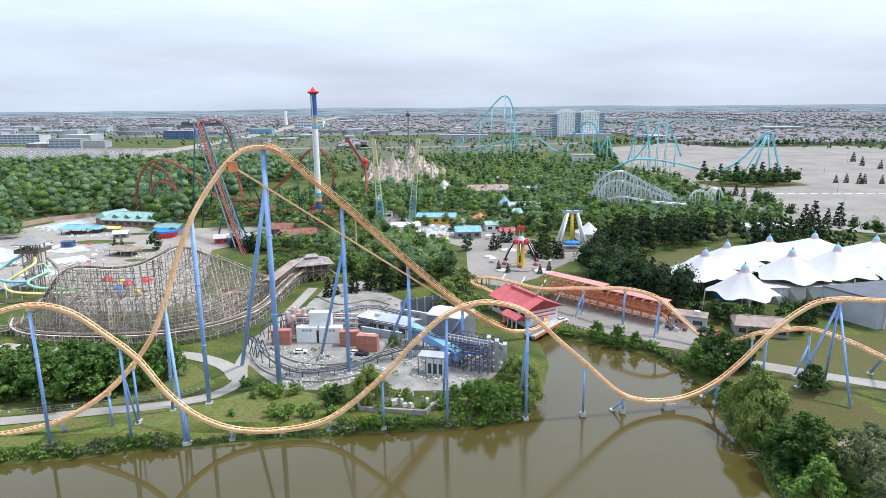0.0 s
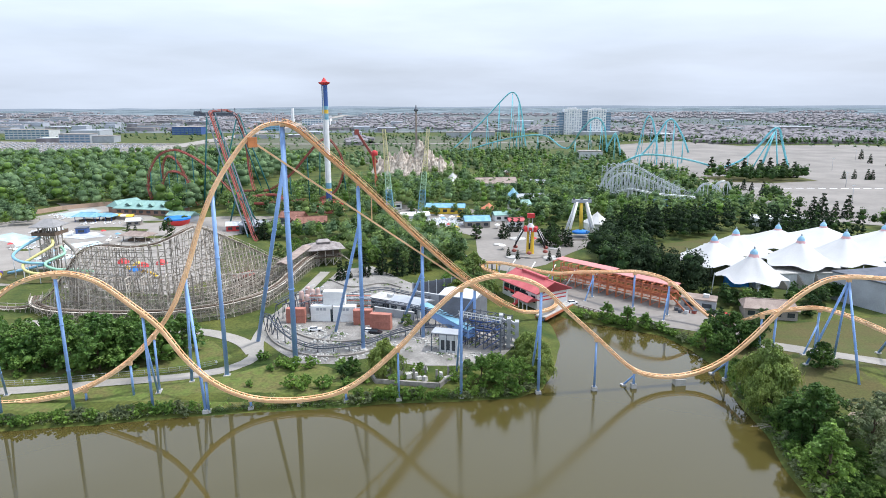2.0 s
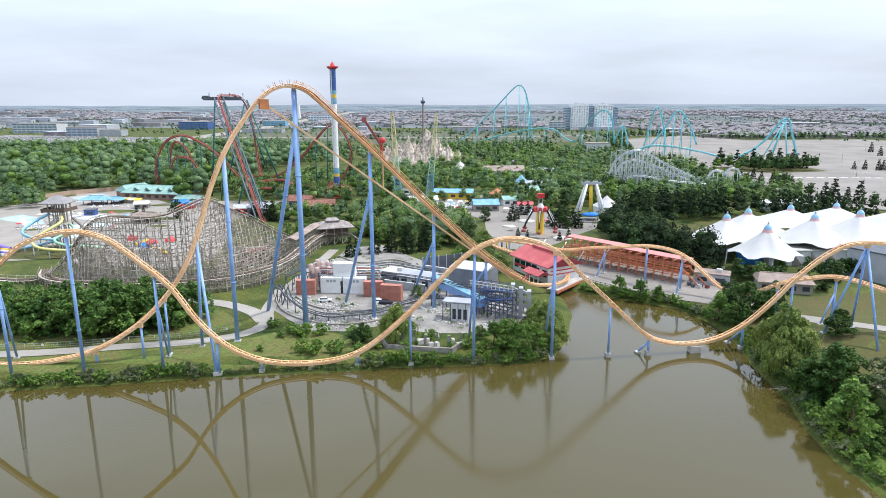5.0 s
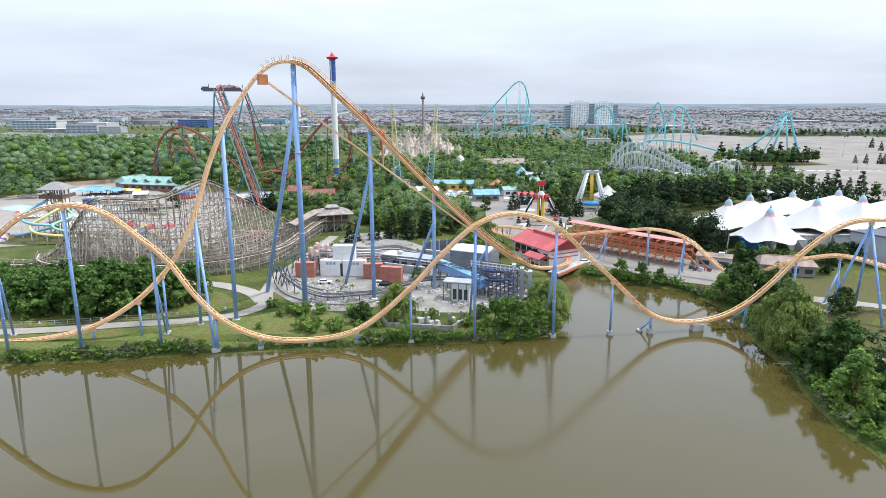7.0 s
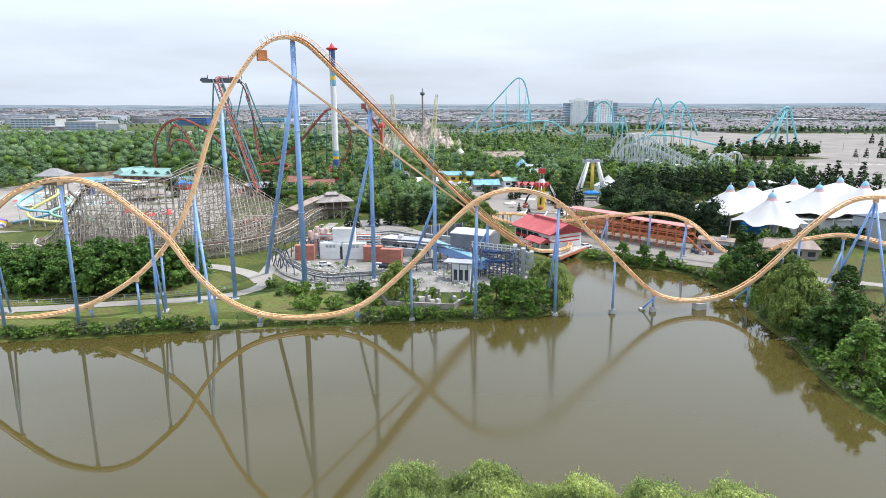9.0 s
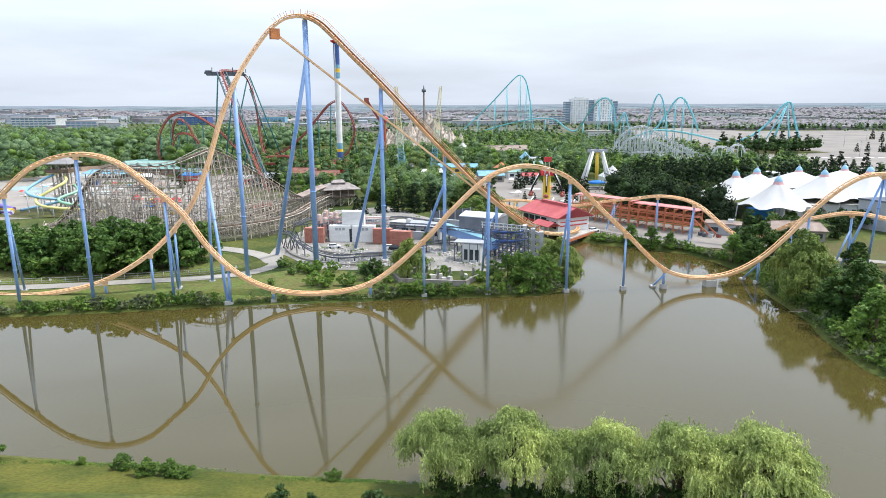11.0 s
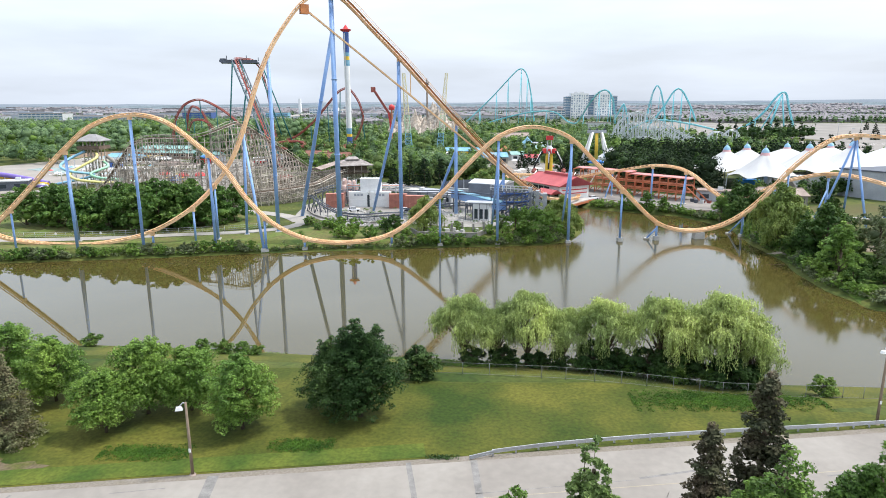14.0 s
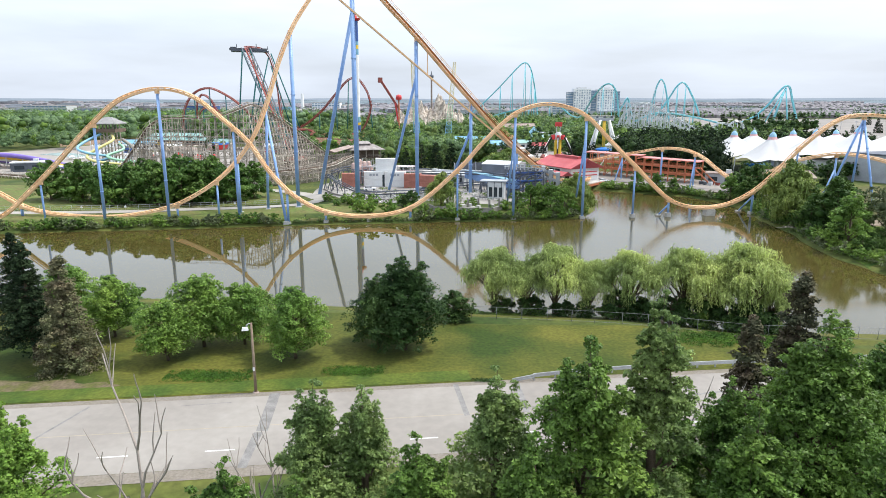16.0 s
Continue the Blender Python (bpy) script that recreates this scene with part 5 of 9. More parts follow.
# ---- the silver lattice coaster ----
silver = thing("silver_coaster", "pale silver coaster on a forest of thin steel posts", "roller coaster")
for pts in ([(110, 470, 8), (113, 470, 18), (117, 470, 25.5), (122, 470, 30), (128, 470, 32.6), (134, 470, 33), (140, 470, 30.5), (152, 470, 24), (166, 470, 16.6), (181, 470, 9.2), (192, 470, 6)],
            [(119, 480, 14), (124, 480, 22), (133, 480, 25), (151, 480, 20), (165, 479, 14), (179, 478, 9), (190, 476, 7)],
            [(183, 470, 8), (185, 470, 14), (189, 470, 18), (195.7, 470, 17.4), (201.6, 470, 13), (203, 470, 7)],
            [(197, 475, 8), (199, 475, 15), (203, 475, 19), (209, 475, 18.4), (212, 475, 11.7), (213, 475, 6)],
            [(118, 466, 11), (132, 464, 15), (150, 463, 12), (170, 463, 10), (190, 464, 8), (204, 465, 7)]):
    path = tube_track(pts, silver, "silver_steel", 1.5, 0.25, 0.35, 3)
    for p in path[::1]:
        part("post", MB().tube([(p.x, p.y, 2.8), (p.x, p.y, p.z - 0.8)], 0.28, 6), "silver_steel", silver)
        if p.z > 9:
            part("brace", MB().beam((p.x + 4, p.y + 1, 3), (p.x, p.y, p.z * 0.6), 0.3), "silver_steel", silver)
for k in range(20):   # two rows of lattice bents beside the big hill
    x = 111 + k * 3.9
    top = min(33.0, 10 + (x - 109) * 3.6) if x < 128 else max(7.0, 33 - 0.47 * (x - 134)) if x > 134 else 33.0
    for y in (464.5, 476.5):
        part("frame_post", MB().beam((x, y, 2.8), (x, y, top), 0.34), "silver_steel", silver)
        for z in np.arange(7.5, top - 2, 6.5):
            part("frame_brace", MB().beam((x, y, z), (x + 3.9, y, min(z + 6.0, top)), 0.22), "silver_steel", silver)
            part("frame_beam", MB().beam((x, y, z), (x + 3.9, y, z), 0.22), "silver_steel", silver)
    part("frame_beam", MB().beam((x, 464.5, top - 0.6), (x, 476.5, top - 0.6), 0.3), "silver_steel", silver)
for x0, y0, w in ((146, 455, 22), (172, 456, 26), (196, 458, 20)):
    for k in range(9):
        x = x0 + w * k / 8
        part("blue_post", MB().beam((x, y0, 2.7), (x, y0, 8.5), 0.4), "support_blue", silver)
        part("blue_brace", MB().beam((x, y0, 2.7), (x + w / 8, y0 + 0.5, 8.3), 0.3), "support_blue", silver)
    part("blue_rail", MB().beam((x0 - 2, y0, 8.6), (x0 + w + 2, y0, 7.8), 1.4, 0.5), "support_blue", silver)
for i in range(7):
    part("blue_car", MB().box((150 + 9 * i, 458, 2.6), (5, 2, 2.2), 0.1 * i), "bright_blue", silver)

# ---- hotel, town and distance ----
hotel = thing("hotel", "tall grey and white hotel in two glazed blocks", "building")
for x, y, w, h, mt in ((289, 1508, 40, 59, "white_paint"), (316, 1512, 14, 55, "glass_blue"), (343, 1502, 40, 58, "white_paint"), (263, 1512, 12, 52, "glass_blue"), (369, 1506, 12, 53, "glass_blue")):
    b = part("block", MB().box((x, y, 2), (w, 24, h), 0.06), mt, hotel)
    if w < 20:
        for f in range(14):
            part("floor_band", MB().box((x, y, 5 + f * 3.7), (w + 0.5, 24.5, 0.7), 0.06), "light_grey", b)
        continue
    part("parapet", MB().box((x, y, 2 + h), (w * 0.5, 14, 3.5), 0.06), "light_grey", b)
    for i in range(7):
        for f in range(15):
            if (i * 5 + f * 3) % 7 == 0:
                continue
            o = -w / 2 + w * (i + 0.5) / 7
            part("window", MB().box((x + o, y - 12.15 + 0.06 * o, 4.5 + f * 3.65), (w / 7 * (0.36 if i % 3 else 0.6), 0.5, 1.7), 0.06), "glass_blue", b)
part("entrance_wing", MB().box((232, 1490, 2), (40, 22, 14), 0.06), "light_grey", hotel)
part("podium", MB().box((340, 1478, 2), (100, 24, 9), 0.06), "grey_paint", hotel)

lot = part("pavement_lot", sheet([(225, 405), (300, 360), (700, 330), (1000, 620), (700, 1120), (497, 1100), (437, 1250), (290, 1130), (228, 830), (250, 640), (235, 520)], 0.08, 60), "lot_asphalt")
tagged(lot, "vast empty pale asphalt parking lot", "parking lot", kind="structure")
for i in range(16):
    part("trim_line", MB().box((268 + i * 9.5, 556 - i * 0.6, height(300, 556) + 0.13), (6.5, 2.2, 0.02), -0.06), "white_paint", lot)
island = part("ground_island", sheet([(250, 640), (262, 600), (300, 590), (352, 606), (350, 640), (300, 655)], 0.16, 30), "dry_grass")
tagged(island, "grassy traffic island in the parking lot", "lawn", kind="structure")

rng = random.Random(21)
def far_free(x, y):
    if 225 < x < 1000 and 330 < y < 1250 and poly_at([(225, 405), (300, 360), (700, 330), (1000, 620), (700, 1120), (497, 1100), (437, 1250), (290, 1130), (228, 830)], x, y)[0]:
        return False
    return True
roofs, walls = MB(), MB()
made = 0
while made < 5400:
    y = 1150 + 2300 * rng.random() ** 1.25
    x = rng.uniform(-0.78, 0.78) * y
    if not far_free(x, y) or noise.noise((x / 420, y / 420, 7.7)) < -0.12 or abs(x + 470 + (y - 1000) * 0.01) < 60 or (y < 1600 and -150 < x < 420) or (y < 1500 and x < -250):
        continue
    row = round(y / 34) * 34 + rng.uniform(-3, 3)
    z = height(x, row) - 0.3
    w, d, h = rng.uniform(8, 13), rng.uniform(8, 11), rng.uniform(4.5, 7)
    a = 0.3 * noise.noise((x / 700, y / 700, 1.0))
    ca, sa, up = math.cos(a), math.sin(a), z + h + rng.uniform(2.2, 3.4)
    ring4 = [(x + px * ca - py * sa, row + px * sa + py * ca) for px, py in ((-w / 2, -d / 2), (w / 2, -d / 2), (w / 2, d / 2), (-w / 2, d / 2))]
    walls.add([(px, py, q) for q in (z, z + h) for px, py in ring4], [(0, 1, 5, 4), (1, 2, 6, 5), (2, 3, 7, 6), (3, 0, 4, 7)])
    eave = [(x + (px - x) * 1.09, row + (py - row) * 1.09, z + h) for px, py in ring4]
    roofs.add(eave + [(x - w * 0.22 * ca, row - w * 0.22 * sa, up), (x + w * 0.22 * ca, row + w * 0.22 * sa, up)], [(0, 1, 5, 4), (2, 3, 4, 5), (1, 2, 5), (3, 0, 4)])
    made += 1
tagged(part("suburb_walls", walls, "wall_hazed"), "far suburb of brick and stucco houses, colour greyed for haze", "houses", kind="stuff")
tagged(part("suburb_roofs", roofs, "roof_hazed"), "shingle roofs of a far suburb, colour greyed for haze", "roofs", kind="stuff")
for i in range(190):
    y = rng.uniform(1250, 3200)
    x = rng.uniform(-0.76, 0.76) * y
    if not far_free(x, y) or (y < 1650 and -100 < x < 420) or abs(x + 480) < 70 or (x > 60 and i % 4):
        continue
    k = 1.0 if x < -200 or x > 700 else 0.6
    w, d, h = rng.uniform(25, 110) * k, rng.uniform(20, 50), rng.uniform(6, 13)
    t = thing("far_store", ("pale flat-roofed store far beyond the park", "long grey warehouse far beyond the park")[i % 2], "building", "far stores", at=(x, y, height(x, y) - 0.5), rz=rng.uniform(-0.2, 0.2))
    part("wall", MB().box((0, 0, 0), (w, d, h)), ("shed_white", "grey_paint", "wall_hazed")[i % 3], t)
    part("roof", MB().box((0, 0, h), (w + 0.6, d + 0.6, 0.6)), ("shed_white", "lot_asphalt")[i % 2], t)
for x, y, w, d, h, mt, lab in ((-890, 1385, 95, 40, 20, "light_grey", "long pale-grey office block with blue glass ends"), (-715, 1250, 60, 30, 17, "grey_paint", "grey glazed office block behind the woods"), (-625, 1570, 70, 40, 18, "deep_blue", "dark blue glazed office block"),
                              (50, 1400, 105, 30, 11, "grey_paint", "long low grey warehouse behind the rides"), (232, 1465, 36, 20, 20, "light_grey", "pale mid-rise building beside the hotel"), (187, 847, 30, 20, 11, "light_grey", "windowless pale-grey show building"),
                              (62, 640, 34, 16, 6, "rust_container", "long low brick-red park building"), (-480, 1750, 60, 30, 14, "sky_blue", "blue and white store beside the highway"), (-420, 2100, 90, 40, 22, "white_paint", "white industrial plant with tall stacks")):
    t = thing("far_building", lab, "building", at=(x, y, height(x, y)))
    part("wall", MB().box((0, 0, -0.5), (w, d, h + 0.5)), mt, t)
    part("roof", MB().box((0, 0, h), (w + 1, d + 1, 0.8)), "pale_concrete", t)
    n = int(w / 9)
    if h > 12 and mt != "light_grey" or h == 20:
        for i in range(n):
            for f in range(int(h / 5)):
                part("window", MB().box((-w / 2 + w * (i + 0.5) / n, -d / 2 - 0.1, 2 + f * 5), (w / n * 0.8, 0.4, 2.6)), "glass_blue", t)
stack = thing("chimney_stack", "tall white industrial stack on the plain", "chimney", at=(-545, 2300, height(-545, 2300)))
part("shaft", MB().lathe((0, 0, -1), [(6, 0), (5, 52)], 12), "white_paint", stack)
highway = part("road_highway", strip([(-480, 880), (-474, 1005), (-474, 1207), (-478, 1665), (-511, 2680), (-505, 4100)], 42, 0.9, 60), "pale_concrete")
tagged(highway, "wide pale highway running to the horizon", "highway", kind="structure")
cross = part("road_cross", strip([(-1600, 1330), (-1000, 1240), (-474, 1190), (0, 1180), (240, 1240), (700, 1300), (1500, 1400)], 26, 0.7, 60), "lot_asphalt")
tagged(cross, "broad road crossing behind the park", "road", kind="structure")
carlot = part("pavement_cars", sheet([(-900, 1300), (-860, 850), (-565, 800), (-490, 890), (-500, 1180)], 0.15, 60), "lot_asphalt")
tagged(carlot, "grey parking lot crowded with cars", "parking lot", kind="structure")
cars = MB()
for i in range(40):
    for j in range(34):
        x, y = -880 + i * 10 + rng.uniform(-1, 1), 840 + j * 12.5
        if rng.random() < 0.62 and poly_at([(-890, 1290), (-850, 860), (-570, 812), (-500, 890), (-510, 1170)], x, y)[0]:
            z = height(x, y) + 0.3
            cars.box((x, y, z), (1.9, 4.4, 0.9), 0.06)
            cars.box((x, y - 0.2, z + 0.9), (1.7, 2.3, 0.6), 0.06, 0.8)
tagged(part("parked_cars", cars, "car_mix"), "hundreds of parked cars of many colours", "cars", kind="stuff")
field = part("ground_field", sheet([(-470, 1010), (-300, 1000), (-120, 1150), (-200, 1500), (-440, 1560)], 0.4, 80), "dry_field")
tagged(field, "open dry grass beside the highway", "field", kind="structure")
open_land = part("ground_open", sheet([(-110, 760), (-20, 980), (220, 1060), (290, 1150), (260, 1440), (-200, 1440), (-130, 1000)], 0.4, 80), "dry_field")
tagged(open_land, "bare dry ground behind the rides", "field", kind="structure")
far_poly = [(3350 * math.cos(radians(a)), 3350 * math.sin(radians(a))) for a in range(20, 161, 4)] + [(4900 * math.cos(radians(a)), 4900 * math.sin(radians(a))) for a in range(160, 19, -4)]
# the plain's blue-grey is aerial haze mixed into the base colour
mat("far_land_hazed", (0.115, 0.150, 0.165), rough=1.0, vary=0.25, scale=120, second=(0.20, 0.235, 0.255), fine=0.03, spec=0.0)
tagged(part("ground_far", sheet(far_poly, 1.2, 220), "far_land_hazed"), "far wooded plain below the horizon, haze mixed into its colour", "far land", kind="structure")
ridge = MB()
ring_pts = []
for i in range(97):
    a = radians(20 + 140 * i / 96)
    r = 4700
    ring_pts.append((r * math.cos(a), r * math.sin(a)))
rv = [(x, y, z + (46 + 14 * noise.noise((x / 1100, y / 1100, 2.2)) + 4 * noise.noise((x / 200, y / 200, 1.2)) if z else 0)) for z in (0, 1) for x, y in ring_pts]
ridge.add([(x, y, z) for x, y, z in rv], [(i, i + 1, 98 + i, 97 + i) for i in range(96)], True)
# backdrop ridge emits a blue-grey haze tint instead of being lit
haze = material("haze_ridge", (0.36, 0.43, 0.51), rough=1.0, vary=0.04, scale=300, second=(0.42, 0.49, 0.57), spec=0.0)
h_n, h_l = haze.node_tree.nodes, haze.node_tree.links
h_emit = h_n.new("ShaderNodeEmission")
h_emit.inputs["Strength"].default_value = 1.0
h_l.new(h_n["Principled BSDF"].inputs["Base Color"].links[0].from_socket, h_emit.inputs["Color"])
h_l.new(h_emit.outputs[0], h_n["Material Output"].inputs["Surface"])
M["haze_ridge"] = haze
tagged(part("backdrop", ridge, "haze_ridge"), "low wooded ridge on the horizon, glowing in a painted haze tint", "ridge", kind="structure")

# town land tinted blue-grey, its share of haze put into the colour
mat("town_ground_hazed", (0.125, 0.148, 0.150), rough=1.0, vary=0.2, scale=90, second=(0.185, 0.20, 0.20), fine=0.05, spec=0.0)
tagged(part("ground_town", sheet([(-1500, 1620), (1500, 1620), (3050, 3330), (-3050, 3330)], 0.5, 150), "town_ground_hazed"), "town land with streets and gardens, greyed in colour for haze", "town land", kind="structure")

mat("roof_rust", (0.205, 0.088, 0.062), rough=0.8, vary=0.2, scale=3, second=(0.26, 0.13, 0.095))
mat("slide_yellow", (0.62, 0.56, 0.22), rough=0.4, vary=0.06)
mat("slide_green", (0.30, 0.55, 0.38), rough=0.4, vary=0.06)
mat("slide_blue", (0.22, 0.42, 0.56), rough=0.4, vary=0.06)
mat("tan_wall", (0.42, 0.30, 0.22), rough=0.9, vary=0.12, scale=5)
mat("pale_cream", (0.62, 0.58, 0.48), rough=0.7, vary=0.06)

# ---- the stunt yard ----
def container(x, y, z, length, rz, mt, label, h=2.6, w=2.5):
    t = thing("shipping_container", label, "container", "containers of the stunt yard", at=(x, y, z), rz=rz)
    part("shell", MB().box((0, 0, 0), (length, w, h)), mt, t)
    n = int(length / 0.55)
    ribs = MB()
    for i in range(n):
        for s in (-1, 1):
            ribs.box((-length / 2 + length * (i + 0.5) / n, s * (w / 2 + 0.03), 0.15), (0.26, 0.07, h - 0.3))
    part("corrugation", ribs, mt, t)["kind"] = "stuff"
    for sx in (-1, 1):
        part("end_frame", MB().box((sx * (length / 2 + 0.03), 0, 0), (0.12, w + 0.12, h + 0.08)), mt, t)
    return t


zc = 2.65
for x, y, z, ln, rz, mt, lab in [(-53.6, 208.2, 0, 6.3, 0, "rust_container", "rusty orange shipping container on the yard"), (-53.6, 208.2, 2.64, 6.3, 0, "rust_container", "rusty orange shipping container stacked on another"),
                                 (-30.2, 206.6, 0, 6.3, 0.03, "rust_container", "rusty orange shipping container on the yard"), (-30.2, 206.6, 2.64, 6.3, 0.03, "rust_container", "rusty orange shipping container stacked on another"),
                                 (-23.6, 202.3, 0, 7.0, -0.2, "rust_container", "rusty orange shipping container on the yard"), (-23.6, 202.3, 2.64, 7.0, -0.2, "rust_container", "rusty orange shipping container stacked on another")]:
    container(x, y, zc + z, ln, rz, mt, lab)
for x, y, z, ln in [(-45, 210.4, 0, 7.2), (-37, 210.0, 0, 7.6), (-45, 210.4, 2.84, 7.2), (-37, 210.0, 2.84, 7.6), (-40.6, 211.5, 5.68, 7.4), (-40.6, 211.5, 8.1, 7.4)]:
    c = container(x, y, zc + z, ln, -0.02, "white_paint", "white painted shipping container in a stacked wall", 2.8 if z < 5 else 2.4, 3.0)
    if z == 2.84:
        for k in range(3):
            part("lettering_bar", MB().box((-1.2 + 1.2 * k, -1.62, 1.3), (0.9, 0.06, 0.9)), "grey_paint", c, "illegible grey painted mark")
gate = thing("stunt_gate", "dark doorway between white containers", "gate", at=(-41, 208.8, zc))
part("door", MB().box((0, 0, 0), (1.6, 0.4, 4.6)), "dark_window", gate)
part("door_frame", MB().box((0, 0.15, 0), (2.3, 0.2, 5.1)), "pale_concrete", gate)


def tank(x, y, h, r, mt):
    t = thing("storage_tank", "pale pink upright storage tank", "tank", "tanks of the stunt yard", at=(x, y, 2.6))
    part("shell", MB().lathe((0, 0, 0), [(r, 0), (r, h - 0.6), (r * 0.7, h - 0.1), (0.1, h)], 14), mt, t)
    part("pipe", MB().tube([(r + 0.2, 0, 0.1), (r + 0.2, 0, h + 0.4), (r + 1.4, 0.4, h + 0.4)], 0.14, 6), "silver_steel", t)
    part("band", MB().lathe((0, 0, h * 0.55), [(r + 0.05, 0), (r + 0.05, 0.4)], 14), "pink_roof", t)


for x, y, h in ((-54, 219, 8.2), (-52, 221, 9.4), (-50, 219.5, 8.8), (-51.6, 217.4, 7.4), (-48.6, 221.5, 8.6), (-47.4, 218.5, 7.2)):
    tank(x, y, h, 0.95, "tank_pink")
rack = thing("pipe_rack", "tangled grey steel pipe rack behind the containers", "pipe rack", at=(-46, 217, 2.6))
for i in range(9):
    part("post", MB().beam((-4 + i * 2.6, -2, 0), (-4 + i * 2.6, -2, 7.2), 0.22), "light_grey", rack)
    part("post", MB().beam((-4 + i * 2.6, 2, 0), (-4 + i * 2.6, 2, 7.2), 0.22), "light_grey", rack)
for z in (3.2, 5.2, 7.0):
    for o in (-2, 0, 2):
        part("pipe", MB().tube([(-4.5, o, z), (17.3, o, z)], 0.2, 6), "silver_steel" if o else "rust_container", rack)

def car(x, y, rz, mt, label, z=None):
    t = thing("car", label, "car", "parked cars", at=(x, y, (height(x, y) if z is None else z) + 0.1), rz=rz)
    body = MB()
    body.add([(-2.2, -0.88, 0.35), (2.2, -0.88, 0.35), (2.2, 0.88, 0.35), (-2.2, 0.88, 0.35), (-2.25, -0.88, 0.85), (2.2, -0.88, 0.75), (2.2, 0.88, 0.75), (-2.25, 0.88, 0.85), (-2.15, -0.8, 0.98), (1.1, -0.8, 0.98), (1.1, 0.8, 0.98), (-2.15, 0.8, 0.98)],
             [(3, 2, 1, 0), (0, 1, 5, 4), (1, 2, 6, 5), (2, 3, 7, 6), (3, 0, 4, 7), (4, 5, 9, 8), (5, 6, 10, 9), (6, 7, 11, 10), (7, 4, 8, 11), (8, 9, 10, 11)])
    part("body", body, mt, t)
    part("cabin", MB().box((-0.5, 0, 0.96), (2.7, 1.5, 0.5), 0, 0.78), "dark_window", t)
    part("roof", MB().box((-0.5, 0, 1.46), (2.0, 1.15, 0.06), 0, 0.95), mt, t)
    for sx in (-1.4, 1.4):
        for sy in (-0.86, 0.86):
            part("wheel", MB().tube([(sx, sy - 0.1, 0.32), (sx, sy + 0.1, 0.32)], 0.33, 12), "black_rubber", t)


mat("car_white", (0.75, 0.75, 0.75), rough=0.25, vary=0.03)
mat("car_black", (0.02, 0.02, 0.025), rough=0.2, vary=0.03)
mat("car_silver", (0.42, 0.44, 0.46), rough=0.25, metal=0.3, vary=0.03)
car(-45.5, 199.8, 0.15, "car_white", "white car parked in the stunt yard")
car(-25, 197.5, -0.25, "car_black", "black and white car parked in the yard")
car(-27, 198.2, -0.25, "car_white", "white car parked in the stunt yard")
car(46.5, 230.5, 0.4, "car_white", "white pickup parked beside the station")
for x, y, mt, lab in ((6, 296, "car_white", "white car parked on the plaza"), (9.5, 300.5, "car_silver", "silver car parked on the plaza"), (95, 218, "car_black", "black car behind the utility shed"), (98, 214.5, "red_paint", "red car beside the hall")):
    car(x, y, 0.6, mt, lab)

house("show_building", "windowless blue-grey metal show building", "building", (4.5, 216), (14, 11), 8.8, "gable", 1.0, -0.45, "slate_wall", "light_grey", 0, over=0.1)
house("open_workshop", "low workshop with a light-grey metal roof", "building", (-14.5, 220), (13, 9), 4.2, "gable", 1.2, -0.5, "light_grey", "grey_paint", 3, over=0.6)
house("side_workshop", "low annex with a flat pale roof", "building", (-24, 226), (10, 8), 3.6, "flat", 0, -0.5, "grey_paint", "concrete", 2)
wall_t = thing("boundary_wall", "tall dark-grey board screen wall", "wall")
for i in range(6):
    part("panel", MB().box((-13 + i * 3.0, 236 + i * 1.6, 2.4), (3.3, 0.25, 6.5), 0.49), "dark_grey", wall_t)
    part("post", MB().box((-14.5 + i * 3.0, 235.2 + i * 1.6, 2.4), (0.35, 0.35, 6.9), 0.49), "grey_paint", wall_t)
chute = thing("blue_chute", "long sky-blue enclosed conveyor chute", "conveyor")
part("box_girder", MB().beam((-9.5, 211, 7.2), (6.5, 187.5, 6.2), 3.0, 2.6), "support_blue", chute)
part("girder_roof", MB().beam((-9.5, 211, 8.6), (6.5, 187.5, 7.6), 3.3, 0.2), "sky_blue", chute)
for s in (0.05, 0.35, 0.65, 0.95):
    p = Vector((-9.5, 211, 6)).lerp(Vector((6.5, 187.5, 5)), s)
    for k in (-1.2, 1.2):
        part("leg", MB().beam((p.x + k, p.y + k * 0.6, 2.3), (p.x + k, p.y + k * 0.6, p.z), 0.35), "dark_grey", chute)
plant = thing("wrecked_hall", "ruined white concrete hall with dark openings", "building", at=(-0.5, 183.5, 2.2), rz=-0.25)
part("wall", MB().box((0, 0, 0), (5.5, 4, 5.6)), "light_grey", plant)
part("roof", MB().box((-1.0, 0.5, 5.8), (9, 5, 0.3)), "grey_paint", plant)
for k in range(3):
    part("opening", MB().box((-1.7 + 1.7 * k, -2.02, 0.8), (1.1, 0.12, 3.2)), "dark_window", plant)
for k in range(4):
    part("roof_strut", MB().beam((-5.3 + 2.4 * k, -1.9, 0), (-5.3 + 2.4 * k, -1.9, 5.8), 0.22), "dark_grey", plant)
frame_t = thing("steel_scaffold", "dense dark-blue steel scaffold of the stunt coaster", "scaffold", at=(11, 189, 2.2), rz=-0.5)
for ix in range(6):
    for iy in range(4):
        part("post", MB().beam((-7 + ix * 2.8, -4.5 + iy * 3.0, 0), (-7 + ix * 2.8, -4.5 + iy * 3.0, 9.5), 0.24), "dark_grey", frame_t)
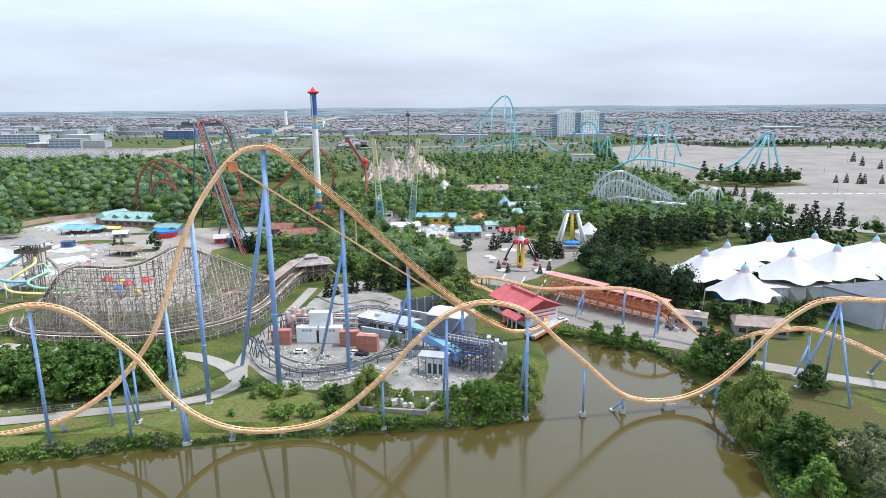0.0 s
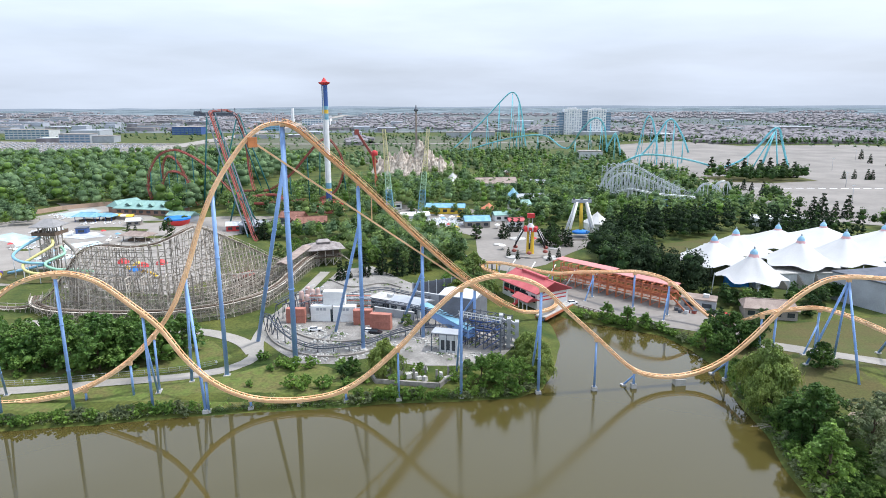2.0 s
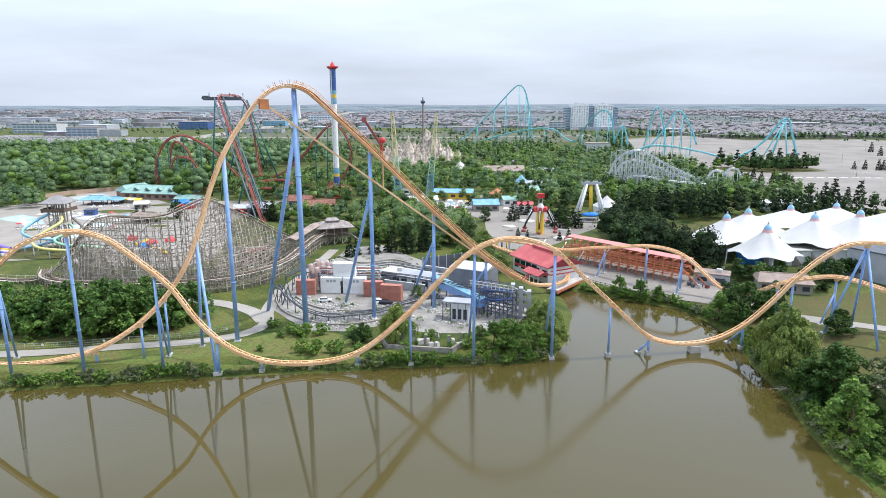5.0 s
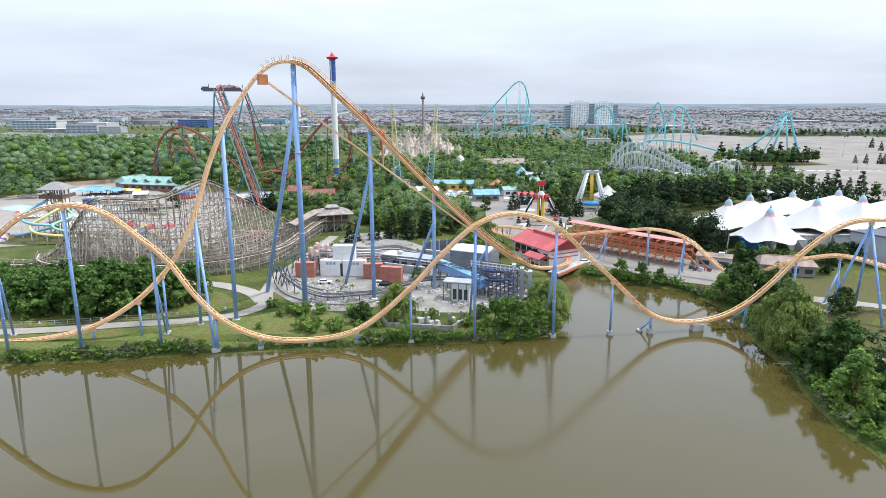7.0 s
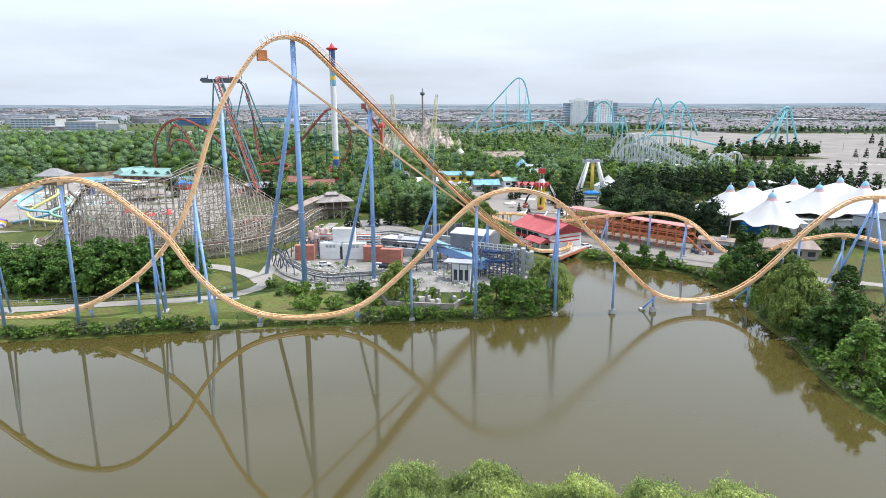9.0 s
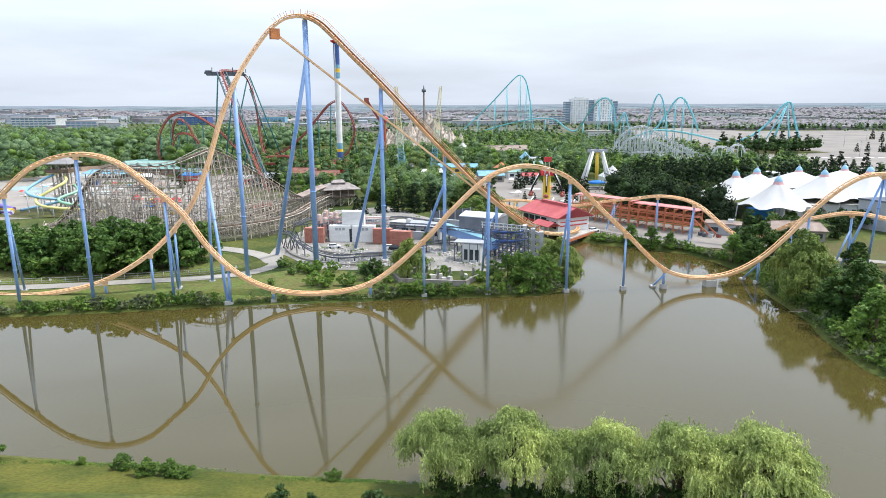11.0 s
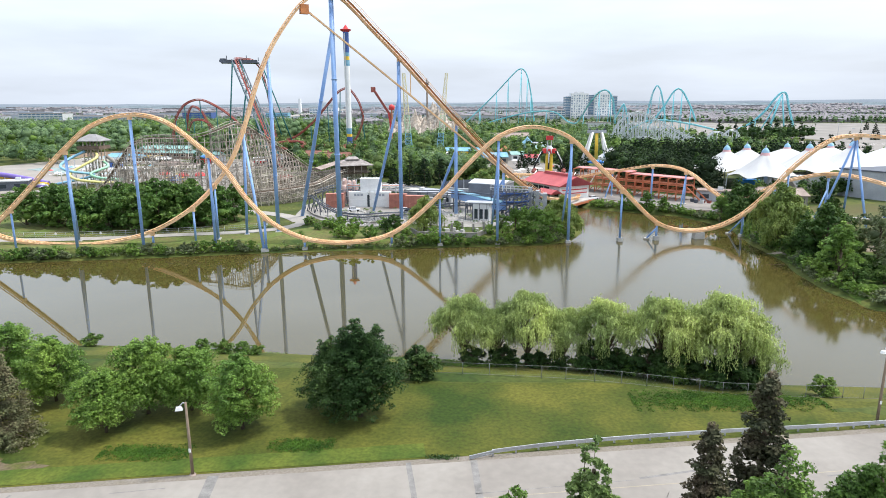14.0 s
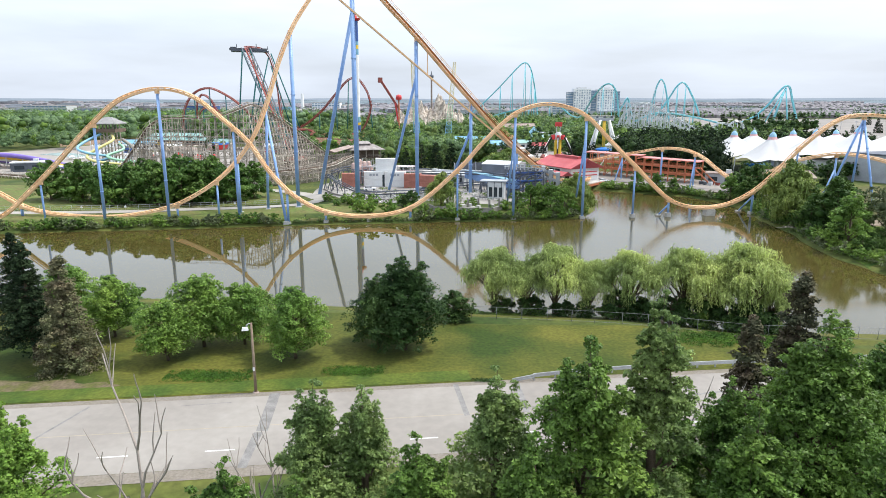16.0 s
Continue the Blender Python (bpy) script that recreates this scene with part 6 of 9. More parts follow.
for iz in range(4):
    for iy in range(4):
        part("ledger", MB().beam((-7, -4.5 + iy * 3, 2.2 + iz * 2.3), (7, -4.5 + iy * 3, 2.2 + iz * 2.3), 0.2), "dark_grey", frame_t)
    for ix in range(6):
        part("ledger", MB().beam((-7 + ix * 2.8, -4.5, 2.2 + iz * 2.3), (-7 + ix * 2.8, 4.5, 2.2 + iz * 2.3), 0.2), "dark_grey", frame_t)
    for ix in range(5):
        part("brace", MB().beam((-7 + ix * 2.8, -4.5, 2.2 + (iz - 1) * 2.3), (-4.2 + ix * 2.8, -4.5, 2.2 + iz * 2.3), 0.18), "deep_blue", frame_t)
fence_top = MB()
for ix in range(11):
    part("guard_post", MB().beam((-7 + ix * 1.4, -4.8, 9.4), (-7 + ix * 1.4, -4.8, 11.2), 0.16), "light_grey", frame_t)
for z in (10.3, 11.2):
    part("guard_rail", MB().beam((-7.4, -4.8, z), (7.4, -4.8, z), 0.2), "light_grey", frame_t)
part("helix_track", MB().tube([(5.5 * math.cos(a), 3.6 * math.sin(a), 3.5 + a * 0.45) for a in np.arange(0, 12.5, 0.35)], 0.3, 6), "deep_blue", frame_t)
part("helix_track", MB().tube([(4.2 * math.cos(a), 2.6 * math.sin(a), 3.0 + a * 0.45) for a in np.arange(0.5, 12.5, 0.35)], 0.25, 6), "dark_grey", frame_t)
pylon_t = thing("concrete_frame", "notched grey concrete frame beside the steel scaffold", "frame", at=(15.6, 187.6, 2.2), rz=-0.12)
for k, tall in enumerate((10.6, 9.6, 8.8)):
    part("pylon", MB().box((2.5 * k, -0.4 * k, -0.2), (1.25, 2.6, tall)), "pylon_concrete", pylon_t)
for k in range(2):
    for j in range(4):
        z = 1.0 + 2.2 * j - 0.6 * k
        part("cross_beam", MB().beam((0.5 + 2.5 * k, -1.2, z + 1.5), (2.2 + 2.5 * k, -1.5, z + 0.7), 0.8, 0.75), "pylon_concrete", pylon_t)
# the dark launched coaster that winds over the yard
stunt = thing("stunt_coaster", "low dark steel launched coaster winding over rubble", "roller coaster")
path = tube_track([(-64, 205, 7), (-60, 198, 8.5), (-55, 191, 7), (-48, 185, 5), (-41, 181.5, 4.6), (-33, 182, 5.0), (-26, 186, 4.6), (-18, 192, 5.5), (-10, 196, 6), (0, 194, 6.5), (8, 190, 7.5)], stunt, "dark_grey", 1.2, 0.14, 0.22, 1.5)
for p in path[::3]:
    part("post", MB().tube([(p.x, p.y, 2.2), (p.x, p.y, p.z - 0.5)], 0.16, 6), "dark_grey", stunt)
path = tube_track([(-40, 232, 5.5), (-28, 238, 6.5), (-16, 233, 6), (-8, 228, 6), (-30, 222, 5), (-38, 228, 5)], stunt, "dark_grey", 1.2, 0.14, 0.22, 1.5)
for p in path[::4]:
    part("post", MB().tube([(p.x, p.y, 2.2), (p.x, p.y, p.z - 0.5)], 0.16, 6), "dark_grey", stunt)
for k, (hx, hy) in enumerate(((-60.5, 200), (-58.8, 198.5), (-57, 197))):
    part("bent_frame", MB().beam((hx - 2, hy, 2.4), (hx, hy, 8.6), 0.3).beam((hx + 2, hy, 2.4), (hx, hy, 8.6), 0.3), "dark_grey", stunt)
terrace = thing("stone_terrace", "low stone terrace wall with square pillars", "terrace")
for a, b in (((-21, 160.5), (-3.5, 158.0)), ((-3.5, 158.0), (1.2, 166)), ((-21, 160.5), (-23, 166))):
    part("wall", MB().beam((*a, 2.0), (*b, 2.0), 0.7, 2.2), "terrace_stone", terrace)
for i in range(6):
    part("pillar", MB().box((-17 + 3.2 * i, 164 - 0.4 * i + (i % 2) * 3, 2.0), (0.6, 0.6, 3.0)), "terrace_stone", terrace)
for i in range(14):
    rr = random.Random(40 + i)
    rock = thing("boulder", "grey broken rubble block on the terrace", "boulder", "rubble", at=(-19 + rr.random() * 18, 162 + rr.random() * 8, 2.0), rz=rr.random() * 3)
    part("stone", MB().box((0, 0, -0.1), (1.0 + rr.random(), 0.8 + rr.random(), 0.6 + rr.random()), 0, 0.75), "concrete", rock)

# ---- the water park ----
tower = thing("slide_tower", "timber water-slide tower with a hipped grey roof", "slide tower", at=(-180.5, 279.5, 2.6))
for sx in (-1, 0, 1):
    for sy in (-1, 0, 1):
        part("post", MB().box((sx * 3.2, sy * 3.2, -0.3), (0.45, 0.45, 21)), "weathered_wood", tower)
for z in (6, 11.5, 17):
    part("floor", MB().box((0, 0, z), (8.2, 8.2, 0.4)), "weathered_wood", tower)
    part("brace", MB().beam((-3.2, -3.3, z - 5), (3.2, -3.3, z), 0.3).beam((3.2, -3.3, z - 5), (-3.2, -3.3, z), 0.3), "weathered_wood", tower)
part("balcony", MB().box((0, 0, 17.2), (10.5, 10.5, 0.4)).box((0, -5.1, 17.6), (10.5, 0.2, 1.2)).box((5.1, 0, 17.6), (0.2, 10.5, 1.2)).box((-5.1, 0, 17.6), (0.2, 10.5, 1.2)), "dark_wood", tower)
part("roof", MB().gable((0, 0, 21.2), (9, 9), 3.0, 0, 1.3, 0.3, 4.2), "slate_roof", tower)
def slide(points, mt, label, r=0.6):
    t = thing("water_slide", label, "water slide", "slides of the tower")
    path = smooth_path(points, 1.6)
    part("tube", MB().tube(path, r, 10), mt, t)
    for p in path[3::5]:
        if p.z > 4.5:
            part("post", MB().tube([(p.x, p.y, 2.5), (p.x, p.y, p.z - r)], 0.22, 6), "light_grey", t)
slide([(-183, 276, 19), (-188, 272, 16), (-189, 265, 13), (-183, 262, 11), (-177, 266, 9.5), (-178, 272, 8), (-186, 272, 6), (-196, 270, 4)], "slide_blue", "blue tube slide curling down from the tower")
slide([(-178, 276, 18.5), (-175, 271, 16.5), (-179, 265, 13), (-183, 262, 10), (-178, 257, 8), (-168, 258, 6.5), (-160, 262, 5.5), (-158, 268, 4)], "slide_yellow", "yellow tube slide curling down from the tower")
slide([(-177, 280, 14), (-172, 274, 12), (-176, 266, 9.5), (-170, 262, 8), (-162, 264, 7), (-158, 270, 5), (-164, 274, 3.6)], "slide_green", "green tube slide looping beside the tower")
slide([(-176, 282, 16), (-168, 276, 12), (-164, 268, 8), (-164, 260, 5), (-166, 254, 3.4)], "pale_concrete", "pale straight slide descending from the tower", 0.8)
for k, (mt, lab) in enumerate((("purple_paint", "purple open slide trough on the deck"), ("yellow_paint", "yellow slide tube across the deck"), ("white_paint", "white slide trough across the deck"), ("purple_paint", "purple slide bowl rim beside the deck"), ("light_grey", "pale grey slide trough"))):
    slide([(-262, 282 + 4 * k, 12 - 1.2 * k), (-240, 272 + 3 * k, 10 - 1.2 * k), (-222, 270 + 2 * k, 9 - 1.3 * k), (-207, 268 + k, 7 - 1.0 * k), (-196, 266 - k, 5 - 0.5 * k)], mt, lab, 1.1)
house("changing_hut", "grey flat-roofed hut under the slides", "hut", (-209, 260), (14, 7), 4.0, "flat", 0, 0.4, "dark_grey", "light_grey", 2)
house("pool_pavilion", "open pool pavilion with a bright blue canopy", "pavilion", (-233, 404), (15, 9), 3.6, "gable", 2.2, -0.1, "deep_blue", "sky_blue", 0, over=1.0, open_sides=True, hip=3)
house("pool_shelter", "small blue-roofed pool shelter", "shelter", (-222, 407), (9, 7), 3.0, "gable", 1.8, -0.1, "deep_blue", "sky_blue", 0, over=0.8, open_sides=True, hip=2)
house("park_lodge", "long lodge with a pale teal metal roof", "building", (-205, 434), (46, 17), 4.2, "gable", 4.6, -0.22, "brick_brown", "teal_roof", 8, over=1.4, hip=5)
house("lodge_wing", "lodge wing with a pale teal metal roof", "building", (-228, 444), (20, 12), 4.4, "gable", 4.0, 1.1, "brick_brown", "teal_roof", 4, over=1.0, hip=2)
house("teal_workshop", "teal-roofed service building near the slides", "building", (-172, 404), (18, 9), 4.0, "gable", 2.4, -0.3, "grey_paint", "teal_roof", 3)
house("snack_gazebo", "open timber gazebo with a brown roof", "gazebo", (-172, 343), (15, 8), 3.6, "gable", 1.8, -0.2, "weathered_wood", "roof_brown", 0, over=1.0, open_sides=True, hip=3)
lodge = bpy.data.objects["park_lodge"]
for k in range(4):
    part("dormer", MB().gable((-14 + 9 * k, -5.6, 6.4), (3.4, 3.4), 1.6, math.pi / 2, 0.3), "teal_roof", lodge)
part("cupola", MB().box((16, 0, 8.6), (2.0, 2.0, 1.6)).gable((16, 0, 10.2), (2.0, 2.0), 0.9, 0, 0.3, 0.15, 1.0), "light_grey", lodge)
back = thing("pool_wall", "curved tan wall behind the wave pool", "wall")
for (ax_, ay_), (bx_, by_) in zip([(-290, 418), (-284.3, 430.7), (-276.6, 447.8), (-265.3, 458.5), (-256.9, 465.8)], [(-284.3, 430.7), (-276.6, 447.8), (-265.3, 458.5), (-256.9, 465.8), (-244, 468)]):
    part("wall_panel", MB().beam((ax_, ay_, 4.2), (bx_, by_, 4.2), 0.5, 3.4), "tan_wall", back)
for k in range(4):
    house("beach_cabana", "small yellow and white striped pool cabana", "cabana", (-221 + 4.2 * k, 412 - 1.2 * k), (3.4, 3), 2.4, "gable", 1.2, 0.2, "pale_concrete", ("pale_cream", "yellow_paint")[k % 2], 0, group="cabanas")
house("navy_booth", "dark blue service booth on the deck", "booth", (-215, 364), (6, 5), 3.2, "flat", 0, 0.2, "deep_blue", "dark_grey", 1)
rb = random.Random(61)
bench = MB().box((0, 0, 0.3), (0.65, 1.9, 0.1)).box((0, 0.75, 0.4), (0.65, 0.12, 0.6)).mesh("lounger")
for i in range(150):
    a, q = rb.choice([((-200, 318), (-180, 328)), ((-228, 322), (-206, 330)), ((-246, 366), (-222, 344)), ((-180, 345), (-160, 338)), ((-192, 350), (-176, 362)), ((-270, 426), (-252, 410)), ((-232, 392), (-206, 396))]), rb.random()
    x, y = a[0][0] + (a[1][0] - a[0][0]) * q + rb.uniform(-3, 3), a[0][1] + (a[1][1] - a[0][1]) * q + rb.uniform(-3, 3)
    c = thing("sun_lounger", rb.choice(("white plastic sun lounger on the pool deck", "blue sun lounger on the pool deck")), "lounger", "loungers", at=(x, y, height(x, y) + 0.12), rz=rb.uniform(-0.4, 0.4))
    part("seat", bench, "white_paint", c)
house("tan_hut", "small tan hut with a cream roof", "hut", (-197, 390), (8, 6), 3.0, "gable", 1.6, 0.2, "pale_concrete", "white_paint", 2)
play = thing("splash_playground", "red and blue splash playground behind the timber", "playground", at=(-137, 268, 2.6))
part("pool", MB().lathe((0, 0, 0), [(15, 0), (15, 0.35)], 24), "sky_blue", play)
for k, (x, y, mt, h) in enumerate(((-7, 2, "red_paint", 6), (4, -3, "red_paint", 5.5), (9, 4, "red_paint", 5), (-1, 3, "yellow_paint", 4.2), (1, -4, "bright_blue", 4))):
    for q in range(4):
        part("post", MB().box((x + (-1.4, 1.4, 1.4, -1.4)[q], y + (-1.4, -1.4, 1.4, 1.4)[q], 0.2), (0.25, 0.25, h)), "white_paint", play)
    part("canopy", MB().lathe((x, y, h), [(2.6, 0), (2.2, 1.0), (0.3, 2.2)], 10), mt, play)
part("slide", MB().tube(smooth_path([(-6, 2, 4.5), (-1, -2, 3.6), (5, -1, 2.6), (11, -4, 1.0)], 1.2), 0.6, 8), "yellow_paint", play)
for i in range(9):
    a = i * 0.7
    sun_t = thing("parasol", "striped pool parasol on the deck", "parasol", "parasols", at=(-205 + 34 * math.cos(a) * (0.6 + 0.05 * i), 335 + 26 * math.sin(a), 2.8))
    part("pole", MB().tube([(0, 0, -0.2), (0, 0, 2.4)], 0.05, 6), "white_paint", sun_t)
    part("shade", MB().lathe((0, 0, 2.2), [(1.6, 0), (0.9, 0.45), (0.1, 0.75)], 10), ("white_paint", "sky_blue", "red_paint")[i % 3], sun_t)
round_pool = thing("funnel_ride", "red and blue round slide bowl beside the lodge", "slide bowl", at=(-170, 391, 2.8))
part("bowl", MB().lathe((0, 0, 0), [(6.0, 0), (7.5, 3.0), (7.7, 4.0)], 20), "red_paint", round_pool)
part("rim", MB().lathe((0, 0, 3.6), [(7.8, 0), (7.8, 1.0)], 20), "bright_blue", round_pool)

# ---- smaller buildings of the park ----
for name, lab, x, y, w, d, h, roof, rise, rz, wall_m, top_m, n in (
        ("market_hall", "yellow-walled hall with a light blue roof", -2, 432, 26, 10, 4.5, "gable", 2.2, -0.1, "yellow_paint", "sky_blue", 5),
        ("food_stand", "food stand under a bright blue roof", 17, 383, 15, 11, 4.2, "gable", 2.6, 0.1, "pale_concrete", "sky_blue", 3),
        ("ticket_hut", "small hut with an orange roof", 27, 424, 9, 8, 4.5, "cone", 3.5, 0, "pale_concrete", "orange_steel", 0),
        ("game_stall", "long stall with a pale green roof", 36, 404, 15, 8, 4, "gable", 2.0, 0.2, "white_paint", "teal_roof", 3),
        ("red_booth", "red-roofed booth beside the plaza", 41, 383, 9, 6, 3.6, "gable", 1.8, 0.1, "white_paint", "red_roof", 2),
        ("carousel", "white conical tent roof of a carousel", -46, 512, 15, 15, 4.5, "cone", 5.0, 0, "white_paint", "white_membrane", 0),
        ("flat_ride", "pink and white round ride roof", -35, 500, 12, 12, 4, "cone", 3.2, 0, "pink_roof", "cap_blue", 0),
        ("white_marquee", "white peaked marquee among trees", 4, 566, 18, 12, 4, "cone", 9, 0, "white_paint", "white_membrane", 0),
        ("swing_kiosk", "white peaked roof behind the pendulum ride", 88, 372, 13, 12, 4.5, "cone", 6, 0, "white_paint", "white_membrane", 0)):
    house(name, lab, "building", (x, y), (w, d), h, roof, rise, rz, wall_m, top_m, n)
for name, lab, x, y, w, d, h, roof, rise, rz, wall_m, top_m, n in (
        ("red_cottage", "brown-roofed timber cottage by the dive coaster", -98, 394, 15, 9, 4.5, "gable", 3.2, -0.2, "dark_grey", "roof_rust", 3),
        ("red_lodge", "dark lodge with rust-brown gabled roofs", -84, 376, 20, 9, 4.5, "gable", 3.2, 0.15, "dark_grey", "roof_rust", 4),
        ("gable_lodge", "dark timber lodge with a crosswise rust-brown roof", -92, 372, 12, 9, 4.5, "gable", 3.4, 1.6, "dark_grey", "roof_rust", 2),
        ("grey_depot", "grey-roofed depot at the foot of the lift", -113, 366, 16, 12, 5, "gable", 2.4, -0.35, "dark_grey", "grey_paint", 3),
        ("red_stall", "red stall with a white roof", -128, 372, 9, 7, 3.5, "gable", 1.8, 0.2, "red_paint", "white_paint", 2),
        ("arcade", "long arcade building with a white roof", -22, 402, 18, 8, 4, "gable", 1.8, 0.2, "light_grey", "white_paint", 3),
        ("snack_bar", "low snack bar with a pale roof", -42, 452, 16, 8, 4, "flat", 0, 0.2, "white_paint", "pale_concrete", 3),
        ("restaurant", "wide restaurant with grey roofs", 62, 470, 24, 12, 5, "gable", 3, 0.2, "pale_concrete", "grey_paint", 5),
        ("theatre", "large grey theatre roof among trees", 40, 540, 34, 18, 8, "gable", 4, 0.1, "light_grey", "roof_brown", 5),
        ("shop_row", "row of shops with pastel roofs", 75, 560, 40, 10, 5, "gable", 3, 0.0, "pink_roof", "grey_paint", 7),
        ("flat_market", "flat white roof behind the tents", 203, 387, 32, 14, 4.5, "flat", 0, 0.0, "light_grey", "white_paint", 4),
        ("tea_pavilion", "teal-roofed pavilion under trees", 50, 445, 14, 10, 4, "gable", 3, 0.3, "white_paint", "teal_roof", 3),
        ("blue_kiosk", "blue-roofed kiosk on the plaza", 62, 425, 9, 7, 3.6, "cone", 3.4, 0, "white_paint", "sky_blue", 0),
        ("castle_shop", "pale shop with pointed blue roofs", 48, 470, 10, 10, 6, "cone", 6, 0, "pale_concrete", "sky_blue", 0)):
    house(name, lab, "building", (x, y), (w, d), h, roof, rise, rz, wall_m, top_m, n)
rr = random.Random(77)
for i in range(16):
    x, y = rr.uniform(-10, 60), rr.uniform(290, 430)
    if not poly_at([(2, 275), (28, 276), (45, 288), (62, 312), (84, 340), (66, 362), (45, 385), (50, 420), (18, 446), (-20, 452), (-10, 384), (14, 352), (8, 310)], x, y)[0] or math.hypot(x - 40, y - 309) < 13:
        continue
    k = thing("umbrella_table", "cafe table under a coloured umbrella", "table", "umbrella tables", at=(x, y, height(x, y) + 0.12))
    part("table", MB().lathe((0, 0, 0), [(0.1, 0), (0.1, 0.72), (0.9, 0.72), (0.9, 0.78)], 10), "white_paint", k)
    part("umbrella", MB().lathe((0, 0, 2.1), [(1.9, 0), (1.0, 0.6), (0.05, 0.95)], 8), ("red_paint", "yellow_paint", "sky_blue", "white_paint")[i % 4], k)
for i in range(7):
    b = thing("striped_bollard", "yellow striped queue post by the plaza", "post", "queue posts", at=(9 + 2.0 * i, 283 - 1.4 * i, height(12, 280)))
    part("post", MB().tube([(0, 0, 0), (0, 0, 4.2)], 0.35, 8), ("yellow_paint", "dark_grey")[i % 2], b)
for i in range(5):
    mast_t = thing("leaning_mast", "white leaning mast of the queue canopy", "mast", "canopy masts", at=(24 + 8 * i, 268 - 5 * i, 2.7))
    part("pole", MB().tube([(0, 0, 0), (5, 3, 7)], 0.25, 8), "white_paint", mast_t)

garden = MB()
rg_ = random.Random(91)
for i in range(260):
    x, y = rg_.uniform(-27, 11), rg_.uniform(384, 408)
    r = rg_.uniform(0.5, 1.6)
    garden.lathe((x, y, height(x, y) - 0.2), [(r, 0), (r * rg_.uniform(0.7, 1.0), r * 0.6), (r * 0.3, r * rg_.uniform(0.9, 1.5))], 6, False)
tagged(part("rock_garden", garden, "light_grey"), "pale tumbled boulders of a rock garden", "rocks", kind="stuff")
for x, y, w, d in ((50, 300, 9, 5), (31, 302, 7, 4), (54, 322, 8, 6), (26, 330, 5, 4), (38, 345, 9, 4)):
    bed = thing("planter_bed", "low kerbed planting bed on the plaza", "planter", "planter beds", at=(x, y, height(x, y)))
    part("kerb", MB().lathe((0, 0, 0), [(w * 0.5, 0), (w * 0.5, 0.5), (w * 0.44, 0.5)], 20), "concrete", bed)
    part("soil", MB().lathe((0, 0, 0.1), [(w * 0.44, 0), (w * 0.44, 0.36)], 20), "rough_grass", bed)

for k, (x, y, ln, rz, h) in enumerate(((-33, 225, 22, -0.32, 2.2), (-20, 214, 16, -0.42, 3.0), (-44, 226, 14, 0.3, 2.6), (-8, 229, 12, -0.5, 4.5), (-26, 209.5, 9, -0.2, 3.4))):
    w = thing("concrete_wall", "low grey concrete wall across the yard", "wall", "yard walls", at=(x, y, 2.3), rz=rz)
    part("slab", MB().box((0, 0, 0), (ln, 0.5, h)), ("concrete", "grey_paint")[k % 2], w)
    part("coping", MB().box((0, 0, h), (ln + 0.2, 0.7, 0.2)), "light_grey", w)
path = tube_track([(-62, 214, 8), (-56, 224, 9), (-46, 229, 7.5), (-36, 226, 7), (-26, 219, 7.5), (-16, 211, 8.5), (-6, 203, 9), (2, 197, 9), (9, 194, 8.5)], stunt, "dark_grey", 1.2, 0.15, 0.24, 1.5)
for p in path[::3]:
    part("post", MB().beam((p.x - 1, p.y, 2.2), (p.x, p.y, p.z - 0.5), 0.22).beam((p.x + 1, p.y, 2.2), (p.x, p.y, p.z - 0.5), 0.22), "dark_grey", stunt)
for k in range(8):
    x, y = -58 + 1.7 * k, 212 + (k % 3) * 2.2
    fr = thing("portal_frame", "dark steel portal frame over the stunt track", "frame", "portal frames", at=(x, y, 2.3), rz=0.5 + 0.1 * k)
    part("post", MB().beam((-1.4, 0, 0), (-1.0, 0, 6), 0.25), "dark_grey", fr)
    part("post", MB().beam((1.4, 0, 0), (1.0, 0, 6), 0.25), "dark_grey", fr)
    part("lintel", MB().beam((-1.3, 0, 6), (1.3, 0, 6), 0.3), "dark_grey", fr)

# ---- trees ----
def place_leaves(m, p, a, b, s):
    """One small three-cornered leaf at each place: a along it, b across it, s its size."""
    k = len(m.v)
    v = np.stack([p - a * s * 0.62, p + a * s * 0.50 + b * s * 0.46, p + a * s * 0.50 - b * s * 0.46], axis=1).reshape(-1, 3)
    m.v.extend(map(tuple, v.tolist()))
    n = len(p)
    m.f.extend((k + 3 * i, k + 3 * i + 1, k + 3 * i + 2) for i in range(n))
    m.s.extend([False] * n)


def unit(v):
    return v / np.linalg.norm(v, axis=1)[:, None]


def leaves(m, centers, radii, count, size, rng, flat=0.6, sag=0.0):
    """Leafy caps round the centers: leaves over the upper skin of flattened tufts. sag: how far a tuft's rim hangs."""
    c = np.repeat(np.array(centers), count, axis=0)
    r = np.repeat(np.array(radii), count)[:, None]
    d = unit(rng.normal(size=c.shape))
    d[:, 2] = np.where((d[:, 2] < 0) & (rng.random(len(c)) < 0.72), -d[:, 2], d[:, 2])
    reach = 0.62 + 0.5 * rng.random((len(c), 1))
    p = c + d * r * reach * np.array([1, 1, flat])
    p[:, 2] -= sag * r[:, 0] * (d[:, 0] ** 2 + d[:, 1] ** 2)
    nrm = unit(d * 0.6 + rng.normal(size=c.shape) * 0.55 + np.array([0, 0, 0.6]))
    a = unit(np.cross(nrm, rng.normal(size=c.shape)))
    place_leaves(m, p, a, np.cross(nrm, a), size * (0.6 + 0.8 * rng.random((len(c), 1))))


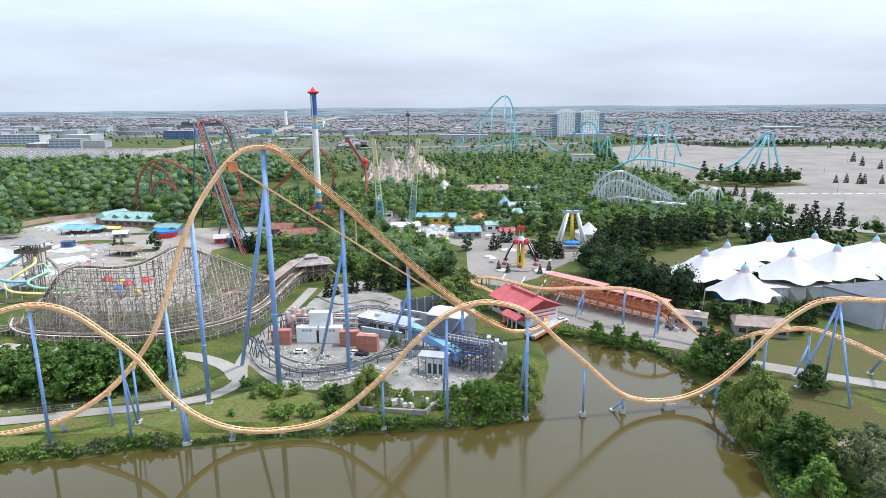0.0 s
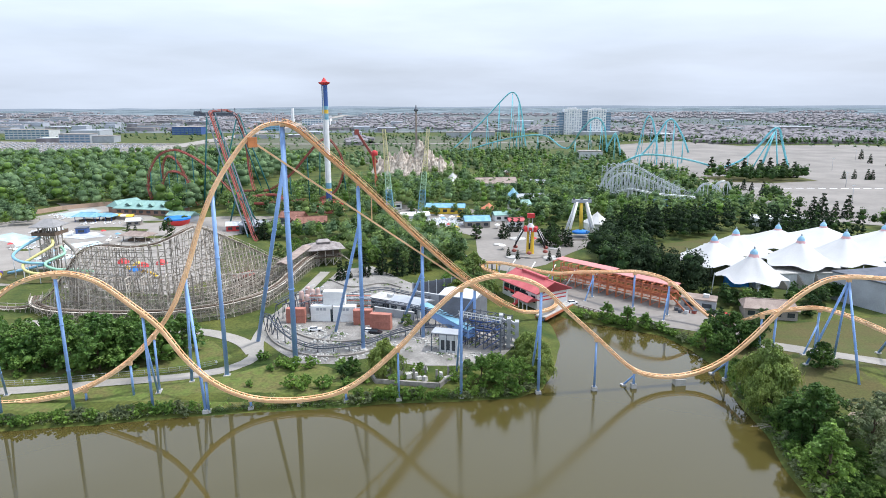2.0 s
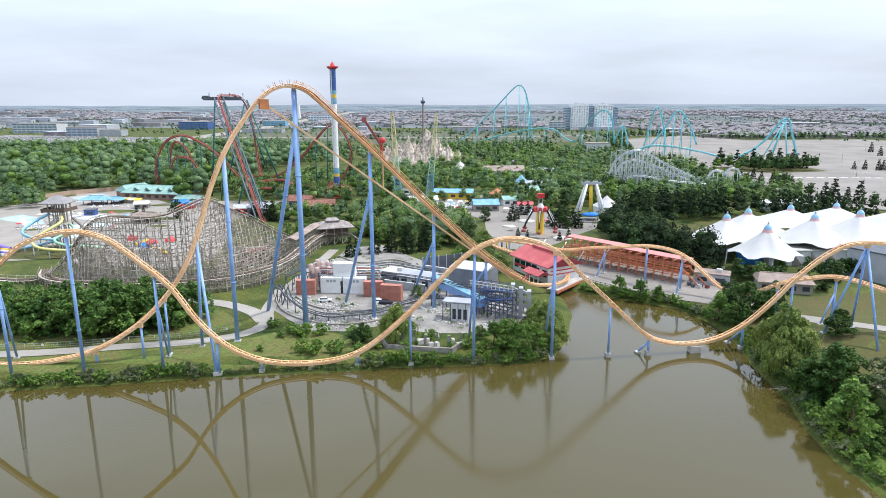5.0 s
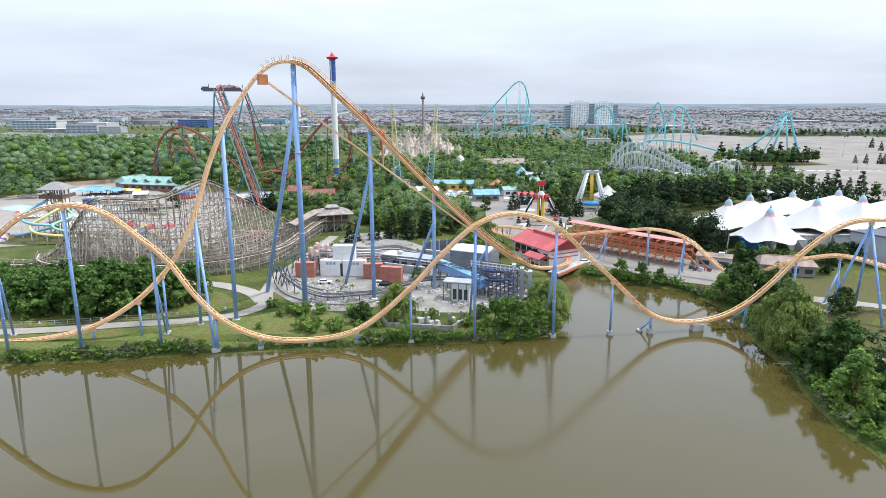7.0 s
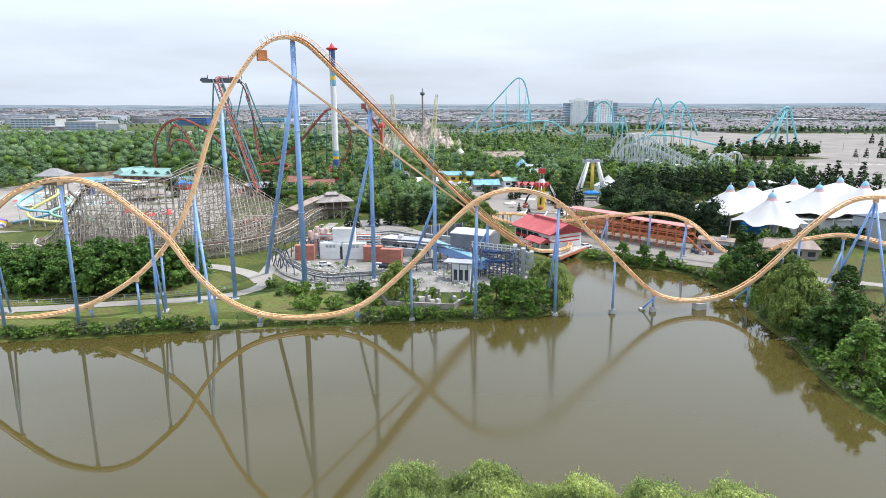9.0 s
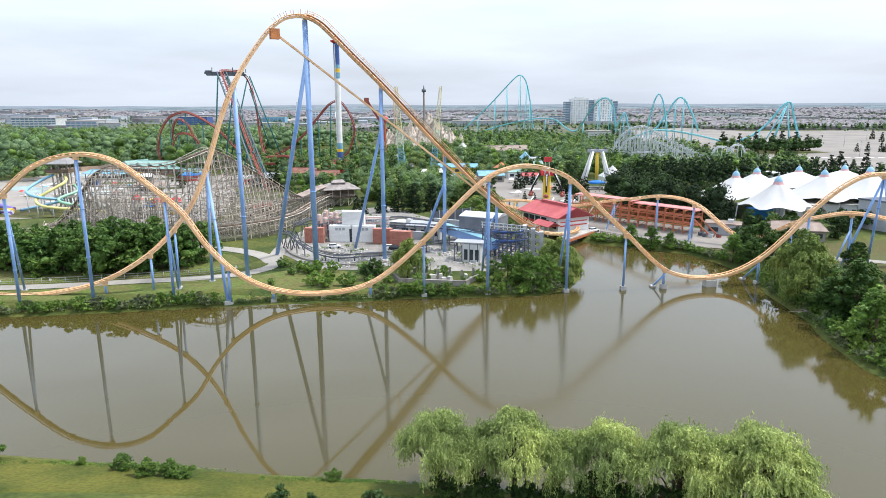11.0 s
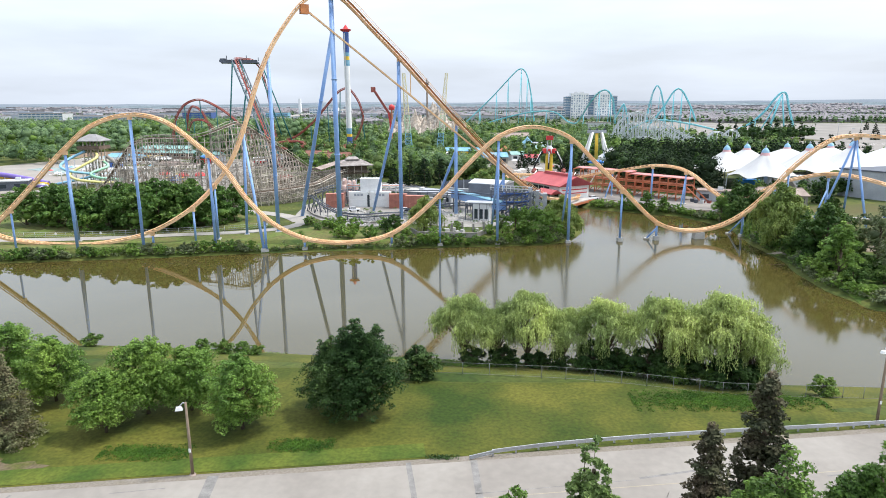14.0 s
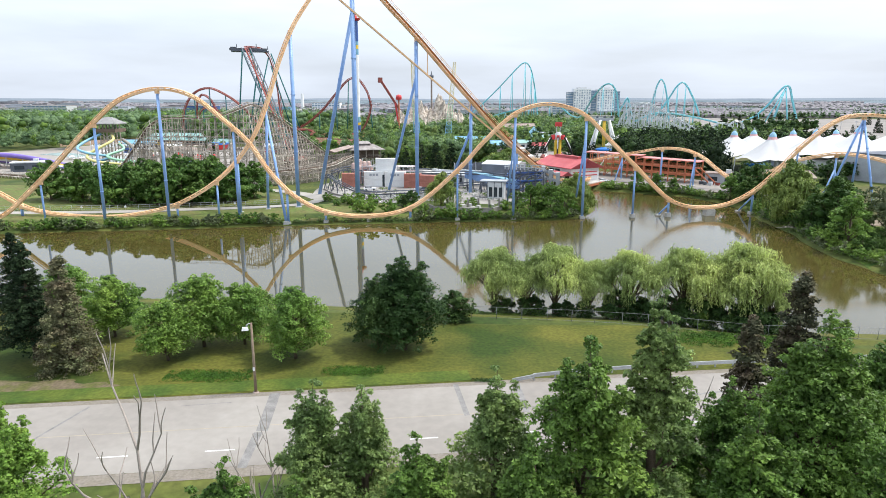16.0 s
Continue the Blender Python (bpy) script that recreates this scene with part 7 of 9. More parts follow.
def strands(m, heads, outs, lengths, count, steps, leaf, rng):
    """Hanging willow plumes: from each head, shoots that arch outwards and fall."""
    h = np.repeat(np.array(heads), count, axis=0)
    out = np.repeat(np.array(outs), count, axis=0)
    ln = np.repeat(np.array(lengths), count)
    n = len(h)
    a = rng.random(n) * 2 * np.pi
    way = np.stack([np.cos(a), np.sin(a), np.zeros(n)], axis=1) * 0.75 + out * 0.6
    spread = 0.35 + 1.15 * rng.random(n)
    ln = ln * (0.35 + 0.75 * rng.random(n))
    top = h + rng.normal(size=h.shape) * np.array([0.35, 0.35, 0.22])
    for k in range(steps):
        t = (k + rng.random(n)) / steps
        bend = np.minimum(1.0, t * 2.4)
        p = top + way * (spread * (1 - (1 - bend) ** 2))[:, None]
        p[:, 2] += 0.45 * np.sin(np.minimum(t * 4.0, np.pi)) - ln * np.maximum(0, t - 0.12) ** 1.1
        p += rng.normal(size=p.shape) * 0.09
        fall = np.array([0, 0, -1.0]) * np.minimum(1.0, 0.25 + 2.0 * t)[:, None] + way * (1 - bend)[:, None] + rng.normal(size=p.shape) * 0.28
        fall = unit(fall)
        nrm = unit(way + rng.normal(size=p.shape) * 0.5 + np.array([0, 0, 0.6]))
        b = unit(np.cross(nrm, fall))
        place_leaves(m, p, fall * 1.25, b * 0.5, leaf * (0.7 + 0.6 * rng.random((n, 1))))


PHI = (1 + 5 ** 0.5) / 2
ICO_V = [Vector(v).normalized() for v in ((-1, PHI, 0), (1, PHI, 0), (-1, -PHI, 0), (1, -PHI, 0), (0, -1, PHI), (0, 1, PHI), (0, -1, -PHI), (0, 1, -PHI), (PHI, 0, -1), (PHI, 0, 1), (-PHI, 0, -1), (-PHI, 0, 1))]
ICO_F = ((0, 11, 5), (0, 5, 1), (0, 1, 7), (0, 7, 10), (0, 10, 11), (1, 5, 9), (5, 11, 4), (11, 10, 2), (10, 7, 6), (7, 1, 8), (3, 9, 4), (3, 4, 2), (3, 2, 6), (3, 6, 8), (3, 8, 9), (4, 9, 5), (2, 4, 11), (6, 2, 10), (8, 6, 7), (9, 8, 1))


def heart(m, c, r, rng, smooth=False):
    """The dense leafy inside of a bough, hidden under its sprays."""
    m.add([(c[0] + v.x * r * (0.8 + 0.4 * rng.random()), c[1] + v.y * r * (0.8 + 0.4 * rng.random()), c[2] + v.z * r * (0.7 + 0.3 * rng.random())) for v in ICO_V], ICO_F, smooth)


def crown_points(rng, n, rx, rz, z0, boughs, top_heavy=0.0):
    """Clump centres on the upper skins of the boughs that make up an uneven crown."""
    balls = []
    for k in range(boughs):
        h = -0.8 + 1.7 * (k + rng.random()) / boughs
        a = k * 2.4 + rng.random() * 0.9
        ring = math.sqrt(max(0.05, 1 - min(1, abs(h)) ** 2.2)) * (0.42 + 0.3 * rng.random())
        if h > 0.45:
            ring *= 0.75
        size = (0.34 + 0.14 * rng.random()) * (1 - 0.25 * max(0, h)) * (1 - top_heavy * max(0, h))
        balls.append((math.cos(a) * ring * rx * (1 - top_heavy * max(0, h) * 0.5), math.sin(a) * ring * rx * (1 - top_heavy * max(0, h) * 0.5), z0 + h * rz * 0.80, size * rx))
    pts, rad = [], []
    while len(pts) < n:
        bx, by, bz, br = balls[len(pts) % len(balls)]
        d = rng.normal(size=3)
        d /= np.linalg.norm(d)
        if d[2] < -0.35:
            continue
        f = br * (0.72 + 0.4 * rng.random())
        pts.append((bx + d[0] * f, by + d[1] * f, bz + d[2] * f * 0.85))
        rad.append(br * (0.26 + 0.16 * rng.random()))
    # fit the whole to the crown's size
    mean = sum(rad) / len(rad)
    reach = sorted(math.hypot(p[0], p[1]) for p in pts)[int(len(pts) * 0.97)] + mean * 0.8
    zs = [p[2] for p in pts]
    low, high = min(zs) - mean * 0.6, max(zs) + mean * 0.8
    k = rx / reach
    hearts = [(b[0] * k, b[1] * k, z0 - rz + (b[2] - low) / (high - low) * 2 * rz, b[3] * k) for b in balls]
    return [(p[0] * k, p[1] * k, z0 - rz + (p[2] - low) / (high - low) * 2 * rz) for p in pts], [r * k for r in rad], hearts


def tree_meshes(seed, tall, wide, clumps, per, leaf, kind="round", bare=0.25):
    """Trunk and crown meshes of one kind of tree. bare: the trunk's share of the height."""
    rng = np.random.default_rng(seed)
    trunk, crown = MB(), MB()
    r = tall * 0.022 + 0.05
    near = per > 38
    if kind == "conifer":
        trunk.tube([(0, 0, -0.3), (0.05, 0, tall * 0.5), (0, 0, tall * 0.97)], r, 6, r * 0.15)
        cs, rs = [], []
        levels = int(clumps ** 0.5 * 1.3)
        for k in range(levels):
            h = min(0.99, bare + (1 - bare) * max(0.0, k + 0.5 * rng.normal() * (near and k > 1)) / levels)
            reach = wide / 2 * (1 - (h - bare) / (1 - bare)) ** 0.85 + 0.15
            m = max(3, int(clumps / levels * (0.5 + 1.0 * (1 - k / levels))))
            turn0 = rng.random() * 6
            for j in range(m):   # drooping boughs that carry tufts from the stem out to the tip
                a = turn0 + j * 2.4 + rng.random() * 0.5
                f = reach * (0.6 + 0.5 * rng.random())
                for q in ((0.45, 0.8, 1.0) if near else (1.0,)):
                    cs.append((math.cos(a) * f * q, math.sin(a) * f * q, h * tall - 0.24 * f * q + rng.normal() * 0.3))
                    rs.append((0.075 if near else 0.14) * wide * (0.45 + 0.55 * (1 - k / levels)) + 0.1)
                if j % 2 == 0 and near:
                    trunk.tube([(0, 0, h * tall), (math.cos(a) * f, math.sin(a) * f, h * tall - 0.22 * f)], 0.05, 3, 0.015, False)
        leaves(crown, cs, rs, per, leaf, rng, 0.45, 0.25)
    elif kind == "willow":
        fork = [(0.3, 0.1, tall * 0.16), (0.45, 0.2, tall * 0.3)]
        trunk.tube([(0, 0, -0.3), fork[0], fork[1]], r * 1.5, 7, r * 0.9)
        heads, outs, lengths = [], [], []
        for k in range(clumps):
            up = (k + rng.random()) / clumps
            a = k * 2.4 + rng.random() * 0.8
            ring = wide * 0.5 * (0.80 - 0.72 * up ** 1.5) * (0.75 + 0.35 * rng.random())
            c = (math.cos(a) * ring, math.sin(a) * ring, tall * ((0.60 + 0.36 * up) if near else (0.40 + 0.55 * up)) + rng.normal() * tall * 0.03)
            heads.append(c)
            outs.append((math.cos(a), math.sin(a), 0) if up < 0.75 else (0, 0, 0))
            lengths.append((c[2] - tall * (0.12 if near else 0.03)) * ((0.35 if near else 0.75) + 0.45 * rng.random()) * (1 - 0.45 * up))
            mid = (c[0] * 0.55 + 0.3, c[1] * 0.55 + 0.1, tall * 0.36 + 0.5 * (c[2] - tall * 0.36))
            trunk.tube([fork[k % 2], mid, c], r * 0.45, 4, 0.035, False)
        strands(crown, heads, outs, lengths, per, 16 if near else 9, leaf, rng)
        leaves(crown, heads, [wide * 0.09] * len(heads), per * 5, leaf * 0.75, rng, 0.6, 0.4)
    else:
        top = tall * (0.9 if kind == "tall" else 0.8)
        stem = [(0, 0, -0.3), (0.1, 0.05, tall * 0.3), (-0.1, 0.1, tall * 0.6), (0.0, 0.0, top)]
        trunk.tube(stem, r, 7, r * 0.2)
        rz = tall * ((0.9 if kind == "tall" else 1.0) - bare) / 2
        cs, rs, hearts = crown_points(rng, clumps, wide * 0.5, rz, tall * bare + rz, max(7, clumps // 14), 0.15 if kind == "round" else 0.5)
        for c in cs[: (30 if near else 5 if tall < 4 else 12)]:
            h = max(tall * bare * 0.8, c[2] - math.hypot(c[0], c[1]) * 0.9)
            trunk.tube([(0, 0, h), (c[0] * 0.5, c[1] * 0.5, (h + c[2]) / 2 + 0.2), c], r * 0.35, 4, 0.02, False)
        if kind == "tall":   # leading shoots above the crown
            for k in range(6):
                a, f = k * 2.4 + rng.random(), wide * (0.08 + 0.2 * rng.random()) * (k > 0)
                z1 = tall * (1.0 if k == 0 else 0.82 + 0.14 * rng.random())
                base = Vector((math.cos(a) * f * 0.6, math.sin(a) * f * 0.6, tall * 0.55))
                tip = Vector((math.cos(a) * f, math.sin(a) * f, z1))
                trunk.tube([base, tip], 0.035, 3, 0.01, False)
                for q in np.arange(0.2, 1.02, 0.055 if near else 0.12):
                    spot = base.lerp(tip, float(q))
                    w = wide * 0.10 * (1.12 - q)
                    for side in range(2 if q < 0.8 else 1):
                        cs.append((spot.x + rng.normal() * w, spot.y + rng.normal() * w, spot.z + rng.normal() * 0.1))
                        rs.append(wide * (0.028 + 0.055 * (1.1 - q)))
        leaves(crown, cs, rs, per, leaf, rng, 0.62 if near else 0.75, 0.12)
        if near:   # sparse leaves deep inside the boughs
            leaves(crown, [h[:3] for h in hearts], [h[3] * 0.62 for h in hearts], per * 3, leaf * 1.35, rng, 0.8)
        else:
            for h in hearts:
                heart(crown, h, h[3] * 0.50, rng, True)
    return trunk.mesh("trunk"), crown.mesh("crown")


TREE_KINDS = {}


def tree(kind_key, x, y, scale=1.0, turn=None, label="", z=None, name="tree", category="tree", group=""):
    """Plants one tree of a kind; its meshes are shared."""
    trunk, crown, base_label, crown_mat = TREE_KINDS[kind_key]
    ob = new(name)
    ob.empty_display_size = 0.3
    ob.matrix_basis = pose(x, y, height(x, y) if z is None else z, 0, 0, math.degrees(random.random() * 6.28 if turn is None else turn)) @ Matrix.Scale(scale, 4)
    tagged(ob, label or base_label, category, group)
    part("trunk", trunk, "bark", ob)
    part("crown", crown, crown_mat, ob)
    return ob


def kind(key, seed, tall, wide, clumps, per, leaf, form, mat_name, label, bare=0.25):
    t, c = tree_meshes(seed, tall, wide, clumps, per, leaf, form, bare)
    TREE_KINDS[key] = (t, c, label, mat_name)


# near kinds, dense with leaves
kind("maple", 1, 10, 9.8, 320, 50, 0.21, "round", "leaf_bright", "round green maple tree on the mown lawn", 0.12)
kind("linden", 2, 12, 10.5, 420, 58, 0.19, "tall", "leaf_dark", "broad dark-green linden tree on the lawn", 0.04)
kind("poplar", 3, 16, 7.5, 400, 54, 0.17, "tall", "leaf_mid", "tall leafy green ash tree beside the road", 0.12)
kind("ash", 4, 17, 10.5, 540, 60, 0.19, "tall", "leaf_mid", "big leafy green tree beside the road", 0.08)
kind("round_near", 9, 14, 7.0, 310, 42, 0.18, "tall", "leaf_mid", "leafy young tree beside the road", 0.1)
kind("pale_near", 35, 14, 7.0, 320, 46, 0.165, "tall", "leaf_pale", "pale green young ash tree beside the road", 0.1)
kind("fresh_near", 31, 14, 7.5, 300, 46, 0.185, "tall", "leaf_fresh", "fresh green leafy tree beside the road", 0.1)
kind("willow", 5, 11, 11.4, 32, 39, 0.26, "willow", "leaf_willow", "pale weeping willow leaning over the shore", 0.2)
kind("spruce", 6, 14, 7.4, 190, 40, 0.2, "conifer", "needles_brown", "brownish spruce tree standing by the road", 0.06)
kind("dead_spruce", 26, 15, 6.0, 190, 40, 0.19, "conifer", "needles_dead", "dark reddish-brown spruce beside the guardrail", 0.04)
kind("pine", 7, 14, 6.8, 150, 40, 0.21, "conifer", "needles", "dark spruce tree on the lawn", 0.24)
kind("airy", 10, 16, 4.9, 300, 50, 0.145, "tall", "leaf_pale", "tall airy pale-green tree beside the road", 0.15)
kind("bush_dark", 20, 3.2, 5, 90, 40, 0.2, "round", "leaf_dark", "dark undergrowth shrub below the willows", 0.0)
kind("bush", 8, 3, 4.5, 90, 40, 0.17, "round", "leaf_mid", "low green shrub on the bank", 0.0)
kind("shore_willow", 24, 13, 14, 38, 22, 0.55, "willow", "leaf_bank_willow", "full weeping willow bending over the far shore", 0.1)
kind("olive_tree", 25, 11, 11, 130, 24, 0.36, "round", "leaf_olive", "open grey-green willow tree on the bank", 0.1)
# middle distance
kind("mid_round", 11, 10, 9.5, 100, 19, 0.57, "round", "leaf_park", "leafy green tree among the rides", 0.05)
kind("mid_dark", 12, 12, 10, 110, 19, 0.58, "round", "leaf_dark", "dense dark-green tree with a full crown", 0.0)
kind("mid_bright", 13, 9, 8.5, 90, 18, 0.56, "round", "leaf_bright", "bright green leafy tree in the park", 0.02)
kind("mid_willow", 14, 10, 12, 20, 12, 0.75, "willow", "leaf_bank_willow", "weeping willow on the far shore", 0.2)
kind("mid_conifer", 15, 12, 6, 76, 14, 0.68, "conifer", "needles", "dark conical spruce among other trees", 0.03)
kind("mid_bush", 16, 2.8, 5.2, 30, 16, 0.38, "round", "leaf_bright", "low shrub at the water's edge", 0.0)
kind("clump_tree", 34, 11, 11.5, 180, 26, 0.46, "round", "leaf_clump", "full green tree in a clump by the path", 0.0)
kind("bank_shrub", 33, 4.2, 6.0, 80, 26, 0.32, "round", "leaf_shore", "dark thicket shrub on the bank", 0.0)
kind("mid_bush_olive", 36, 2.4, 4.6, 30, 16, 0.34, "round", "leaf_olive", "pale olive shrub at the water's edge", 0.0)
kind("blossom_tree", 17, 8, 8, 60, 24, 0.5, "round", "blossom", "white blossoming tree beside the plaza", 0.05)
kind("shore_dark", 18, 11, 11.5, 180, 26, 0.46, "round", "leaf_shore", "dense dark-green tree clump on the far bank", 0.0)
kind("shore_bright", 19, 10, 9, 110, 26, 0.38, "tall", "leaf_bright", "bright green tree on the far bank", 0.0)

# trees of the near bank
near = [("maple", -50, 39.8, 0.78), ("maple", -47.3, 44.3, 0.98), ("maple", -42.4, 45.2, 0.84), ("maple", -34.8, 40.6, 0.92), ("linden", -21.8, 43.6, 1.02), ("linden", -25.2, 45.2, 0.80), ("bush_dark", -15.6, 55.2, 1.35), ("maple", -60.4, 47.6, 0.86),
        ("pine", -66.0, 40.0, 1.02), ("spruce", -60.4, 37.6, 1.0), ("pine", -72, 47, 1.0), ("maple", -69, 52, 0.9)]
for k, x, y, s in near:
    tree(k, x, y, s)
for x, y, s in [(-9.0, 66.5, 0.98), (-4.5, 66.0, 0.8), (0.6, 65.6, 1.05), (5.8, 64.6, 0.84), (11.3, 63.4, 1.0), (19.0, 60.8, 1.1), (22.5, 59.6, 0.95), (26.6, 58.2, 1.22), (31, 58.0, 0.7)]:
    tree("willow", x, y, s)
for x, y, s in [(-51.4, 71.4, 0.75), (-47.3, 69.2, 0.8), (-44.2, 69.5, 0.75), (-41.8, 69, 0.6), (-57.7, 72.8, 0.4), (-70.6, 73.9, 0.8), (37, 51.5, 0.95), (-22.7, 69.5, 0.55), (8, 62.5, 0.9), (15, 60.5, 1.0), (20, 57, 1.0), (-2, 64, 0.7), (24, 56, 0.9)]:
    tree("bush", x, y, s)
# trees between the camera and the road
for k, x, y, s in [("ash", 7.0, 5.5, 1.07), ("airy", -4.0, 3.1, 1.27), ("poplar", -8.4, 1.4, 1.14), ("pale_near", -13.2, 4.8, 1.05), ("pale_near", -24.5, 4.4, 1.0), ("pale_near", -21.5, 4.3, 0.98), ("round_near", -18, 1.0, 0.88), ("round_near", -28.2, -1.2, 0.86),
                   ("fresh_near", -43, 3.0, 0.93), ("dead_spruce", 11.2, 16.1, 1.22), ("dead_spruce", 6.7, 14.2, 1.02), ("round_near", 0.5, 0.0, 1.05), ("ash", 14, 8, 1.0), ("round_near", 2.5, 8, 0.9), ("round_near", -11.5, -0.5, 0.95), ("round_near", -24.5, -0.5, 0.75), ("round_near", -5.8, 6.2, 0.72), ("round_near", -0.8, 8.0, 0.8), ("round_near", -10.8, 6.4, 0.66)]:
    tree(k, x, y, s)
# the far bank
for k, x, y, s in [("clump_tree", -127, 171, 1.18), ("clump_tree", -118, 170, 1.24), ("clump_tree", -109, 168, 1.27), ("clump_tree", -101, 168, 1.38), ("clump_tree", -93.5, 172, 1.31), ("clump_tree", -87, 177, 1.24), ("clump_tree", -105, 176, 1.45), ("clump_tree", -96, 179, 1.38), ("clump_tree", -136, 174, 1.24), ("clump_tree", -148, 176, 1.24), ("clump_tree", -118, 178, 1.31), ("clump_tree", -83, 183, 1.18), ("clump_tree", -112, 173, 1.31), ("clump_tree", -100, 173, 1.38), ("clump_tree", -128, 178, 1.18), ("clump_tree", -140, 180, 1.24), ("shore_bright", -122, 165, 0.62),
                   ("shore_willow", -19, 165.5, 0.82), ("shore_dark", -28, 166, 0.5), ("mid_dark", -30, 163, 0.42), ("shore_bright", 8, 159.5, 0.9), ("shore_bright", 14, 158.5, 0.98), ("shore_bright", 18.5, 161, 0.85), ("shore_bright", 11, 162.5, 0.85), ("shore_willow", 24, 172, 0.78), ("shore_willow", 25, 166, 0.66), ("mid_round", 12, 165, 0.7), ("mid_round", 4.5, 163, 0.6), ("mid_willow", 23, 180, 0.75)]:
    tree(k, x, y, s)
for k, x, y, s in [
                   ("shore_willow", 80.5, 149.5, 1.22), ("shore_willow", 85, 154, 0.85), ("shore_willow", 78, 144, 0.75), ("shore_dark", 82, 130, 1.3), ("shore_dark", 85, 137, 0.95), ("shore_dark", 79.5, 136.5, 0.7), ("shore_bright", 76.5, 115, 1.25), ("shore_bright", 79, 120.5, 0.85), ("olive_tree", 91, 124, 1.3), ("olive_tree", 97, 129, 1.0), ("shore_dark", 103.5, 165.5, 0.74), ("shore_dark", 87, 187, 1.1), ("shore_dark", 93, 185, 0.85), ("shore_bright", 79.5, 186.5, 0.95), ("shore_dark", 82.5, 181, 0.75), ("olive_tree", 89, 112, 1.1), ("shore_bright", 84, 104, 0.8)]:
    tree(k, x, y, s)
for k, x, y, s in [
                   ("shore_bright", 55.5, 213.5, 0.78), ("shore_bright", 61.5, 209, 0.8), ("shore_bright", 67, 206.5, 0.62), ("mid_dark", 98, 190, 0.7), ("mid_conifer", 92, 205, 0.6), ("mid_dark", 104, 200, 0.7), ("mid_dark", 128, 214, 0.7), ("mid_dark", 135, 224, 0.75),
                   ("mid_conifer", -47, 262, 0.75), ("mid_conifer", -44.5, 265, 0.65), ("mid_conifer", -37, 268, 0.9), ("mid_conifer", -30, 272, 1.0), ("mid_conifer", -23, 270, 1.1), ("mid_conifer", -16, 274, 1.05), ("mid_round", -15, 205, 0.45), ("mid_round", -33, 222, 0.5)]:
    tree(k, x, y, s)
for x, y, s in [(78.6, 140, 1.1), (80.1, 133.5, 1.2), (78.1, 128, 1.0), (78.6, 124, 0.9), (76.4, 119, 0.8), (79.6, 147, 0.8), (86.6, 143, 0.9), (89.6, 131, 0.9), (75.6, 108, 0.9), (81.6, 107, 1.0), (84.6, 116, 0.9), (86.1, 121, 0.8), (79.6, 111, 0.9), (82.6, 171, 0.8), (81.6, 163, 0.8)]:
    tree("bank_shrub", x, y, s, name="shrub", category="shrub")
# shrubs along the shore
rnd = random.Random(5)
shore = smooth_path([(x, y, 0) for x, y in [(-175, 128.5), (-110.7, 138.6), (-86.9, 142.2), (-66, 146.2)]], 2.0) + smooth_path([(x, y, 0) for x, y in [(-26, 151), (-18, 153), (4, 154.8), (17, 156), (24, 162)]], 2.0) + smooth_path([(x, y, 0) for x, y in [(44, 220), (57, 212.5), (72.5, 202.5), (78, 190)]], 2.0) + smooth_path([(x, y, 0) for x, y in [(80.5, 172), (78, 155), (77, 134), (74.6, 122), (73.6, 107), (75.6, 96)]], 2.2)
for p in shore:
    tree(("mid_bush", "mid_bush_olive", "mid_bush")[int(p.x * 7) % 3], p.x + rnd.uniform(-0.8, 0.8), p.y + rnd.uniform(-0.4, 1.6), rnd.uniform(0.75, 1.3), name="shrub", category="shrub")
for x, y, s in [(-49, 171, 1.26), (-45, 169.5, 1.54), (-41.5, 170.5, 1.26), (-44, 158, 1.40), (-39.5, 157, 1.61), (-35, 157.5, 1.40), (-31, 168, 1.40), (-56, 176, 1.12), (-16, 160, 0.98), (-9, 168, 1.12), (1, 162, 1.12)]:
    tree("mid_bush", x, y, s, name="shrub", category="shrub")


def grove(poly, count, kinds, lo=0.7, hi=1.15):
    xs, ys = [p[0] for p in poly], [p[1] for p in poly]
    made = 0
    while made < count:
        x, y = rnd.uniform(min(xs), max(xs)), rnd.uniform(min(ys), max(ys))
        if poly_at(poly, x, y)[0]:
            tree(rnd.choice(kinds), x, y, rnd.uniform(lo, hi), rnd.random() * 6.28)
            made += 1


grove([(-50, 300), (-20, 278), (8, 262), (4, 290), (-50, 330)], 26, ["mid_round", "mid_round", "mid_bright", "mid_dark"], 0.75, 1.1)
grove([(-4, 240), (16, 228), (20, 250), (6, 262), (-6, 262)], 12, ["mid_willow", "mid_bright", "mid_round"], 0.7, 1.0)
grove([(-56, 305), (-60, 335), (-92, 330), (-90, 300), (-72, 300)], 10, ["mid_round", "mid_conifer", "mid_bright"], 0.6, 0.9)
grove([(48, 318), (60, 322), (66, 340), (58, 356), (50, 340)], 7, ["mid_conifer", "mid_dark"], 0.6, 0.9)
grove([(96, 122), (110, 140), (122, 140), (122, 100), (95, 95)], 14, ["mid_dark", "mid_round", "olive_tree", "mid_bright"], 0.7, 1.0)
grove([(84, 190), (92, 198), (88, 204), (80, 196)], 4, ["mid_round", "mid_dark"], 0.5, 0.7)
for x, y, z in ((-6.2, 328, 0.95), (1.2, 354, 1.0), (-10, 340, 0.6)):
    tree("blossom_tree", x, y, z)
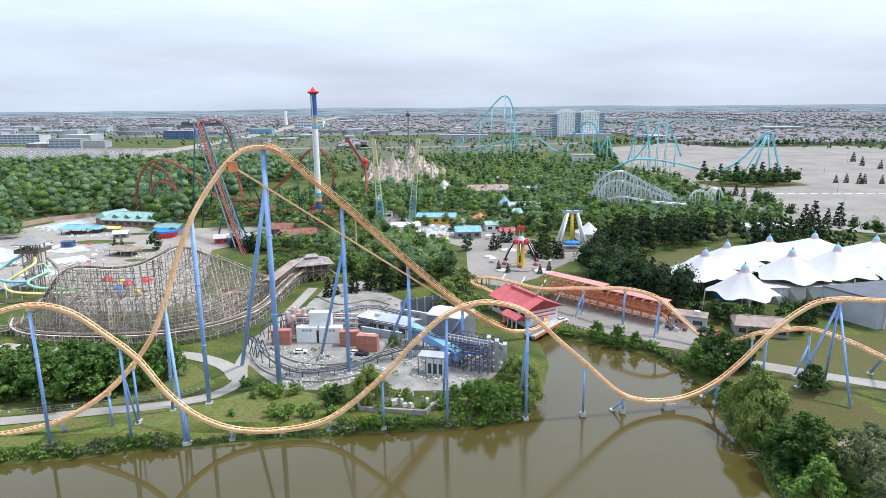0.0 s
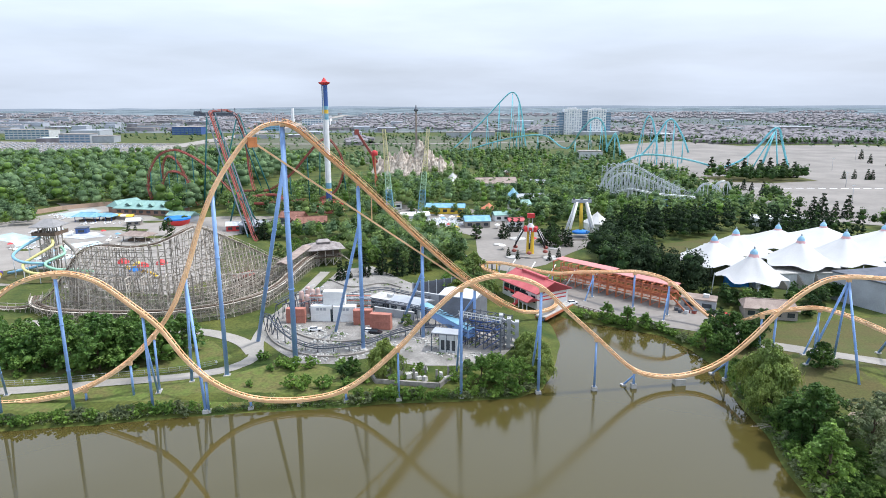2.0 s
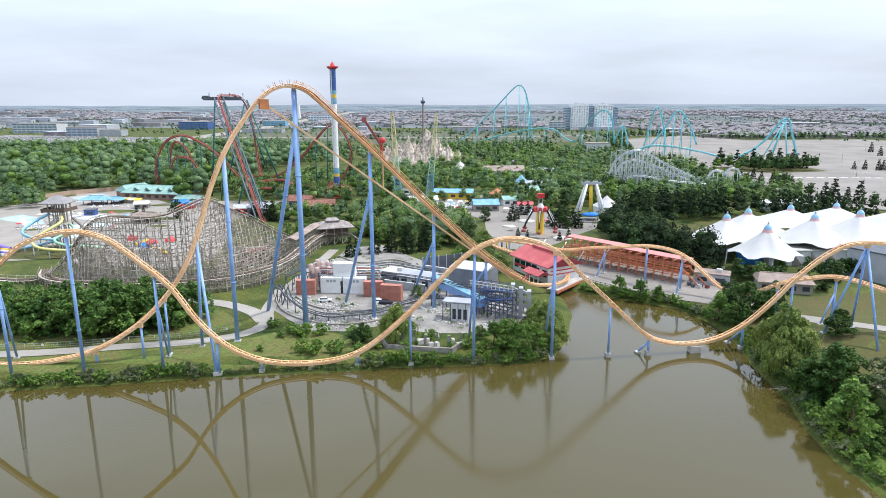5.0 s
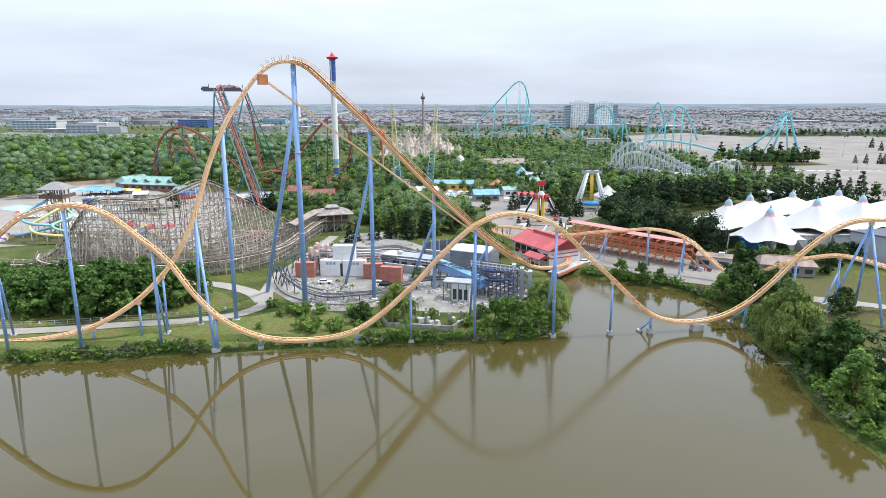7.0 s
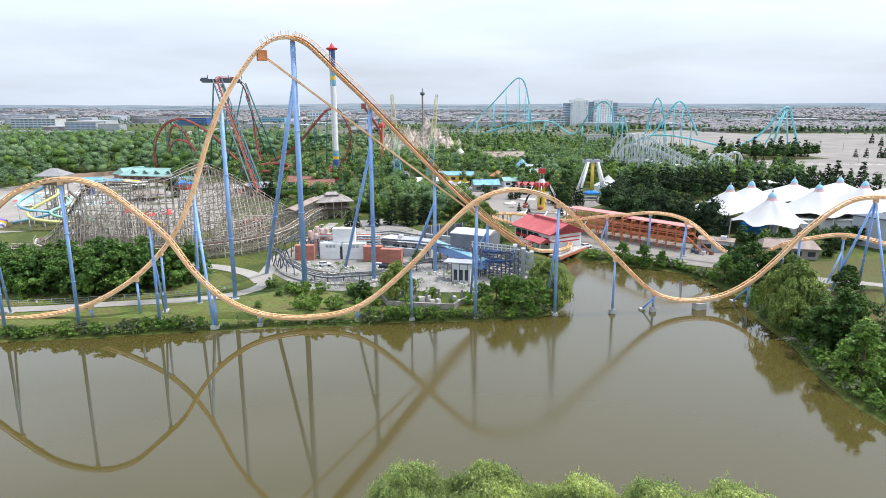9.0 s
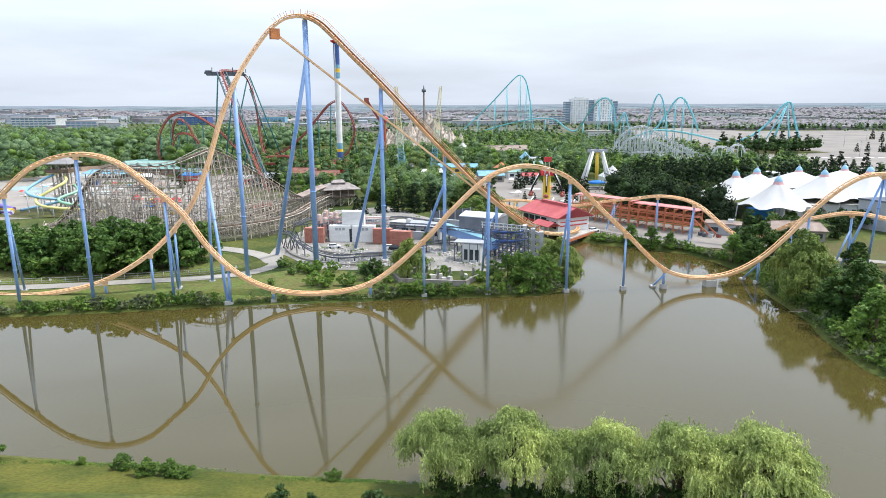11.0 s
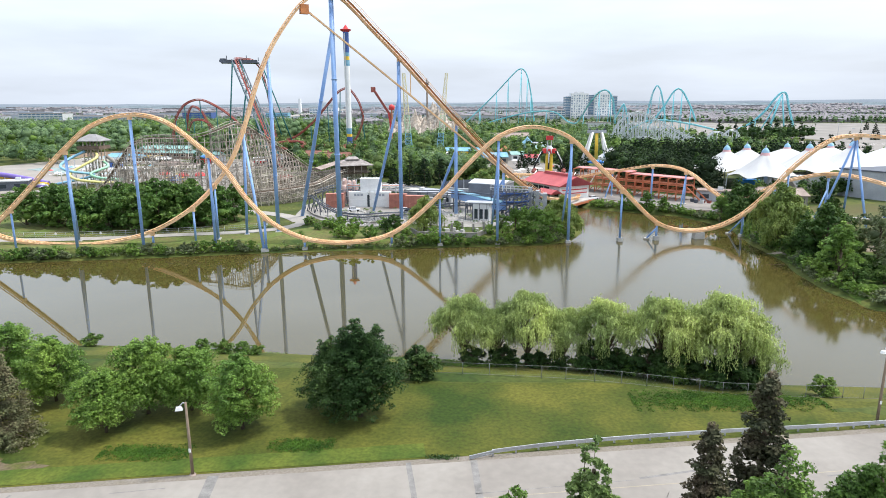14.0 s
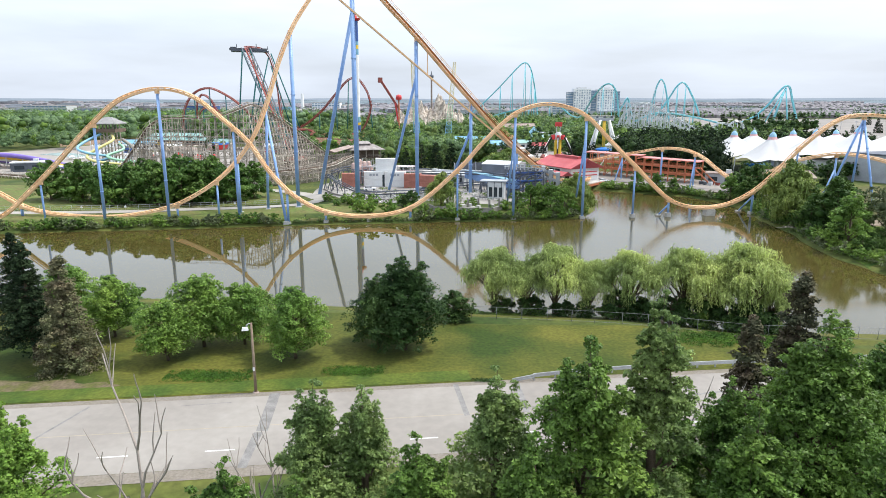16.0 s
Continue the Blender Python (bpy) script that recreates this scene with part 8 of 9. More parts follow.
for x, y, z in ((-3.1, 311, 0.6), (0.7, 315, 0.62), (5.9, 314, 0.64), (3.5, 318, 0.55), (29.9, 347, 0.85), (37, 366, 0.72), (40.8, 366, 0.7), (33, 352, 0.6), (60, 330, 0.9), (63, 326, 0.8), (57, 334, 0.7), (48, 296, 0.42), (53, 300, 0.45), (33, 299, 0.4), (29, 304, 0.4), (-185.6, 359.5, 0.55), (-181.7, 359.4, 0.5), (-103, 346, 1.0), (-97, 350, 0.8), (-108, 352, 0.9), (-118, 360, 0.7)):
    tree("mid_conifer", x, y, z)
for k, x, y, z in (("mid_willow", 10.5, 271, 1.05), ("mid_willow", 3, 262, 0.9), ("mid_dark", 15.2, 345, 0.72), ("mid_dark", -19, 370, 0.7), ("mid_round", -12, 366, 0.7), ("mid_round", -4, 364, 0.6), ("mid_dark", -161, 355, 0.9), ("mid_round", -166, 392, 0.6), ("mid_dark", 8, 398, 0.6), ("mid_bright", 22, 406, 0.7), ("mid_round", 30, 414, 0.8), ("mid_bright", 44, 396, 0.85), ("mid_round", 52, 404, 0.95), ("mid_dark", 58, 398, 0.95), ("mid_bright", 50, 416, 0.9), ("mid_round", 63, 412, 1.0), ("mid_dark", 70, 402, 0.95), ("mid_bright", 10, 414, 0.6), ("mid_round", -8, 420, 0.6), ("mid_round", 48, 378, 0.6), ("mid_bright", 56, 384, 0.75), ("mid_dark", 64, 376, 0.7),
                    ("mid_bright", 120, 470, 1.1), ("mid_bright", 104, 452, 0.9), ("mid_round", 92, 446, 1.0), ("mid_bright", 82, 470, 1.0), ("mid_bright", 118, 398, 1.1), ("mid_bright", 108, 384, 1.0), ("mid_round", 128, 404, 1.1), ("mid_bright", 140, 400, 1.0), ("mid_round", 100, 372, 1.0), ("mid_bright", 230, 440, 0.95), ("mid_bright", 222, 448, 0.9)):
    tree(k, x, y, z)

for x, y, s in [(252.7, 543.7, 0.85), (256, 536, 0.7), (253.3, 510.3, 1.0), (250, 500, 0.9), (249.4, 474.0, 0.9), (251, 488, 0.75), (240, 414.7, 1.15), (245.8, 414.5, 1.35), (254.4, 414, 0.9), (259, 408.6, 1.3), (386, 622.5, 0.7), (395.8, 621.8, 0.8), (404.1, 614.3, 0.9), (408.2, 614, 0.85), (424, 612, 0.75), (280, 680, 1.5), (290, 662, 1.4), (300, 648, 1.6), (312, 640, 1.5), (322, 640, 1.7), (333, 636, 1.6), (342, 632, 1.4), (296, 640, 1.3), (538, 837, 1.1), (513, 780, 1.0), (512, 745, 0.9)]:
    tree("mid_conifer", x, y, s)

for x, y, z in ((-18, 165, 0.6), (-13, 163, 0.55), (-8, 165.5, 0.6), (-4, 162, 0.6), (0, 167, 0.8), (-11, 169, 0.6), (3, 158, 0.9), (-24, 160, 0.9), (-28, 158, 1.0), (-34, 160, 0.8), (-55, 158, 0.7), (-47, 170, 1.0), (-52, 168, 0.8), (5, 170, 0.9), (9, 173, 0.9), (-30, 214, 0.6), (-21, 217, 0.7), (-14, 207, 0.6), (-36, 196, 0.4), (-28, 193, 0.4), (-50, 190, 0.4)):
    tree("mid_bush", x, y, z, name="shrub", category="shrub")

for x, y, z in ((-8, 64.8, 0.99), (-3.5, 64.6, 1.10), (1.5, 63.8, 0.88), (4.5, 63.2, 0.99), (9.8, 62, 1.49), (13, 61, 1.22), (17, 59.8, 1.49), (20.5, 58.6, 1.62), (24.5, 57.2, 1.62), (28, 56.5, 1.49), (30.5, 56.4, 1.22)):
    tree("bush_dark", x, y, z, name="shrub", category="shrub")
# far woods, too many to count
def woods(poly, count, lo, hi, mat_name, label, seed, leaf=1.3, clumps=6, per=7, pine=False):
    rng = random.Random(seed)
    r2 = np.random.default_rng(seed)
    m = MB()
    xs, ys = [p[0] for p in poly], [p[1] for p in poly]
    cs, rs, made = [], [], 0
    while made < count:
        x, y = rng.uniform(min(xs), max(xs)), rng.uniform(min(ys), max(ys))
        if not poly_at(poly, x, y)[0]:
            continue
        made += 1
        h = rng.uniform(lo, hi)
        z = height(x, y)
        reach = h * rng.uniform(0.27, 0.36)
        for k in range(clumps):
            a = k * 2.4 + rng.random()
            up = (k + rng.random()) / clumps
            if pine:
                q = reach * (0.95 - 0.9 * up) * rng.uniform(0.55, 1.0)
                cs.append((x + math.cos(a) * q, y + math.sin(a) * q, z + h * (0.12 + 0.86 * up)))
                rs.append(h * (0.085 - 0.055 * up))
                continue
            q = reach * (1.05 - 0.85 * up ** 1.6) * rng.uniform(0.6, 1.0)
            cs.append((x + math.cos(a) * q, y + math.sin(a) * q, z + h * (0.30 + 0.64 * up)))
            rs.append(h * rng.uniform(0.09, 0.14))
        for up in ((0.45, 0.72) if clumps > 4 else (0.55,)):
            heart(m, (x, y, z + h * (up - 0.15 if pine else up)), reach * (1.15 - 0.7 * up) * (0.5 if pine else 0.86), rng, True)
    leaves(m, cs, [r * 1.15 for r in rs], int(per * 1.5), leaf * 0.88, r2, 0.8)
    ob = part("woods", m, mat_name)
    return tagged(ob, label, "woods", kind="stuff")
WOODS = ((0.38, "leaf_park"), (0.16, "leaf_dark"), (0.18, "leaf_bright"), (0.28, "leaf_hazed"))
FAR = ((0.7, "leaf_hazed"), (0.3, "leaf_mid"))
def mixed(poly, count, lo, hi, label, seed, shares=WOODS, **more):
    for k, (share, mt) in enumerate(shares):
        woods(poly, int(count * share), lo, hi, mt, label, seed + k, **more)
mixed([(-150, 345), (-175, 400), (-172, 640), (-130, 760), (-260, 860), (-620, 800), (-900, 800), (-800, 480), (-380, 440), (-265, 480), (-240, 500), (-200, 440)], 2300, 14, 24, "dense green woodland beyond the water park", 3, ((0.60, "leaf_hazed"), (0.28, "leaf_mid"), (0.12, "leaf_dark")), leaf=1.1, clumps=9, per=7)
mixed([(60, 400), (150, 390), (228, 420), (232, 560), (240, 700), (200, 760), (40, 700), (0, 480)], 620, 7, 13, "trees scattered through the far park", 13)
mixed([(-55, 420), (-5, 480), (10, 600), (-80, 610), (-140, 560), (-150, 480), (-70, 470)], 330, 7, 12, "trees round the mountain ride", 23)
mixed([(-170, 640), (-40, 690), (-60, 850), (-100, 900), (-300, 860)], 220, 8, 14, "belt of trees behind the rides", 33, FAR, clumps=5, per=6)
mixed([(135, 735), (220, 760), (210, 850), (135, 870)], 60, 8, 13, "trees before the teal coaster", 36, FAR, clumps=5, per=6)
mixed([(252, 640), (262, 602), (300, 594), (350, 608), (348, 638), (300, 650)], 80, 9, 16, "dark trees on the parking island", 43, ((0.8, "leaf_dark"), (0.2, "leaf_mid")))
mixed([(440, 640), (760, 560), (1000, 640), (1000, 700), (700, 700), (480, 700)], 60, 6, 11, "trees along the edge of the lot", 53)
mixed([(230, 1160), (480, 1110), (800, 900), (1200, 700), (1400, 1000), (900, 1200), (500, 1330)], 560, 7, 13, "trees along the streets beyond the lot", 63, ((0.5, "leaf_dark"), (0.5, "leaf_hazed")), clumps=4, per=6)
mixed([(-1300, 1250), (1500, 1250), (2200, 2300), (-2200, 2300)], 2000, 6, 11, "street trees of the far suburb", 83, ((0.6, "leaf_hazed"), (0.4, "leaf_dark")), clumps=3, per=5, leaf=2.2)
# trees that fill the park between the rides
FINE = dict(leaf=0.9, clumps=12, per=10)
PINES = ((0.75, "needles"), (0.25, "leaf_dark"))
DARK = ((0.75, "leaf_dark"), (0.25, "leaf_mid"))
mixed([(82, 318), (96, 320), (140, 348), (166, 350), (168, 378), (120, 386), (88, 356)], 110, 12, 18, "dark wood of pines behind the tents", 101, PINES, pine=True, **FINE)
mixed([(98, 385), (150, 382), (225, 395), (232, 440), (215, 455), (150, 446), (105, 432)], 75, 8, 14, "trees before the silver coaster", 111, **FINE)
mixed([(168, 318), (230, 328), (228, 388), (175, 382)], 70, 10, 16, "dark pines behind the tents", 121, PINES, pine=True, **FINE)
mixed([(52, 392), (95, 385), (105, 440), (115, 520), (70, 455)], 50, 7, 12, "trees beside the plaza", 131, **FINE)
mixed([(-15, 345), (10, 320), (6, 296), (-20, 310), (-50, 335), (-58, 375), (-40, 400), (-12, 372)], 60, 7, 12, "thicket below the lift hill", 141, **FINE)
mixed([(-70, 395), (-40, 405), (-36, 424), (-66, 452), (-76, 420)], 26, 7, 12, "trees round the swing tower", 151, **FINE)
mixed([(-62, 340), (-90, 345), (-84, 366), (-60, 372)], 14, 6, 10, "trees below the red lodge", 161, **FINE)
mixed([(20, 385), (45, 392), (48, 440), (20, 455), (-15, 458), (-40, 440), (-20, 410), (0, 418)], 34, 5, 9, "small trees among the stalls", 171, **FINE)
mixed([(-140, 405), (-120, 425), (-140, 470), (-175, 475), (-165, 450)], 34, 9, 15, "trees under the diving coaster", 181, **FINE)
mixed([(0, 460), (60, 440), (110, 520), (60, 560), (-30, 540), (-50, 500)], 90, 7, 12, "trees between park buildings", 191, **FINE)
mixed([(228, 398), (250, 388), (330, 350), (330, 340), (240, 372)], 20, 7, 12, "trees at the edge of the lot", 201, DARK, **FINE)
mixed([(240, 420), (252, 470), (256, 500), (244, 520), (234, 470)], 14, 8, 13, "dark trees beside the lot", 211, DARK, **FINE)
mixed([(66, 262), (84, 246), (99, 236), (101, 246), (98, 268), (96, 290), (88, 316), (78, 318), (66, 292)], 62, 11, 17, "dense dark wood behind the station", 221, PINES, leaf=0.8, clumps=18, per=13)
mixed([(80, 246), (94, 235), (99, 226), (103, 228), (101, 250), (98, 262), (93, 290), (84, 312), (72, 300), (68, 272)], 40, 10, 15, "dark pines beside the station", 226, PINES, pine=True, leaf=0.8, clumps=18, per=13)
mixed([(-100, 770), (200, 800), (300, 1130), (260, 1400), (-150, 1400), (-200, 1000)], 420, 6, 11, "trees on the open land behind the rides", 231, ((0.4, "leaf_dark"), (0.6, "leaf_hazed")), clumps=4, per=6)
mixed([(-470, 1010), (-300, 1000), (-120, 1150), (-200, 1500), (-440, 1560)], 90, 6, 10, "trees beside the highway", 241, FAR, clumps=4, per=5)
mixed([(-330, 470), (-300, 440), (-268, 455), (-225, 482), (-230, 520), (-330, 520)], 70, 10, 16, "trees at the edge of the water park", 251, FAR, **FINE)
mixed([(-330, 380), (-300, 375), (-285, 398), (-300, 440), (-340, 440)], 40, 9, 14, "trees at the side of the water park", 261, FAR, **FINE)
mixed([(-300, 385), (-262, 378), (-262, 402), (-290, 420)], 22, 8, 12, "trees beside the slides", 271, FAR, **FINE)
mixed([(-50, 690), (135, 735), (135, 960), (-60, 900)], 300, 8, 13, "low trees before the teal coaster", 281, WOODS, clumps=5, per=7)
mixed([(100, 224), (108, 219), (124, 222), (150, 229), (150, 236), (128, 230), (104, 230)], 34, 5, 8.5, "dark trees at the foot of the tents", 291, DARK, **FINE)

mixed([(-75, 470), (-45, 430), (10, 470), (60, 520), (110, 600), (60, 690), (-20, 620), (-90, 560)], 130, 10, 16, "tall trees between the park rides", 301, leaf=1.0, clumps=11, per=9)
mixed([(-60, 300), (-30, 285), (0, 280), (4, 330), (-14, 372), (-40, 396), (-62, 372)], 70, 9, 14, "dense leafy wood below the lift hill", 311, leaf=0.8, clumps=14, per=11)
mixed([(60, 420), (118, 400), (120, 520), (150, 640), (90, 620), (60, 500)], 90, 10, 15, "tall trees beside the show building", 321, leaf=1.0, clumps=11, per=9)
mixed([(-112, 344), (-96, 338), (-66, 342), (-62, 362), (-100, 366)], 22, 7, 11, "trees at the foot of the diving coaster", 331, leaf=0.8, clumps=12, per=10)
mixed([(-130, 405), (-90, 400), (-72, 418), (-76, 455), (-110, 470), (-140, 440)], 40, 8, 13, "trees among the red loops", 341, leaf=0.9, clumps=11, per=9)
mixed([(228, 820), (286, 1120), (300, 1150), (440, 1270), (500, 1120), (720, 1140), (1010, 630), (1050, 650), (730, 1180), (510, 1160), (440, 1310), (270, 1170), (205, 830)], 330, 8, 14, "line of dark trees round the far lot edge", 351, ((0.6, "leaf_dark"), (0.4, "leaf_hazed")), clumps=5, per=6)

# ---- the near bank and the road ----
def lamp(x, y, tall, rz, label):
    t = thing("street_lamp", label, "street lamp", "road lamps", at=(x, y, height(x, y)), rz=rz)
    part("pole", MB().tube([(0, 0, -0.3), (0, 0, tall)], 0.17, 10, 0.12), "pole_wood", t)
    part("base", MB().lathe((0, 0, 0), [(0.36, 0), (0.32, 0.12), (0.2, 0.16)], 10), "roof_brown", t)
    part("bracket", MB().tube([(0, 0, tall - 0.1), (-0.25, -0.1, tall - 0.02), (-0.5, -0.2, tall - 0.3)], 0.06, 6), "galvanized", t)
    part("lamp_head", MB().box((-0.6, -0.24, tall - 0.72), (0.7, 0.42, 0.32), 0.25, 0.7), "white_paint", t)
    part("access_plate", MB().box((0, -0.17, 2.6), (0.2, 0.06, 0.4)), "white_paint", t)


lamp(-36.9, 31.4, 7.9, 0.0, "wooden lamp pole with a pale head by the road")
lamp(37.6, 41.8, 9.5, 0.0, "wooden lamp pole beyond the guardrail")
rail_path = smooth_path([(-9.2, 34.2, 4.0), (-1.8, 36.0, 4.0), (4.8, 37.2, 4.0), (17.2, 38.9, 4.0), (32.5, 40.5, 4.0), (60, 44, 4.0), (90, 47.5, 4.0)], 2.0)
guard = thing("guardrail", "galvanized steel guardrail along the road", "guardrail")
beam_m = MB()
for i, (p, q) in enumerate(zip(rail_path, rail_path[1:])):
    drop = 0.35 if i < 1 else 0
    for z in (0.52, 0.78):
        beam_m.beam(p + Vector((0, 0, z - drop)), q + Vector((0, 0, z - (drop if i == 0 else 0) * 0.3)), 0.08, 0.17)
    beam_m.beam(p + Vector((0, 0, 0.65 - drop)), q + Vector((0, 0, 0.65)), 0.04, 0.14)
part("rail_beam", beam_m, "galvanized", guard)
for p in rail_path[1::1]:
    part("post", MB().box((p.x, p.y + 0.12, p.z - 0.4), (0.16, 0.16, 1.2)), "galvanized", guard)
fence = thing("chain_fence", "thin chain-link fence with steel posts on the lawn", "fence")
fence_path = smooth_path([(-13, 56.2, 0), (4.3, 54.2, 0), (14.5, 52.2, 0), (21, 51.2, 0), (30, 50.4, 0), (38.7, 50.0, 0), (60, 48.5, 0), (90, 50, 0)], 3.0)
fence_path = [Vector((p.x, p.y, height(p.x, p.y))) for p in fence_path]
for p in fence_path:
    part("post", MB().tube([p - Vector((0, 0, 0.3)), p + Vector((0, 0, 1.7))], 0.04, 6), "fence_steel", fence)
for z in (0.1, 1.65):
    part("wire", MB().tube([p + Vector((0, 0, z)) for p in fence_path], 0.02, 4), "fence_steel", fence)
mesh_m = MB()
for p, q in zip(fence_path, fence_path[1:]):
    for k in range(6):
        t0, t1 = k / 6, min(1.0, k / 6 + 0.3)
        mesh_m.beam(p.lerp(q, t0) + Vector((0, 0, 0.1)), p.lerp(q, t1) + Vector((0, 0, 1.85)), 0.007)
        mesh_m.beam(p.lerp(q, t1) + Vector((0, 0, 0.1)), p.lerp(q, t0) + Vector((0, 0, 1.65)), 0.007)
part("chain_mesh", mesh_m, "fence_steel", fence)["kind"] = "stuff"


def on_road(s, off, length, width, key, name, label, z, turn=0.0):
    x, y = rd(s, off)
    ob = part(name, MB().box((x, y, height(x, y) + 0.05), (length, width, z), math.atan2(ROAD_DIR.y, ROAD_DIR.x) + turn), key)
    return tagged(ob, label, "road marking", kind="structure")


for i in range(-14, 28):
    on_road(16.2 + 9.15 * i, -3.9, 2.6, 0.14, "white_paint", "trim_dash", "short white lane dash on the road", 0.006)
mat("tar_patch", (0.19, 0.183, 0.172), rough=0.95, vary=0.2, scale=1)
for s, off, ln, w, turn in ((28.6, 3.2, 8.0, 1.1, 1.55), (48.2, 3.6, 7.2, 0.55, 1.6), (54.6, 3.4, 6.8, 0.7, 1.5), (9, 3, 7, 0.25, 1.2), (75, 2, 9, 0.3, 0.1), (-20, -2, 8, 0.3, 1.4), (28, -4, 6, 0.8, 1.5), (95, 0, 12, 0.2, 0.06), (5, 1.0, 3.5, 0.12, 0.5), (22, 5.5, 5, 0.1, 0.05), (62, 1.2, 16, 0.1, 0.02)):
    on_road(s, off, ln, w, "tar_patch", "trim_patch", "dark tar repair across the road", 0.004, turn)
mat("faded_yellow", (0.30, 0.265, 0.20), rough=0.95, vary=0.1, scale=1)
on_road(70, 0.3, 300, 0.12, "faded_yellow", "trim_line", "faded yellow centre line", 0.003)
rg = np.random.default_rng(4)
for x, y, w, d, cnt, mt in ((-43.5, 35.4, 4.6, 1.5, 520, "lush_patch"), (-27.3, 37.0, 3.4, 1.3, 340, "lush_patch"), (23, 47.8, 11.5, 2.8, 1500, "lush_patch"), (-8, 63.5, 7, 1.4, 420, "leaf_mid"), (-12, 34.6, 1.6, 0.3, 40, "leaf_dark"), (-20, 69.5, 12, 0.9, 260, "leaf_mid"), (0, 67, 11, 1.0, 300, "leaf_mid"), (-52, 73, 16, 0.8, 260, "leaf_mid")):
    cs = []
    for k in range(cnt):
        px, py = x + w * max(-1, min(1, rg.normal() * 0.5)), y + d * max(-1, min(1, rg.normal() * 0.5))
        cs.append((px, py, height(px, py) + 0.12))
    m = MB()
    leaves(m, cs, [0.34] * cnt, 14, 0.12, rg, 0.3)
    tagged(part("weeds", m, mt), "patch of tall lush weeds in the lawn", "weeds", kind="stuff")


def dead_shrub(x, y, tall, seed, label):
    """Bare forking stems."""
    rg = random.Random(seed)
    t = thing("dead_tree", label, "dead tree", at=(x, y, height(x, y)), rz=rg.random() * 6)
    def fork(p, d, length, r, level, m):
        pts = [p]
        for k in range(3):
            d = (d + Vector((rg.uniform(-0.2, 0.2), rg.uniform(-0.2, 0.2), rg.uniform(-0.02, 0.12)))).normalized()
            pts.append(pts[-1] + d * (length / 3))
        m.tube(pts, r, 5, r * 0.5, False)
        if level:
            for k in range(3):
                nd = (d + Vector((rg.uniform(-0.7, 0.7), rg.uniform(-0.7, 0.7), rg.uniform(0.0, 0.4)))).normalized()
                fork(pts[rg.choice((1, 2, 3))], nd, length * rg.uniform(0.4, 0.65), r * 0.55, level - 1, m)
    for k in range(3):
        m = MB()
        fork(Vector((rg.uniform(-0.3, 0.3), rg.uniform(-0.3, 0.3), -0.2)), Vector((rg.uniform(-0.28, 0.28), rg.uniform(-0.28, 0.28), 1)).normalized(), tall * rg.uniform(0.65, 1.0), 0.0145 * tall, 2, m)
        part("stem", m, "dead_wood", t)


mat("dead_wood", (0.30, 0.26, 0.225), rough=0.9, vary=0.15, scale=1)
dead_shrub(-35.5, 3.5, 10.5, 3, "bare grey dead tree by the road")
dead_shrub(-28.6, 6.5, 7.0, 5, "thin leafless tree by the road")
dead_shrub(2.6, 14.5, 8.0, 7, "thin leafless tree before the spruce")

snag = thing("fallen_branch", "bleached bare branch leaning out over the water", "branch", at=(77, 137, 1.2))
for k, (a, z, ln) in enumerate(((3.0, 0.3, 6.0), (3.35, 0.7, 5.0), (2.75, 0.5, 4.2))):
    part("bough", MB().tube([(0, 0, 0), (math.cos(a) * ln * 0.5, math.sin(a) * ln * 0.5, z), (math.cos(a + 0.1) * ln, math.sin(a + 0.1) * ln, z * 0.6)], 0.13, 6, 0.03), "dead_wood", snag)
    for q in (0.45, 0.65, 0.85):
        part("twig", MB().tube([(math.cos(a) * ln * q, math.sin(a) * ln * q, z * 0.9), (math.cos(a + 0.35) * ln * (q + 0.2), math.sin(a + 0.35) * ln * (q + 0.2), z + 0.5)], 0.04, 4, 0.015), "dead_wood", snag)

yard_rail = thing("yard_railing", "low dark timber railing along the station yard", "railing")
yr = smooth_path([(48, 226, 0), (57, 216.5, 0), (66.6, 209.2, 0), (74, 203, 0), (80.2, 196.5, 0)], 2.0)
yr = [Vector((q.x, q.y, height(q.x, q.y))) for q in yr]
for q in yr:
    part("post", MB().box((q.x, q.y, q.z - 0.2), (0.16, 0.16, 1.4)), "dark_wood", yard_rail)
for z in (0.55, 1.1):
    part("rail", MB().tube([q + Vector((0, 0, z)) for q in yr], 0.09, 4), "dark_wood", yard_rail)
ry = random.Random(17)
for k, (x, y) in enumerate(((83, 222), (84.8, 221), (86.5, 219.8), (83.6, 219.6), (85.4, 218.4), (88.2, 218.4), (96, 216), (97.8, 215))):
    c = thing("yard_bin", ("dark waste bin beside the utility shed", "pale equipment crate beside the utility shed", "red waste bin beside the utility shed")[k % 3], "bin", "yard bins", at=(x, y, height(x, y) + 0.1), rz=ry.random() * 3)
    part("box", MB().box((0, 0, 0), (1.3, 1.0, 1.1), 0, 1.08), ("dark_grey", "light_grey", "coaster_red")[k % 3], c)
    part("lid", MB().box((0, 0, 1.1), (1.5, 1.15, 0.14), 0, 0.9), ("dark_grey", "grey_paint", "dark_grey")[k % 3], c)

